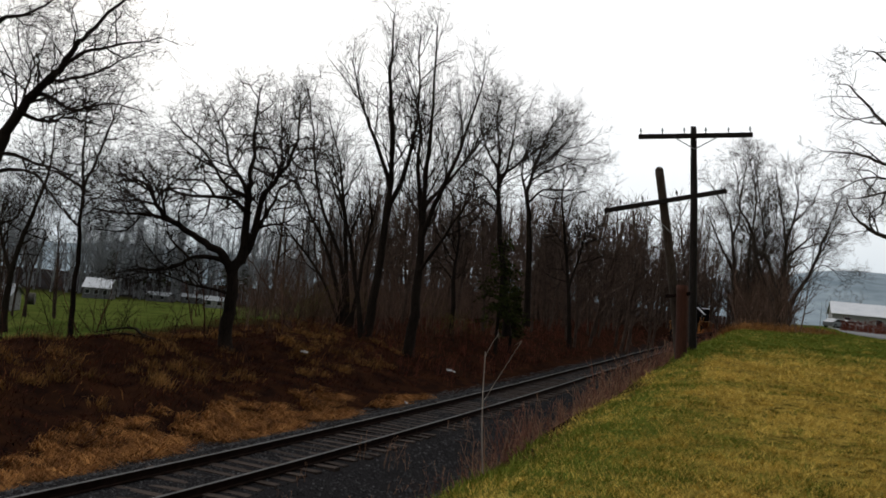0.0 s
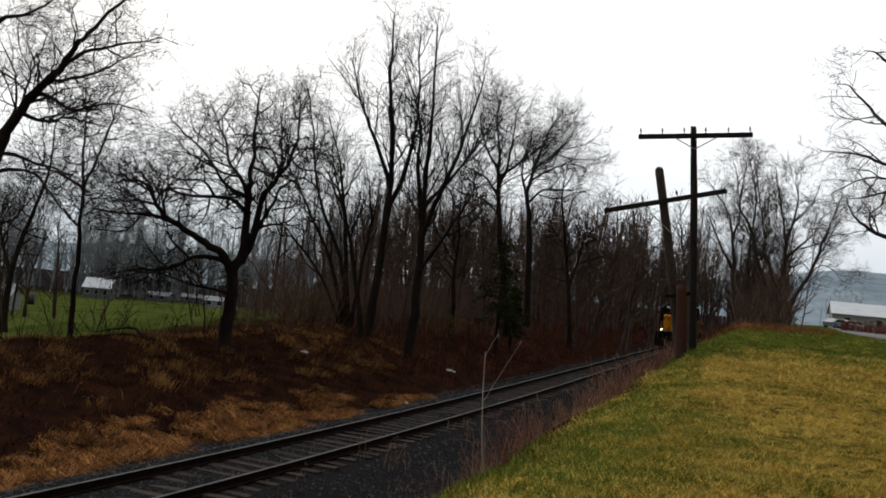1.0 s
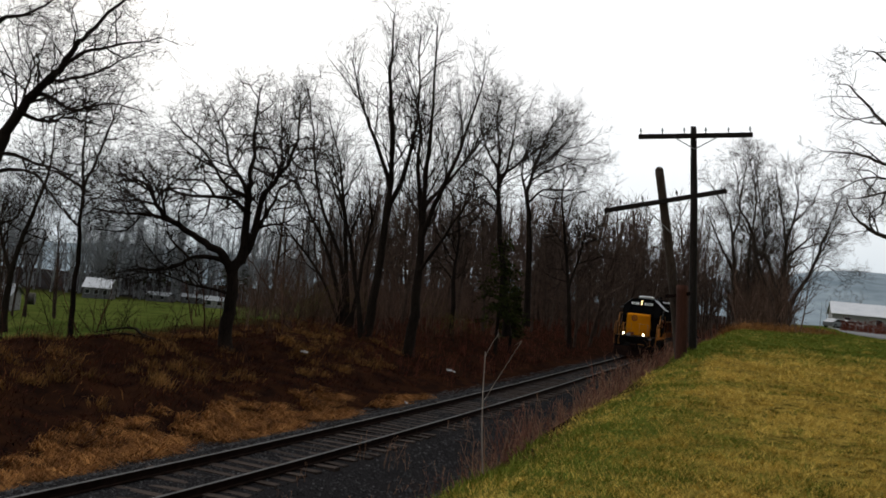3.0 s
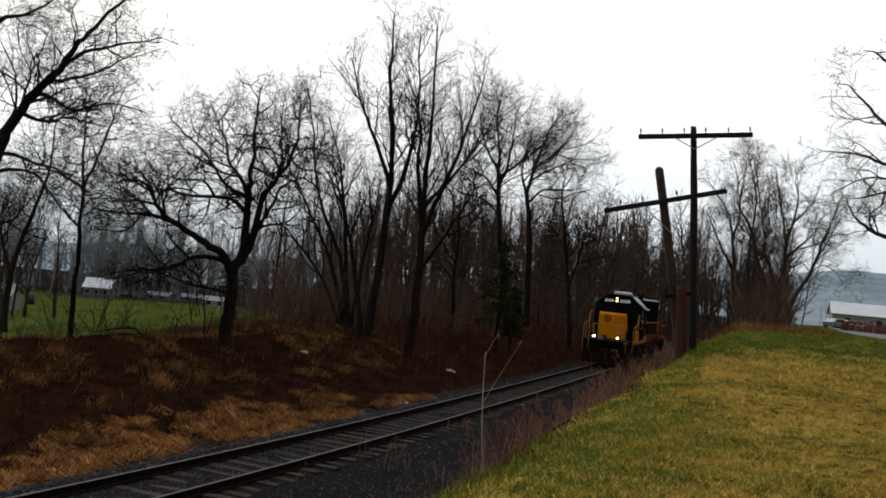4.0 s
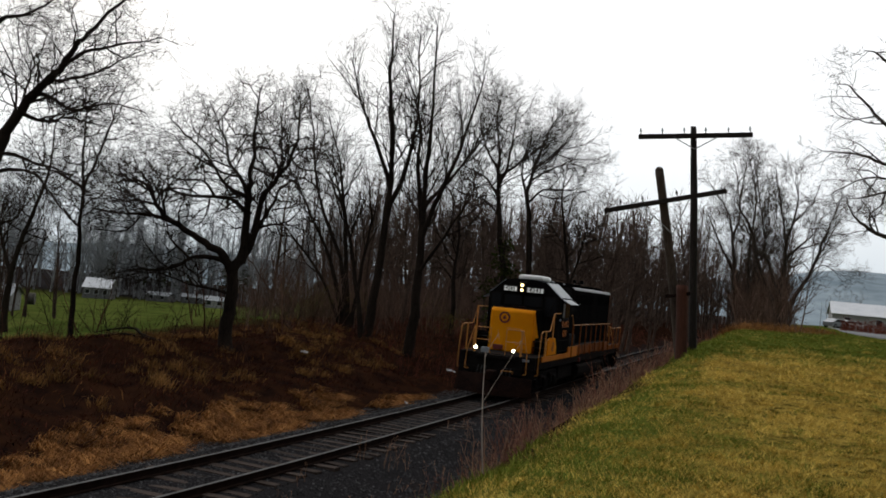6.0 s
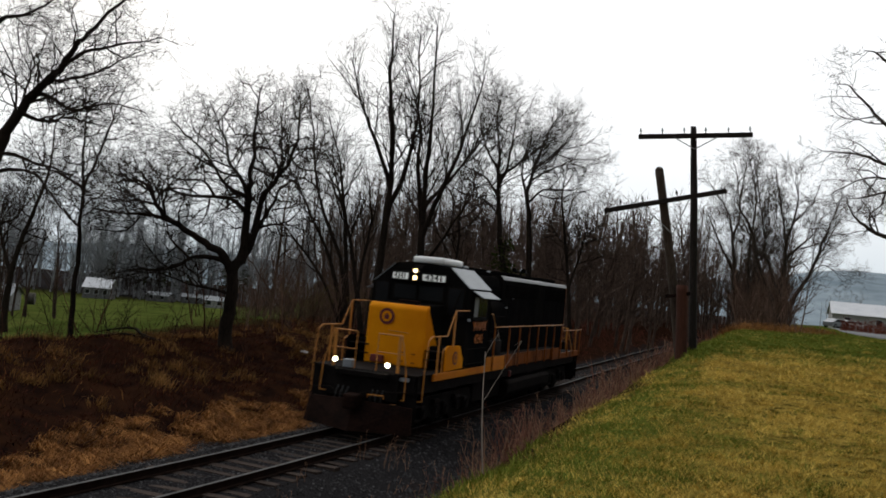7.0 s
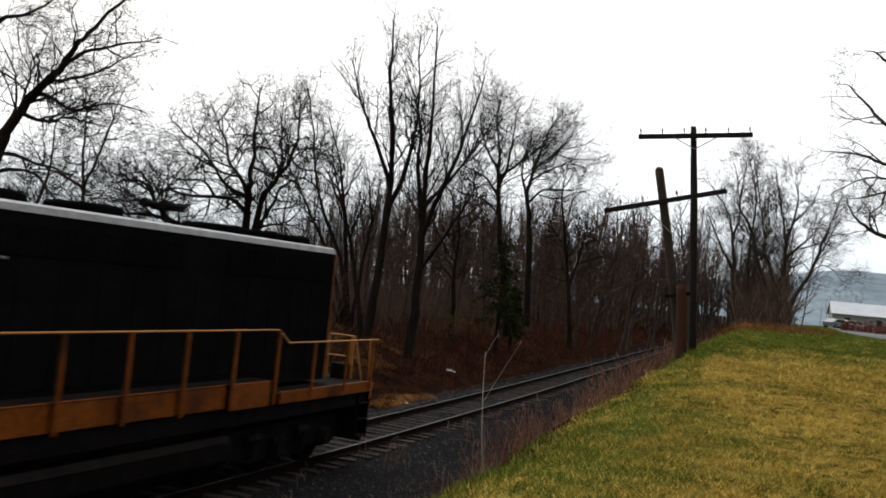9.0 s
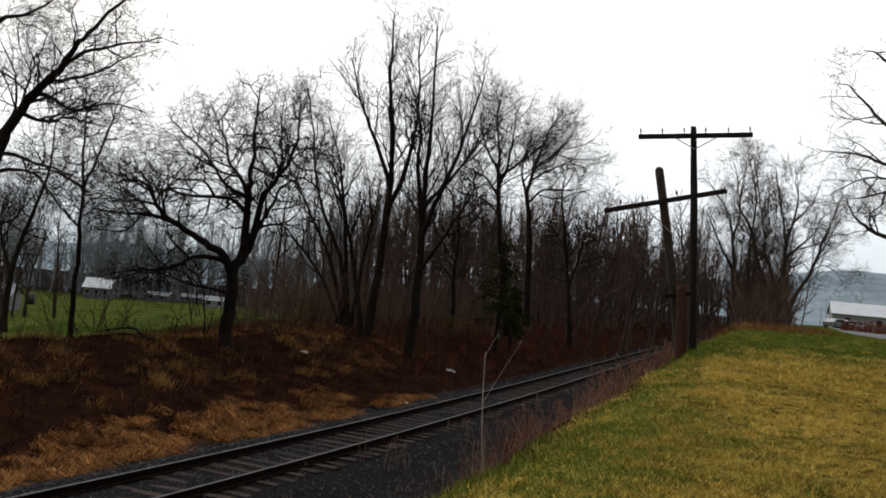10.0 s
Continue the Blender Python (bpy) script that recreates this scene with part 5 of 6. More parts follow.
    profile(bm, [(-1.2, 0.32), (1.2, 0.32), (1.42, 0.55), (1.44, 0.86), (1.34, 0.97), (-1.34, 0.97), (-1.44, 0.86), (-1.42, 0.55)], -4.8, 1.1, bevel=0.04)
    tank = part("fuel_tank", bm, M_GEAR, loco, "black fuel tank with rounded edges")
    for sd in (1, -1):
        # slightly lighter strip laid on the tank edge as a painted highlight
        bm = bmesh.new()
        profile(bm, [(sd * 1.36, 0.965), (sd * 1.45, 0.87), (sd * 1.46, 0.875), (sd * 1.365, 0.98)], -4.7, 1.0)
        part("tank_edge", bm, M_DECK, tank)
        bm = bmesh.new()
        rod(bm, (-4.4, sd * 1.15, 1.12), (0.7, sd * 1.15, 1.12), 0.15, sides=14)
        part("air_reservoir", bm, M_GEAR, loco, smooth=True)
        bm = bmesh.new()
        box(bm, 0.95, sd * 1.3, 1.1, 1.1, sd * 1.46, 1.3, bevel=0.02)
        part("fuel_filler", bm, M_EMBLEM, loco)
    for x0, x1 in ((1.15, 4.05), (-5.2, -4.85)):
        bm = bmesh.new()
        box(bm, x0, -1.15, 0.45, x1, 1.15, 1.12, bevel=0.04)
        part("equipment_box", bm, M_GEAR, loco)
    # ---- trucks, each with three turning wheelsets
    wheels = []
    bm = bmesh.new()
    rod(bm, (0, -0.95, 0), (0, 0.95, 0), 0.09, sides=12)
    for sd in (1, -1):
        disc(bm, pose(0, sd * 0.75, 0, 90, 0, 0), 0.508, 0.508, 0.13, 28)
        disc(bm, pose(0, sd * 0.69, 0, 90, 0, 0), 0.545, 0.545, 0.03, 28)
        disc(bm, pose(0, sd * 0.84, 0, 90, 0, 0), 0.16, 0.16, 0.09, 14)
        for k in range(5):
            a = k / 5 * 2 * math.pi
            disc(bm, pose(0.32 * math.cos(a), sd * 0.82, 0.32 * math.sin(a), 90, 0, 0), 0.05, 0.05, 0.02, 8)
    wheel_me = bpy.data.meshes.new("wheelset")
    bm.to_mesh(wheel_me)
    bm.free()
    wheel_me.materials.append(M_GEAR)
    for cx in (6.6, -6.6):
        bm = bmesh.new()
        for sd in (1, -1):
            y0, y1 = sorted((sd * 0.98, sd * 1.14))
            prism(bm, [(-2.5, 0.62), (-2.3, 0.95), (2.3, 0.95), (2.5, 0.6), (2.2, 0.36), (1.3, 0.4), (0.9, 0.3), (-0.9, 0.3), (-1.3, 0.4), (-2.2, 0.36)], y0, y1, bevel=0.025)
        box(bm, -0.5, -1.1, 0.5, 0.5, 1.1, 0.8, bevel=0.03)
        me = bpy.data.meshes.new("truck")
        bm.to_mesh(me)
        bm.free()
        me.materials.append(M_GEAR)
        truck = new("truck", me)
        truck.parent = loco
        truck.location = (cx, 0, 0)
        tagged(truck, "black three-axle truck with greasy side frames")
        for ax in (-1.75, 0.0, 1.75):
            for sd in (1, -1):
                bm = bmesh.new()
                box(bm, ax - 0.2, sd * 1.1, 0.36, ax + 0.2, sd * 1.24, 0.72, bevel=0.03)
                disc(bm, pose(ax, sd * 1.25, 0.52, 90, 0, 0), 0.13, 0.1, 0.06, 12)
                part("journal_box", bm, M_GEAR, truck)
            ws = new("wheelset", wheel_me)
            ws.parent = truck
            ws.location = (ax, 0, 0.508)
            wheels.append((ws, ax))
        for bx in (-0.85, 0.85):
            for sd in (1, -1):
                bm = bmesh.new()
                rod(bm, (bx - 0.18, sd * 1.2, 0.78), (bx + 0.22, sd * 1.2, 0.78), 0.09, sides=12)
                part("brake_cylinder", bm, M_DECK, truck)
                bm = bmesh.new()
                zz = [(bx + 0.09 * math.cos(k * 1.05), sd * 1.19 + 0.09 * math.sin(k * 1.05), 0.42 + 0.01 * k) for k in range(30)]
                pipe(bm, zz, 0.016, 4)
                part("coil_spring", bm, M_GEAR, truck)
    return loco, wheels


loco, wheelsets = build_loco()


# ============ poles ============
def crossarm(parent, a, b, pins, mt, brace_to):
    a, b = Vector(a), Vector(b)
    d = b - a
    m = Matrix.Translation((a + b) / 2) @ pose(0, 0, 0, 0, -math.degrees(math.atan2(d.z, d.x)), 0)
    L = d.length
    bm = bmesh.new()
    box(bm, -L / 2, -0.05, -0.065, L / 2, 0.05, 0.065, bevel=0.012, m=m)
    arm = part("crossarm", bm, mt, parent, "weathered wooden crossarm")
    for u in pins:
        bm = bmesh.new()
        rod(bm, m @ Vector((u * L, 0, 0.06)), m @ Vector((u * L, 0, 0.17)), 0.012, sides=6)
        pin = part("pin", bm, M_POLE, arm)
        bm = bmesh.new()
        c = m @ Vector((u * L, 0, 0.0))
        rot = m.to_3x3().to_4x4()
        disc(bm, Matrix.Translation(c) @ rot @ Matrix.Translation((0, 0, 0.16)), 0.036, 0.03, 0.04, 10)
        disc(bm, Matrix.Translation(c) @ rot @ Matrix.Translation((0, 0, 0.21)), 0.024, 0.016, 0.045, 10)
        part("insulator", bm, M_GLASSY if pins[0] < -0.4 else M_POLE, pin)
    for u in (-0.19, 0.19):
        bm = bmesh.new()
        rod(bm, m @ Vector((u * L, -0.06, -0.05)), Vector(brace_to) + Vector((0, -0.08, 0)), 0.014, sides=6)
        part("brace", bm, M_STEEL, arm)


def pole_shaft(name, mt, parent, pts, r0, r1, label=""):
    """A slightly uneven round shaft through the given points, closed at both ends."""
    rnd = random.Random(name + mt.name)
    line = [Vector(a).lerp(Vector(b), k / 6) for a, b in zip(pts, pts[1:]) for k in range(6)] + [Vector(pts[-1])]
    n, k = len(line) - 1, 16
    dent = [rnd.uniform(-0.05, 0.05) for _ in range(k)]
    bm = bmesh.new()
    rings = []
    for i, p in enumerate(line):
        r = r0 + (r1 - r0) * i / n
        rings.append([bm.verts.new(p + Vector((math.cos(a), math.sin(a), 0)) * r * (1 + dent[j] + rnd.uniform(-0.015, 0.015))) for j, a in enumerate(np.arange(k) / k * 2 * math.pi)])
    for a, b in zip(rings, rings[1:]):
        for j in range(k):
            bm.faces.new((a[j], a[(j + 1) % k], b[(j + 1) % k], b[j])).smooth = True
    bm.faces.new(rings[0][::-1]), bm.faces.new(rings[-1])
    return part(name, bm, mt, parent, label)


def poles():
    up = tagged(new("utility_pole"), "dark wooden telegraph pole with a six-pin crossarm", "utility pole")
    pole_shaft("shaft", M_POLE, up, [(7.12, 25.5, 2.4), (6.76, 25.5, 7.05), (6.58, 25.5, 8.95)], 0.115, 0.08)
    crossarm(up, (5.07, 25.38, 8.5), (8.19, 25.38, 8.86), (-0.48, -0.29, -0.1, 0.09, 0.29, 0.48), M_POLE, (6.62, 25.4, 8.3))
    lp = tagged(new("leaning_utility_pole"), "old leaning telegraph pole lashed to a stub", "utility pole")
    pole_shaft("shaft", M_POLE_OLD, lp, [(6.62, 24.9, 2.4), (6.23, 24.85, 4.58), (5.92, 24.8, 6.0), (5.59, 24.8, 7.52)], 0.125, 0.115, "grey-brown weathered shaft")
    bm = bmesh.new()
    bmesh.ops.create_icosphere(bm, subdivisions=2, radius=0.116, matrix=Matrix.Translation((5.585, 24.8, 7.53)))
    part("rounded_top", bm, M_POLE_OLD, lp, smooth=True)
    crossarm(lp, (4.19, 24.66, 6.3), (7.39, 24.66, 7.15), (-0.36, -0.18, 0.1, 0.24), M_POLE, (6.05, 24.7, 5.85))
    stub = tagged(new("pole_stub"), "short reddish-brown timber stub post", "post")
    pole_shaft("shaft", M_STUB, stub, [(6.53, 24.45, 2.3), (6.45, 24.45, 3.6), (6.38, 24.45, 4.52)], 0.16, 0.15)
    bm = bmesh.new()
    for z in (4.26, 4.3):
        rod(bm, (6.1, 24.7, z - 0.08), (6.56, 24.27, z + 0.04), 0.028, sides=8)
        rod(bm, (6.1, 24.98, z - 0.08), (6.56, 24.6, z + 0.04), 0.028, sides=8)
    part("lashing", bm, M_RAIL, stub, "dark iron lashing strap")


poles()


# ============ grass, weeds and brush ============
def blades(name, x, y, z, height, width, lean, mt, label, segs=1, droop=0.0, drift=(0.0, 0.0), rs=None):
    """Many bent blades as one mesh."""
    n = len(x)
    an = rs.uniform(0, 2 * np.pi, n)
    side = np.stack([np.cos(an), np.sin(an), np.zeros(n)], -1) * (width * 0.5)[:, None]
    la = rs.uniform(0, 2 * np.pi, n)
    off = np.stack([np.cos(la) * lean + drift[0], np.sin(la) * lean + drift[1]], -1)
    base = np.stack([x, y, z], -1)
    rows = []
    for k in range(segs + 1):
        u = k / segs
        p = base.copy()
        p[:, :2] += off * (u ** 1.7) * height[:, None]
        p[:, 2] += height * (u - droop * u * u)
        w = 1 - u
        rows.append((p - side * w, p + side * w) if k < segs else (p,))
    V = np.concatenate([q for r in rows for q in r])
    f = []
    i = np.arange(n)
    for k in range(segs - 1):
        f += np.stack([i + 2 * k * n, i + (2 * k + 1) * n, i + (2 * k + 3) * n, i + (2 * k + 2) * n], -1).tolist()
    k = segs - 1
    f += np.stack([i + 2 * k * n, i + (2 * k + 1) * n, i + (2 * k + 2) * n], -1).tolist()
    return tagged(new(name, mesh_of(name, V, f, [mt])), label, kind="stuff")


M_GREEN = mat("green_blades", (0.085, 0.115, 0.013), (0.22, 0.235, 0.037), 0.6, 0.8, per_island=0.3, spec=0.03)
M_STRAW = mat("straw_blades", (0.38, 0.255, 0.045), (0.8, 0.56, 0.135), 0.6, 0.85, per_island=0.3, spec=0.03)
M_MAT = mat("dead_bank_growth", (0.014, 0.0056, 0.0044), (0.12, 0.042, 0.026), 0.8, 0.95, fine=3, per_island=0.5, spec=0.0)
M_CREST = mat("dull_tan_grass", (0.08, 0.042, 0.016), (0.48, 0.26, 0.09), 0.5, 0.95, fine=3, per_island=0.45, spec=0.0)
M_RUST = mat("rusty_weed_stems", (0.1, 0.036, 0.025), (0.34, 0.16, 0.11), 1.2, 0.9, per_island=0.5, spec=0.0)
M_RED = mat("red_brush_stems", (0.075, 0.023, 0.016), (0.25, 0.08, 0.052), 1.2, 0.9, per_island=0.4, spec=0.02)


def grass():
    rs = np.random.RandomState(5)
    n = 330000
    y = 5.0 * (58 / 5.0) ** rs.random_sample(n)
    x = rs.uniform(-0.1, 0.56, n) * y * 1.02
    # three quarters of the blades gather in tufts
    k = 8000
    ty = 4.5 * (60 / 4.5) ** rs.random_sample(k)
    tx = rs.uniform(-0.1, 0.57, k) * ty * 1.02
    pick = rs.randint(0, k, n)
    tufted = rs.random_sample(n) < 0.74
    spread = 0.04 + 0.003 * ty[pick]
    x = np.where(tufted, tx[pick] + rs.normal(0, 1, n) * spread, x)
    y = np.where(tufted, ty[pick] + rs.normal(0, 1, n) * spread, y)
    tint = np.where(tufted, (rs.normal(0, 0.2, k) + 0.22 * noise2(tx * 1.4 + 5, ty * 1.4))[pick], rs.normal(0, 0.1, n))
    tall = np.where(tufted, rs.uniform(0.8, 2.1, k)[pick], 0.7)
    s, d = to_track(x, y)
    db = bank_shift(s, d)
    keep = db + rs.normal(0, 0.12, n) > 7.15
    x, y, d, s, db, tint, tall = x[keep], y[keep], d[keep], s[keep], db[keep], tint[keep], tall[keep]
    z = ground_z(x, y, s, d) - 0.01
    g = greenness(x, y, db) + 0.3 * noise2(x * 1.3 + 20, y * 1.3) + tint + rs.normal(0, 0.12, len(x))
    far = np.clip(y / 12, 0.8, 2.2)
    h = rs.uniform(0.016, 0.05, len(x)) * tall * far ** 0.5
    w = rs.uniform(0.007, 0.013, len(x)) * far
    for nm, sel, mt, lb in (("green_grass", g > 0.52, M_GREEN, "short green lawn grass"), ("straw_grass", g <= 0.52, M_STRAW, "straw-coloured dead lawn grass")):
        blades(nm, x[sel], y[sel], z[sel], h[sel], w[sel], rs.uniform(0.5, 1.8, sel.sum()), mt, lb, 1, rs=rs)
    # long pale grass in tufts that hang down the far bank
    n = 1700
    s = -15 + 75 * rs.random_sample(n) ** 1.35
    d = -2.9 - np.abs(rs.normal(0, 1.35, n))
    lush = noise2(s * 0.28, d * 0.6) + 0.5 * noise2(s * 0.8 + 7, d * 1.3)
    keep = (lush > -0.42 + (0.4 - 0.2 * np.clip(-s / 8, 0, 1)) * np.clip(-d - 3.5, 0, 6) + 0.05 * np.clip(s - 9, 0, 50)) & (d > -8)
    s, d = np.repeat(s[keep], 62), np.repeat(d[keep], 62)
    size = np.repeat(rs.uniform(0.5, 1.5, keep.sum()), 62)
    s, d = s + rs.normal(0, 0.13, len(s)), d + rs.normal(0, 0.11, len(s))
    x, y, _ = on_track(s, d)
    z = ground_z(x, y, s, d) - 0.02
    h = rs.uniform(0.3, 0.75, len(x)) * size
    blades("dry_grass", x, y, z, h, rs.uniform(0.012, 0.034, len(x)), rs.uniform(0.2, 0.7, len(x)), M_DRY, "long dead tan grass hanging down the bank", 2, 0.85, (0.7, -0.5), rs)
    # matted dead fern, leaves and bramble over the whole bank
    n = 52000
    s, d = -16 + 76 * rs.random_sample(n) ** 1.25, -rs.uniform(4.2, 16, n)
    lush = noise2(s * 0.9 + 4, d * 1.1) + 0.6 * noise2(s * 2.1, d * 2.4)
    keep = lush > -0.25
    s, d, lush = s[keep], d[keep], lush[keep]
    x, y, _ = on_track(s, d)
    z = ground_z(x, y, s, d) - 0.02
    h = rs.uniform(0.12, 0.4, len(x)) * (0.7 + 0.8 * np.clip(lush, 0, 1))
    blades("bank_litter", x, y, z, h, rs.uniform(0.012, 0.045, len(x)), rs.uniform(0.3, 1.5, len(x)), M_MAT, "matted dead brown fern and bramble on the bank", 2, 0.5, (0.4, -0.25), rs)
    # tan tussocks along the crest before the field
    n = 620
    s, d = rs.uniform(-14, 26, n), -rs.uniform(6.0, 14.5, n)
    keep = noise2(s * 0.4 + 11, d * 0.5) > -0.05
    s, d = np.repeat(s[keep], 48), np.repeat(d[keep], 48)
    s, d = s + rs.normal(0, 0.16, len(s)), d + rs.normal(0, 0.16, len(s))
    x, y, _ = on_track(s, d)
    blades("crest_grass", x, y, ground_z(x, y, s, d) - 0.02, rs.uniform(0.25, 0.8, len(x)), rs.uniform(0.012, 0.03, len(x)), rs.uniform(0.2, 0.9, len(x)), M_CREST, "tussocks of dull tan grass on the crest", 2, 0.6, (0.3, -0.2), rs)
    # scattered dead grass higher on the bank and in the clearing
    n = 24000
    s, d = rs.uniform(-12, 90, n), -rs.uniform(6, 20, n)
    keep = (noise2(s * 0.35, d * 0.5) + 0.5 * noise2(s * 1.1, d * 1.4) > 0.26) & (d > -15)
    s, d = s[keep], d[keep]
    x, y, _ = on_track(s, d)
    for nm, sel, mt, lb in (("dead_undergrowth", s < 30, M_DRY, "tangled dead tan undergrowth"), ("red_undergrowth", s >= 30, M_RED, "tangled dead reddish undergrowth")):
        m = sel.sum()
        blades(nm, x[sel], y[sel], ground_z(x[sel], y[sel], s[sel], d[sel]) - 0.02, rs.uniform(0.2, 0.7, m), rs.uniform(0.01, 0.03, m), rs.uniform(0.2, 1.0, m), mt, lb, 2, 0.4, (0.3, -0.1), rs)
    # tan grass along the far edge of the lawn
    n = 7000
    s, d = rs.uniform(30, 60, n), 6.6 + np.abs(rs.normal(0, 3.0, n))
    keep = (d < 14) & (s > 30 + 1.6 * (d - 6.6))
    s, d = s[keep], d[keep]
    x, y, _ = on_track(s, d)
    blades("edge_grass", x, y, ground_z(x, y, s, d) - 0.02, rs.uniform(0.2, 0.65, len(x)), rs.uniform(0.02, 0.05, len(x)), rs.uniform(0.2, 0.8, len(x)), M_DRY, "tan dead grass along the end of the lawn", 2, 0.3, (0, 0), rs)
    # green tuft at the foot of the lawn bank and green edge
    n = 2600
    s, d = rs.uniform(-13, -7, n), rs.uniform(7.6, 8.4, n)
    x, y, _ = on_track(s, d)
    blades("bank_grass", x, y, ground_z(x, y, s, d) - 0.02, rs.uniform(0.06, 0.2, n), rs.uniform(0.01, 0.02, n), rs.uniform(0.2, 0.9, n), M_GREEN, "fresh green grass on the bank", 2, 0.3, (0, 0), rs)


grass()

SHRUB = dict(steps=(4, 3, 1), sides=(3, 3, 3), wiggle=(0.12, 0.18, 0.2), lift=(0.06, 0.08, 0.06), density=(3.0, 4.5), first=(0.25, 0.2), angle=(32, 36),
             length=(0.75, 0.35), thick=0.016, twig=0.004)


def thicket(name, seed, count, s_range, d_range, h_range, mt, label, per=3, cfg=SHRUB, thin=0.011, gate=-9.0, lean=0.25, clear=-9.0):
    """Many shrubs of thin stems as one mesh."""
    wood = Wood(seed)
    rnd = wood.rnd
    spots = []
    while len(spots) < count:
        s, d = rnd.uniform(*s_range), rnd.uniform(*d_range)
        x, y, _ = on_track(s, d)
        if float(noise2(np.array(s * 0.3), np.array(d * 0.5))) > gate and x > clear * y:
            spots.append((s, d))
    S, Dd = np.array([p[0] for p in spots]), np.array([p[1] for p in spots])
    X, Y, _ = on_track(S, Dd)
    Z = ground_z(X, Y, S, Dd) - 0.05
    for x, y, z in zip(X, Y, Z):
        h = rnd.uniform(*h_range)
        for k in range(per):
            dr = Vector((rnd.gauss(0, lean), rnd.gauss(0, lean), 1)).normalized()
            hh = h * rnd.uniform(0.55, 1.1)
            wood.limb(Vector((x + rnd.gauss(0, 0.12), y + rnd.gauss(0, 0.12), z)), dr, hh, max(hh * thin, 0.005), 0, dict(cfg, length=(hh * 0.42, hh * 0.2)))
    return tagged(new(name, wood.mesh(name, mt)), label, kind="stuff")


def plants():
    thin_cfg = dict(SHRUB, density=(1.6, 2.0))
    sapling = dict(SHRUB, density=(1.1, 1.1), sides=(4, 3, 3), twig=0.007)
    bushy = dict(SHRUB, density=(2.4, 3.2), wiggle=(0.16, 0.24, 0.25), angle=(40, 44))
    tall_brush = dict(SHRUB, steps=(4, 3, 1), density=(2.2, 2.6), wiggle=(0.1, 0.2, 0.25), twig=0.007)
    thicket("weeds", 61, 260, (-4.8, 12), (5.7, 7.0), (0.35, 0.85), M_WEED, "dry brown weed stalks along the bank", 3, thin_cfg)
    thicket("red_weeds", 62, 420, (-4.6, 30), (5.2, 6.9), (0.4, 0.95), M_RUST, "reddish dry stalks along the bank", 4, thin_cfg)
    thicket("tall_weeds", 73, 9, (6.5, 10), (5.0, 6.3), (1.1, 1.9), M_WEED, "tall dry weed clump beside the track", 4, thin_cfg)
    thicket("track_weeds", 63, 22, (-2, 9), (0.9, 3.6), (0.3, 0.7), M_WEED, "thin dead weeds growing in the ballast", 3, thin_cfg)
    thicket("track_weeds", 64, 22, (-9, -1), (1.6, 3.4), (0.25, 0.6), M_WEED, "thin dead weeds growing in the ballast", 3, thin_cfg)
    thicket("red_brush", 65, 800, (20, 110), (-12, -3.6), (0.4, 1.1), M_RED, "dense low reddish brush beside the track", 3, thin_cfg, gate=-0.5)
    thicket("bramble", 74, 200, (-14, 26), (-9.5, -5.2), (0.3, 0.75), M_BRAMBLE, "dark maroon brambles on the bank", 4, bushy, lean=0.7)
    thicket("dark_brush", 66, 360, (-14, 45), (-14, -7), (0.5, 1.4), M_BRUSH, "dark tangled brush on the bank", 2, bushy, lean=0.5)
    thicket("undergrowth", 67, 430, (26, 120), (-30, -9), (1.2, 3.4), M_TWIGS, "dense brown undergrowth under the trees", 3, dict(thin_cfg, density=(1.8, 2.4)), lean=0.3, clear=-0.215)
    thicket("saplings", 68, 420, (26, 150), (-36, -10), (2.5, 6.5), M_TWIGS, "thin bare saplings in the woods", 1, dict(sapling, density=(2.0, 2.2)), 0.007, lean=0.16, clear=-0.2)
    thicket("brown_brush", 77, 75, (18, 32), (-20, -11), (1.5, 3.8), M_TWIGS, "brown bushy brush under the bare trees", 3, tall_brush, 0.005, lean=0.35, clear=-0.215)
    thicket("grey_brush", 75, 120, (28, 110), (-26, -11), (2.0, 5.5), M_TWIGS, "brown twiggy brush filling the woods", 3, tall_brush, 0.004, lean=0.22, clear=-0.205)
    thicket("field_brush", 69, 85, (2, 34), (-21, -11), (0.8, 2.4), M_BARK, "thin bare brush before the field", 2, bushy, lean=0.55)
    thicket("field_saplings", 76, 14, (4, 30), (-20, -11), (2.2, 5.0), M_BRUSH, "thin crooked saplings before the field", 1, dict(sapling, density=(1.6, 2.0)), 0.009, lean=0.25)
    thicket("lawn_end_brush", 70, 260, (34, 62), (6.4, 12.5), (0.3, 0.75), M_WEED, "tan dry brush at the end of the lawn", 2, thin_cfg, lean=0.4)
    thicket("far_end_thicket", 72, 80, (84, 150), (4.5, 9.5), (4.0, 9.0), M_WOODS, "dense brown thicket where the line bends away", 3, dict(SHRUB, density=(1.8, 1.8), twig=0.014), lean=0.2)
    thicket("lawn_end_thicket", 71, 100, (40, 84), (6.8, 11), (1.6, 4.6), M_TWIGS, "brown thicket beyond the lawn", 3, dict(SHRUB, density=(2.2, 2.6)), lean=0.3)


plants()


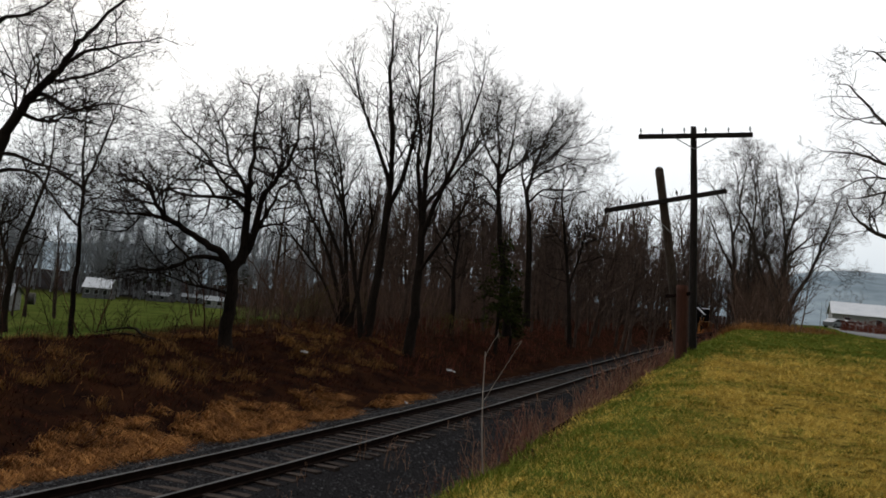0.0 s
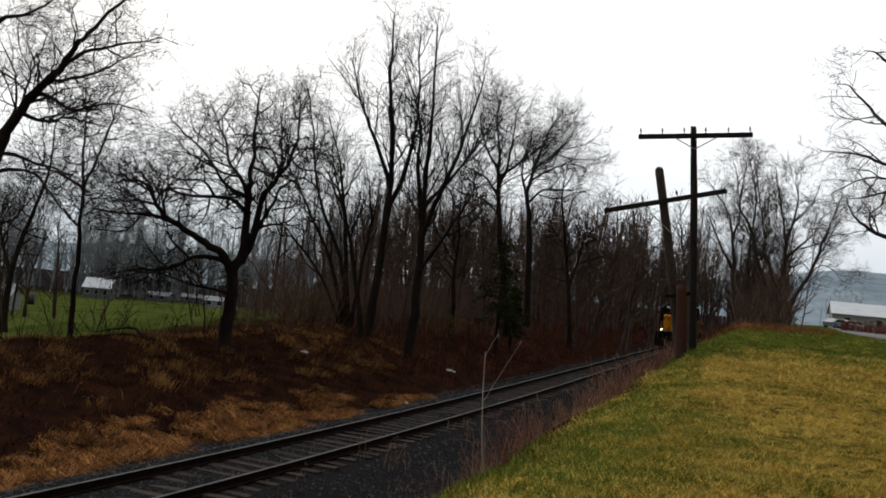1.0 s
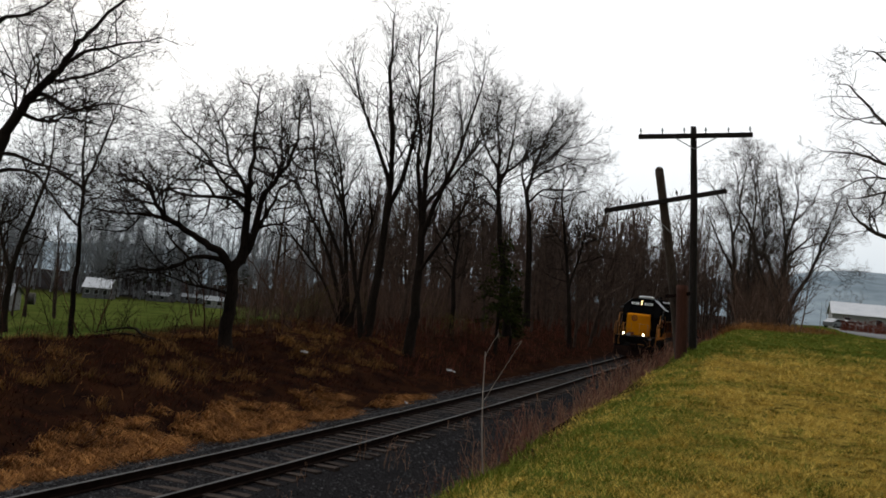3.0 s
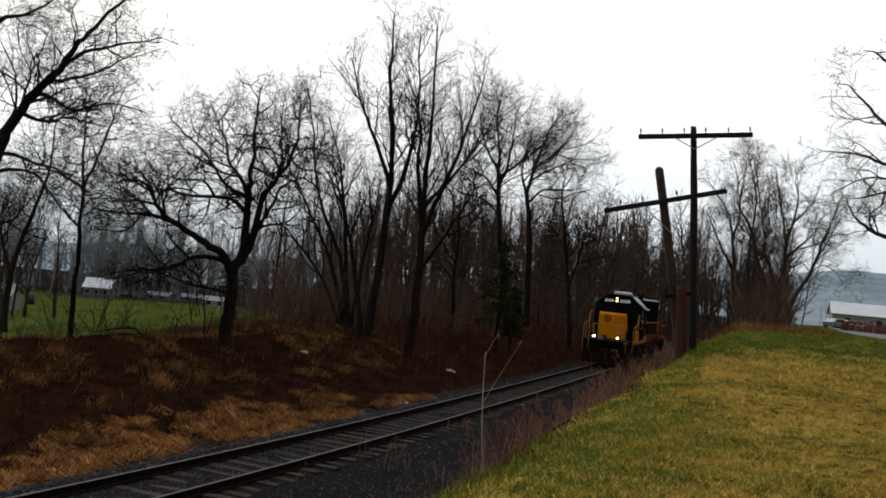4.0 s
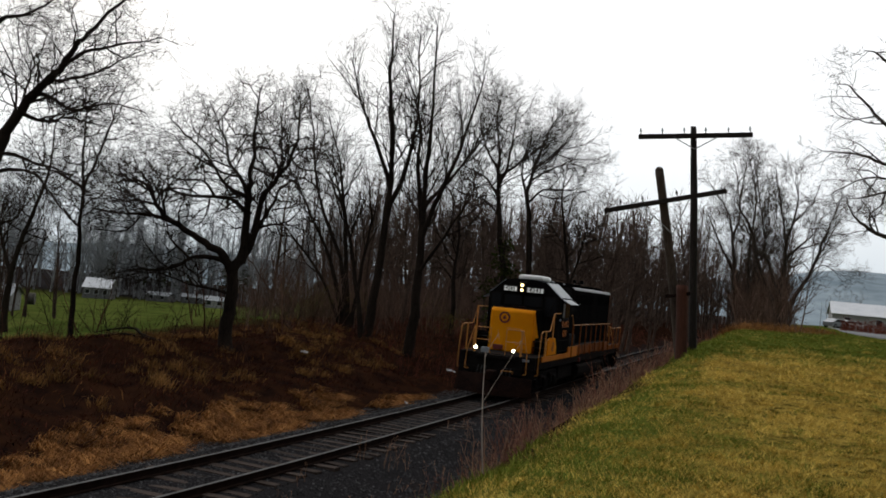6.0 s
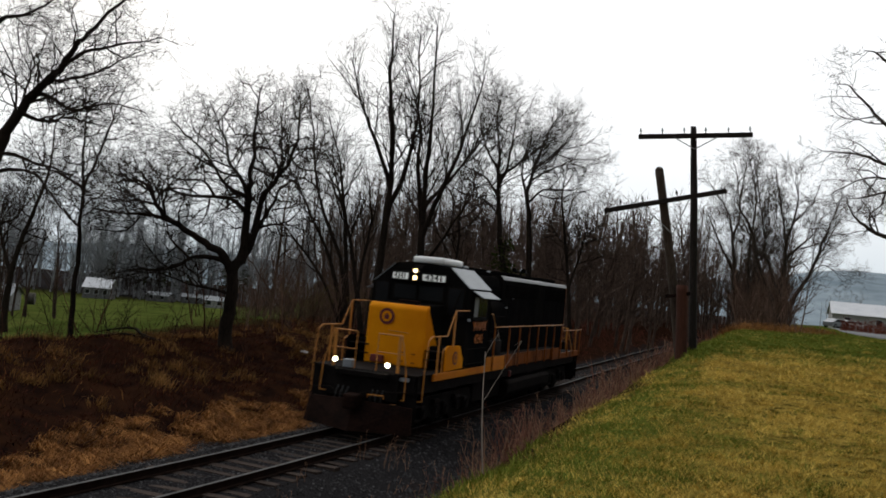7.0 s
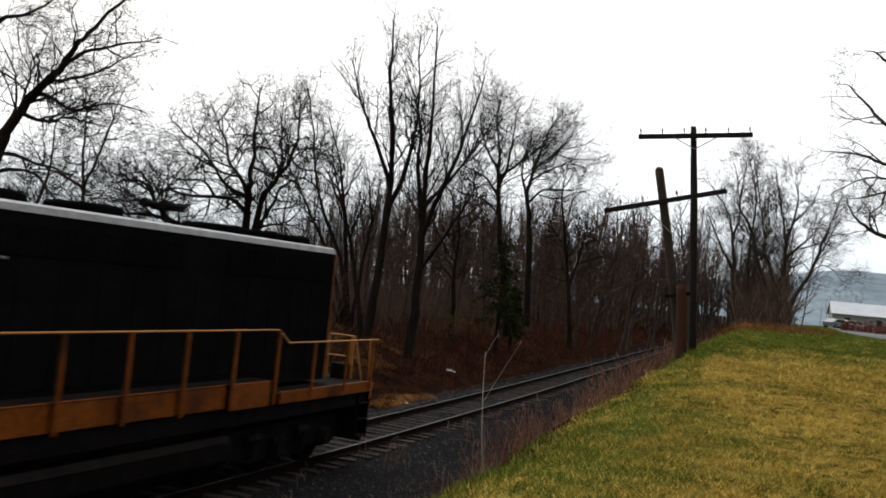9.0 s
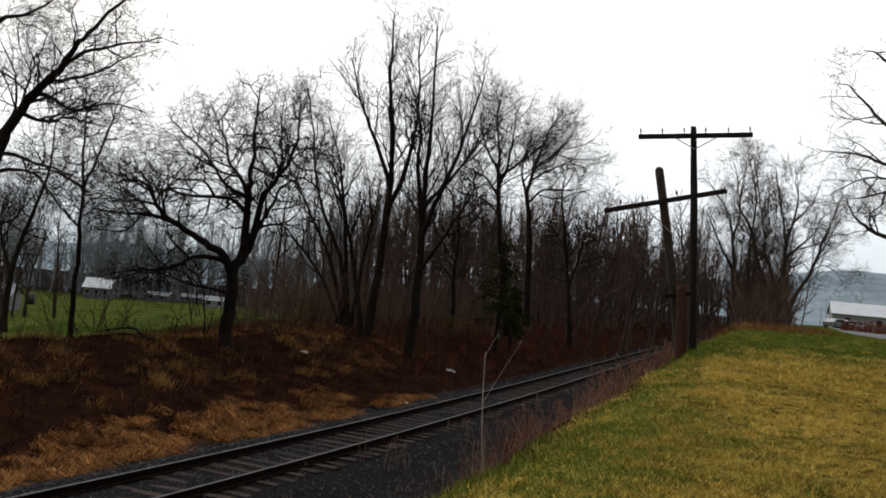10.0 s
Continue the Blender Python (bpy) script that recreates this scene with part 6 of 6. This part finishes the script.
def lone_stalk():
    """The pale broken stalk standing on the bank."""
    wood = Wood(77)
    for pts, r in (([(0.1, 0, -0.9), (0, 0, 0), (-0.03, 0, 0.45), (-0.045, 0.02, 0.96)], 0.0105), ([(-0.04, 0, 0.9), (0.03, 0, 1.08), (0.1, 0, 1.2), (0.09, 0, 1.26)], 0.004),
                   ([(0.1, 0, 1.2), (0.13, 0, 1.1)], 0.003), ([(-0.02, 0.02, 0.3), (0.16, 0.05, 0.65), (0.42, 0.1, 1.14)], 0.0036), ([(0.42, 0.1, 1.14), (0.33, 0.1, 1.07)], 0.003)):
        v = [Vector(p) for p in pts]
        wood.add(v, [r * (1 - 0.5 * i / (len(v) - 1)) for i in range(len(v))], 6)
    m = mat("pale_stalk", (0.36, 0.29, 0.235), (0.56, 0.47, 0.39), 8, 0.8)
    ob = new("dead_stalk", wood.mesh("dead_stalk", m))
    ob.location = (0.72, 12.0, 2.15)
    tagged(ob, "pale dead forked stalk standing on the bank", "dead stalk")


lone_stalk()


# ============ ballast stones ============
def stones():
    rs = np.random.RandomState(9)
    n = 9000
    s = -16 + 62 * rs.random_sample(n) ** 1.6
    d = rs.uniform(-3.3, 4.8, n)
    for n2, s_hi, d_lo, d_hi in ((5500, 12, 1.5, 5.4), (9000, 34, -0.7, 0.7), (4000, 20, -3.4, -1.0)):
        s, d = np.concatenate([s, -13 + (s_hi + 13) * rs.random_sample(n2) ** 1.4]), np.concatenate([d, rs.uniform(d_lo, d_hi, n2)])
    n = len(s)
    keep = (np.abs(np.abs(d) - 0.753) > 0.1)
    s, d = s[keep], d[keep]
    n = len(s)
    x, y, _ = on_track(s, d)
    z = ground_z(x, y, s, d) + np.where(np.abs(d) < 0.75, -0.008, 0.004)
    r = rs.uniform(0.02, 0.05, n) * np.where(np.abs(d) < 0.75, 0.75, 1.0)
    base = np.array([(1, 0, 0), (0, 1, 0), (-1, 0, 0), (0, -1, 0), (0, 0, 0.8), (0, 0, -0.6)])
    V = base[None] * (r[:, None, None] * rs.uniform(0.55, 1.3, (n, 6, 1))) + rs.normal(0, 0.006, (n, 6, 3))
    an = rs.uniform(0, 6.28, n)
    c, q = np.cos(an), np.sin(an)
    V = np.stack([V[..., 0] * c[:, None] - V[..., 1] * q[:, None], V[..., 0] * q[:, None] + V[..., 1] * c[:, None], V[..., 2]], -1)
    V += np.stack([x, y, z], -1)[:, None]
    F = np.array([(0, 1, 4), (1, 2, 4), (2, 3, 4), (3, 0, 4), (1, 0, 5), (2, 1, 5), (3, 2, 5), (0, 3, 5)])
    f = (F[None] + 6 * np.arange(n)[:, None, None]).reshape(-1, 3)
    tagged(new("ballast_stones", mesh_of("ballast_stones", V.reshape(-1, 3), f, [M_STONE])), "loose grey crushed ballast stones", kind="stuff")


stones()


# ============ evergreen, fallen wood, litter ============
M_NEEDLE = mat("evergreen_foliage", (0.016, 0.023, 0.006), (0.05, 0.056, 0.014), 3, 0.85, per_island=0.4, spec=0.02)
M_BUD = mat("budding_leaves", (0.08, 0.07, 0.012), (0.16, 0.13, 0.025), 2, 0.8, per_island=0.4, spec=0.2)


def leaf_cloud(name, pts, size, mt, parent, seed):
    """Small tilted leaf sprays round the given places."""
    rs = np.random.RandomState(seed)
    p = np.asarray(pts, float)
    n = len(p)
    a = rs.normal(0, 1, (n, 3))
    a /= np.linalg.norm(a, axis=1, keepdims=True)
    b = np.cross(a, rs.normal(0, 1, (n, 3)))
    b /= np.linalg.norm(b, axis=1, keepdims=True)
    sz = rs.uniform(0.5, 1.3, (n, 1)) * size
    V = np.concatenate([p + a * sz, p + b * sz * 0.4, p - a * sz * 0.5, p - b * sz * 0.4])
    i = np.arange(n)
    ob = new(name, mesh_of(name, V, np.stack([i, i + n, i + 2 * n, i + 3 * n], -1), [mt]))
    ob.parent = parent
    return ob


def evergreen(x, y, h, seed, label="dark green evergreen among bare trees"):
    wood, rnd = Wood(seed), random.Random(seed)
    ob = new("evergreen_tree")
    ob.location = (x, y, float(ground_z(x, y)[0]) - 0.1)
    stem = [Vector((0, 0, h * k / 8)) for k in range(9)]
    wood.add(stem, [0.12 * (1 - k / 9) + 0.01 for k in range(9)], 8)
    leaves = []
    for k in range(90):
        u = rnd.uniform(0.3, 1.0)
        ln = (1 - u) ** 0.7 * h * 0.28 * rnd.uniform(0.6, 1.15) + 0.2
        a = rnd.uniform(0, 6.283)
        p0 = Vector((0, 0, h * u))
        dr = Vector((math.cos(a), math.sin(a), rnd.uniform(-0.25, 0.2)))
        pts = [p0 + dr * (ln * q) - Vector((0, 0, 0.18 * ln * q * q)) for q in (0, 0.35, 0.7, 1)]
        wood.add(pts, [0.022, 0.016, 0.01, 0.004], 4)
        for j in range(int(16 * ln) + 5):
            q = rnd.uniform(0.2, 1.05)
            c = p0 + dr * (ln * q) - Vector((0, 0, 0.18 * ln * q * q))
            leaves.append((c.x + rnd.gauss(0, 0.12), c.y + rnd.gauss(0, 0.12), c.z + rnd.gauss(-0.05, 0.09)))
    new("trunk", wood.mesh("trunk", M_BARK)).parent = ob
    tagged(leaf_cloud("crown", leaves, 0.15, M_NEEDLE, ob, seed), kind="stuff")
    return tagged(ob, label, "tree")


def budding(x, y, h, seed):
    wood, rnd = Wood(seed), random.Random(seed)
    ob = new("budding_shrub")
    ob.location = (x, y, float(ground_z(x, y)[0]) - 0.1)
    for k in range(14):
        dr = Vector((rnd.gauss(0, 0.45), rnd.gauss(0, 0.45), 1)).normalized()
        wood.limb(Vector((rnd.gauss(0, 0.3), rnd.gauss(0, 0.3), 0)), dr, h * rnd.uniform(0.6, 1), 0.014, 0, dict(SHRUB, length=(h * 0.4, h * 0.2), density=(2, 2.5)))
    tips = [tuple(pts[-1]) for items in wood.lines.values() for pts, _ in items]
    leaves = [(t[0] + rnd.gauss(0, 0.06), t[1] + rnd.gauss(0, 0.06), t[2] + rnd.gauss(0, 0.06)) for t in tips for _ in range(3)]
    st = tagged(new("bush_wood", wood.mesh("bush_wood", M_BRUSH)), kind="stuff")
    st.parent = ob
    tagged(leaf_cloud("buds", leaves, 0.045, M_BUD, ob, seed), kind="stuff")
    return tagged(ob, "shrub with yellowish-green spring buds", "shrub")


evergreen(3.75, 56.5, 7.4, 81)
evergreen(4.9, 60.0, 4.4, 82)
for ex, ey, eh, es in ((-70, 240, 13, 111), (-66, 243, 15, 112), (-84, 238, 12, 113), (-55, 240, 13, 114), (-50, 238, 11, 115), (-77, 245, 14, 116)):
    evergreen(ex, ey, eh, es, "dark evergreen among grey trees across the field")
for bx, by, bh, bs in ((-6.2, 47.5, 2.6, 84), (-8.0, 50, 2.2, 85), (0.6, 52, 2.6, 86), (1.6, 55, 2.2, 87), (-4.2, 52, 2.4, 88)):
    budding(bx, by, bh, bs)


def fallen_branch(x, y, seed, turn, ln):
    wood = Wood(seed)
    stem_of(wood, [(0, 0, 0.1), (ln * 0.2, 0.25, 0.28), (ln * 0.45, -0.2, 0.42), (ln * 0.7, 0.15, 0.3), (ln, 0, 0.1)], 0.07, 0.015, dict(SHRUB, length=(1.5, 0.7, 0.3), density=(1.6, 3, 3), angle=(45, 45, 40), first=(0.2, 0.2, 0.2)))
    ob = new("fallen_branch", wood.mesh("fallen_branch", M_BARK))
    ob.matrix_basis = pose(x, y, float(ground_z(x, y)[0]) - 0.06, rz=turn)
    tagged(ob, "dark fallen branch lying on the bank", "fallen branch")


for fx, fy, fs, ft, fl in ((-11.9, 31.6, 91, 8, 3.2), (-13.6, 31.2, 92, -172, 3.0), (-14.6, 33.0, 94, -12, 3.6), (-12.4, 33.2, 95, 40, 2.6), (-9.6, 32.6, 96, 160, 2.8), (-15.4, 30.2, 97, 20, 2.6)):
    fallen_branch(fx, fy, fs, ft, fl)


def litter(x, y, sx, sy, turn, seed):
    rnd = random.Random(seed)
    bm = bmesh.new()
    bmesh.ops.create_grid(bm, x_segments=4, y_segments=3, size=0.5)
    for v in bm.verts:
        v.co = Vector((v.co.x * sx, v.co.y * sy, rnd.uniform(0, 0.06)))
    bmesh.ops.solidify(bm, geom=bm.faces[:], thickness=0.012)
    me = bpy.data.meshes.new("litter")
    bm.to_mesh(me)
    bm.free()
    me.materials.append(M_LITTER)
    ob = new("litter", me)
    ob.matrix_basis = pose(x, y, float(ground_z(x, y)[0]) + 0.12, 12, 8, turn)
    tagged(ob, "crumpled white scrap lying on the bank", "litter")


M_LITTER = mat("white_scrap", (0.5, 0.5, 0.48), (0.62, 0.62, 0.6), 6, 0.6)
for q in ((0.95, 45.0, 0.5, 0.2, 30, 1), (-0.75, 32.2, 0.12, 0.08, 10, 2), (-5.1, 37.0, 0.3, 0.2, 0, 3)):
    litter(*q)

# ============ buildings, vehicles and road in the distance ============
M_SIDING = mat("pale_siding", (0.36, 0.36, 0.35), (0.46, 0.46, 0.45), 0.8, 0.7, fine=6)
M_GREYWALL = mat("grey_siding", (0.12, 0.12, 0.125), (0.2, 0.2, 0.2), 0.8, 0.8, fine=6)
M_ROOFWHITE = mat("white_metal_roof", (0.55, 0.57, 0.6), (0.7, 0.71, 0.73), 0.5, 0.6, fine=4, spec=0.15)
M_ROOFGREY = mat("grey_roof", (0.2, 0.215, 0.23), (0.3, 0.315, 0.33), 0.5, 0.7, fine=4, spec=0.1)
M_PANE = mat("dark_pane", (0.02, 0.022, 0.025), (0.04, 0.042, 0.045), 1, 0.15)
M_ASPHALT = mat("asphalt", (0.09, 0.09, 0.095), (0.15, 0.15, 0.155), 1.2, 0.85, fine=30, bump=0.004)
M_CAR = mat("car_paint_white", (0.6, 0.6, 0.6), (0.7, 0.7, 0.7), 1, 0.3, coat=0.5)
M_CARGREY = mat("car_paint_silver", (0.3, 0.31, 0.33), (0.38, 0.39, 0.41), 1, 0.3, metal=0.5)
M_TYRE = mat("tyre_rubber", (0.012, 0.012, 0.012), (0.02, 0.02, 0.02), 4, 0.8)
M_HAY = mat("hay", (0.05, 0.045, 0.04), (0.1, 0.09, 0.07), 5, 0.95)
# far woods and hills: aerial haze is mixed into these base colours
M_HAZED_WOOD = mat("distant_wood", (0.24, 0.25, 0.26), (0.4, 0.41, 0.42), 0.4, 0.95, per_island=0.3, spec=0.0)
M_HAZED_HILL = mat("distant_hill", (0.19, 0.24, 0.275), (0.33, 0.39, 0.43), 0.012, 0.95, fine=0.06, spec=0.0)


def house(name, x, y, w, dp, eave, ridge, turn, wall_m, roof_m, label, windows=3, z=None, floor_drop=0.6):
    ob = new(name)
    ob.matrix_basis = pose(x, y, (float(ground_z(x, y)[0]) if z is None else z), rz=turn)
    bm = bmesh.new()
    profile(bm, [(-dp / 2, -floor_drop), (dp / 2, -floor_drop), (dp / 2, eave), (0, ridge - 0.05), (-dp / 2, eave)], -w / 2, w / 2)
    part("wall", bm, wall_m, ob)
    for sd in (1, -1):
        bm = bmesh.new()
        oy, drop = dp / 2 + 0.35, (ridge - eave) * 0.35 / (dp / 2)
        profile(bm, [(0, ridge + 0.12), (0, ridge), (sd * oy, eave - drop), (sd * oy, eave - drop + 0.12)], -w / 2 - 0.3, w / 2 + 0.3)
        part("roof", bm, roof_m, ob)
    for sd in (1, -1):
        for i in range(windows):
            cx = -w / 2 + w * (i + 0.5) / windows
            bm = bmesh.new()
            box(bm, cx - 0.55, sd * (dp / 2 - 0.03), eave * 0.35, cx + 0.55, sd * (dp / 2 + 0.04), eave * 0.35 + 1.2, bevel=0.02)
            wd = part("window", bm, M_ROOFWHITE, ob)
            bm = bmesh.new()
            box(bm, cx - 0.45, sd * (dp / 2), eave * 0.35 + 0.1, cx + 0.45, sd * (dp / 2 + 0.06), eave * 0.35 + 1.1)
            part("pane", bm, M_PANE, wd)
    return tagged(ob, label, "building")


house("warehouse", 85.6, 164, 30, 14, 2.5, 4.6, -20, M_SIDING, M_ROOFWHITE, "long pale building with a white metal roof", 6)
house("farmhouse", -80, 220, 6.0, 7, 2.6, 4.6, 8, M_GREYWALL, M_ROOFWHITE, "grey house with a pale metal roof across the field", 3)
house("shed", -69, 232, 5.5, 5, 1.5, 2.2, -5, M_GREYWALL, M_ROOFGREY, "low shed with a pale roof across the field", 2)
house("shed", -62, 236, 5, 5, 1.5, 2.2, 10, M_GREYWALL, M_ROOFGREY, "low shed with a grey roof across the field", 2)
house("cottage", -48.5, 205, 4.6, 5, 1.6, 2.4, 0, M_SIDING, M_ROOFGREY, "small pale cottage at the edge of the field", 2)
house("barn", -58.5, 122, 6, 8, 2.3, 3.6, 14, M_GREYWALL, M_ROOFGREY, "weathered grey barn beside the field", 1)


def hay_bale(x, y, r):
    ob = new("hay_bale")
    ob.matrix_basis = pose(x, y, float(ground_z(x, y)[0]), rz=15)
    bm = bmesh.new()
    rod(bm, (-0.7, 0, r * 0.95), (0.7, 0, r * 0.95), r, sides=24)
    bmesh.ops.bevel(bm, geom=bm.edges[:], offset=0.05, segments=1, affect="EDGES")
    part("bale", bm, M_HAY, ob)
    for k in (-0.4, 0, 0.4):
        bm = bmesh.new()
        rod(bm, (k - 0.02, 0, r * 0.95), (k + 0.02, 0, r * 0.95), r * 1.01, sides=24)
        part("twine", bm, M_BARK, ob)
    tagged(ob, "round dark hay bale in the field", "hay bale")


hay_bale(-65.5, 150, 0.95)


def car(x, y, turn, paint, label):
    ob = new("car")
    ob.matrix_basis = pose(x, y, float(ground_z(x, y)[0]), rz=turn)
    bm = bmesh.new()
    prism(bm, [(-2.1, 0.3), (2.1, 0.3), (2.15, 0.62), (1.95, 0.82), (1.0, 0.92), (0.45, 1.38), (-1.0, 1.42), (-1.75, 0.98), (-2.1, 0.9)], -0.85, 0.85, bevel=0.06)
    part("body", bm, paint, ob)
    for sd in (1, -1):
        bm = bmesh.new()
        prism(bm, [(0.85, 0.94), (0.4, 1.3), (-0.95, 1.33), (-1.45, 0.97)], sd * 0.84, sd * 0.87)
        part("window", bm, M_PANE, ob)
        for wx in (1.35, -1.35):
            bm = bmesh.new()
            disc(bm, pose(wx, sd * 0.8, 0.33, 90, 0, 0), 0.33, 0.33, 0.2, 20)
            wh = part("wheel", bm, M_TYRE, ob)
            bm = bmesh.new()
            disc(bm, pose(wx, sd * 0.88, 0.33, 90, 0, 0), 0.2, 0.2, 0.06, 16)
            part("rim", bm, M_STEEL, wh)
    bm = bmesh.new()
    prism(bm, [(1.06, 0.9), (1.1, 0.93), (0.5, 1.37), (0.46, 1.34)], -0.7, 0.7)
    part("windscreen", bm, M_PANE, ob)
    tagged(ob, label, "car", "parked cars")


for cx, cy, ct, cp, cl in ((62.4, 141, 25, M_CAR, "white car parked by the long building"), (59.4, 138, 30, M_CARGREY, "silver car parked by the long building"),
                           (65.0, 146, 20, M_CAR, "white car parked by the long building"), (67.5, 150, 15, M_CARGREY, "silver car parked by the long building")):
    car(cx, cy, ct, cp, cl)


def road():
    path = [Vector(p) for p in ((28.5, 42, 0), (30.8, 55, 0), (34.5, 68, 0), (41, 86, 0), (50, 108, 0), (62, 140, 0))]
    pts = []
    for i in range(len(path) - 1):
        for k in range(10):
            pts.append(path[i].lerp(path[i + 1], k / 10))
    vs, f = [], []
    for i, p in enumerate(pts):
        t = (pts[min(i + 1, len(pts) - 1)] - pts[max(i - 1, 0)]).normalized()
        nrm = Vector((t.y, -t.x, 0))
        for q in (-3.2, -3.0, -1, 1, 3.0, 3.2):
            a = p + nrm * q
            vs.append((a.x, a.y, float(ground_z(a.x, a.y)[0]) + (0.05 if abs(q) < 3.1 else -0.25)))
    for i in range(len(pts) - 1):
        for k in range(5):
            f.append((i * 6 + k, i * 6 + k + 1, i * 6 + k + 7, i * 6 + k + 6))
    tagged(new("road", mesh_of("road", vs, f, [M_ASPHALT], smooth=True)), "narrow grey asphalt road beyond the lawn", kind="structure")


road()


def far_woods():
    cfg = dict(FAR, steps=(4, 3, 1), sides=(4, 3, 3), density=(1.0, 0.8), length=(4.2, 2.2), twig=0.034, wiggle=(0.06, 0.15, 0.2), lift=(0.05, 0.08, 0.06), first=(0.15, 0.15), angle=(38, 42), thick=0.02)

    def band(name, seed, count, place, h, label, dense=1.0):
        wood = Wood(seed)
        rnd = wood.rnd
        for k in range(count):
            x, y = place(rnd)
            z = float(ground_z(x, y)[0]) - 0.3
            hh = rnd.uniform(*h)
            wood.limb(Vector((x, y, z)), Vector((rnd.gauss(0, 0.05), rnd.gauss(0, 0.05), 1)).normalized(), hh, hh * 0.014, 0, dict(cfg, length=(hh * 0.34, hh * 0.18), density=(1.0 * dense, 0.8 * dense)))
        tagged(new(name, wood.mesh(name, {"distant_woods": M_HAZED_WOOD, "rusty_brush": M_RED}.get(name, M_WOODS))), label, kind="stuff")

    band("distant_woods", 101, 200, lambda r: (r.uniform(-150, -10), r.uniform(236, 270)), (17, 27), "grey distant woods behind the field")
    band("deep_woods", 102, 150, lambda r: (lambda q: (q * r.uniform(-0.05, 0.375), q))(r.uniform(125, 200)), (14, 20), "dense brown woods at the far end of the railway", 1.45)
    band("deep_woods", 105, 90, lambda r: (r.uniform(-14, 22), r.uniform(75, 120)), (8, 13), "dense brown woods behind the railway", 1.3)
    band("rusty_brush", 106, 420, lambda r: (lambda q: (q * r.uniform(0.435, 0.52), q))(r.uniform(98, 108)), (0.6, 1.8), "rusty brown brush on a mound")
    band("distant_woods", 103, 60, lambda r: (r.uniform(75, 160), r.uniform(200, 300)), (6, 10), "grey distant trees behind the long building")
    band("field_side_woods", 104, 30, lambda r: (r.uniform(-62, -44), r.uniform(92, 112)), (7, 13), "thin grey trees at the side of the field")


far_woods()


def hills():
    """One long wooded ridge round the horizon."""
    az = np.radians(np.arange(-75, 76, 1.0))
    rr = np.array([520, 640, 760, 900, 1100, 1500, 2200])
    up = np.array([0.0, 0.3, 0.7, 1.0, 0.95, 0.7, 0.0])
    deg = np.degrees(az)
    top = 11 + 39 * np.exp(-((deg - 26) / 13) ** 2) + 2.5 * np.sin(deg * 0.31) + 1.2 * np.sin(deg * 0.9)
    vs, f = [], []
    for i, a in enumerate(az):
        for r, u in zip(rr, up):
            vs.append((r * math.sin(a), r * math.cos(a), -9 + u * (top[i] + 9) + (1.5 * math.sin(i * 2.3 + r) if 0 < u < 1 else 0)))
    k = len(rr)
    for i in range(len(az) - 1):
        for j in range(k - 1):
            f.append((i * k + j, (i + 1) * k + j, (i + 1) * k + j + 1, i * k + j + 1))
    tagged(new("backdrop", mesh_of("backdrop", vs, f, [M_HAZED_HILL], smooth=True)), "hazy blue wooded hills on the horizon", kind="structure")


hills()


# ============ motion ============
def along(t):
    """How far up the line the locomotive's middle is at t seconds."""
    return (((-0.00293801 * t + 0.07043157) * t - 0.40178137) * t - 12.0954153) * t + 100.803359


def loco_pose(t):
    s = along(t)
    xf, yf, _ = on_track(s - 6.6)
    xb, yb, _ = on_track(s + 6.6)
    return pose(float(xf + xb) / 2, float(yf + yb) / 2, GRADE * s, 0, 0, math.degrees(math.atan2(yf - yb, xf - xb)))


def motions():
    walk(loco, [(i * 0.1, loco_pose(i * 0.1)) for i in range(101)])
    start = along(0.0)
    for ws, ax in wheelsets:
        walk(ws, [(i / FPS, pose(ax, 0, 0.508, 0, math.degrees((start - along(i / FPS)) / 0.508), 0)) for i in range(301)])


motions()
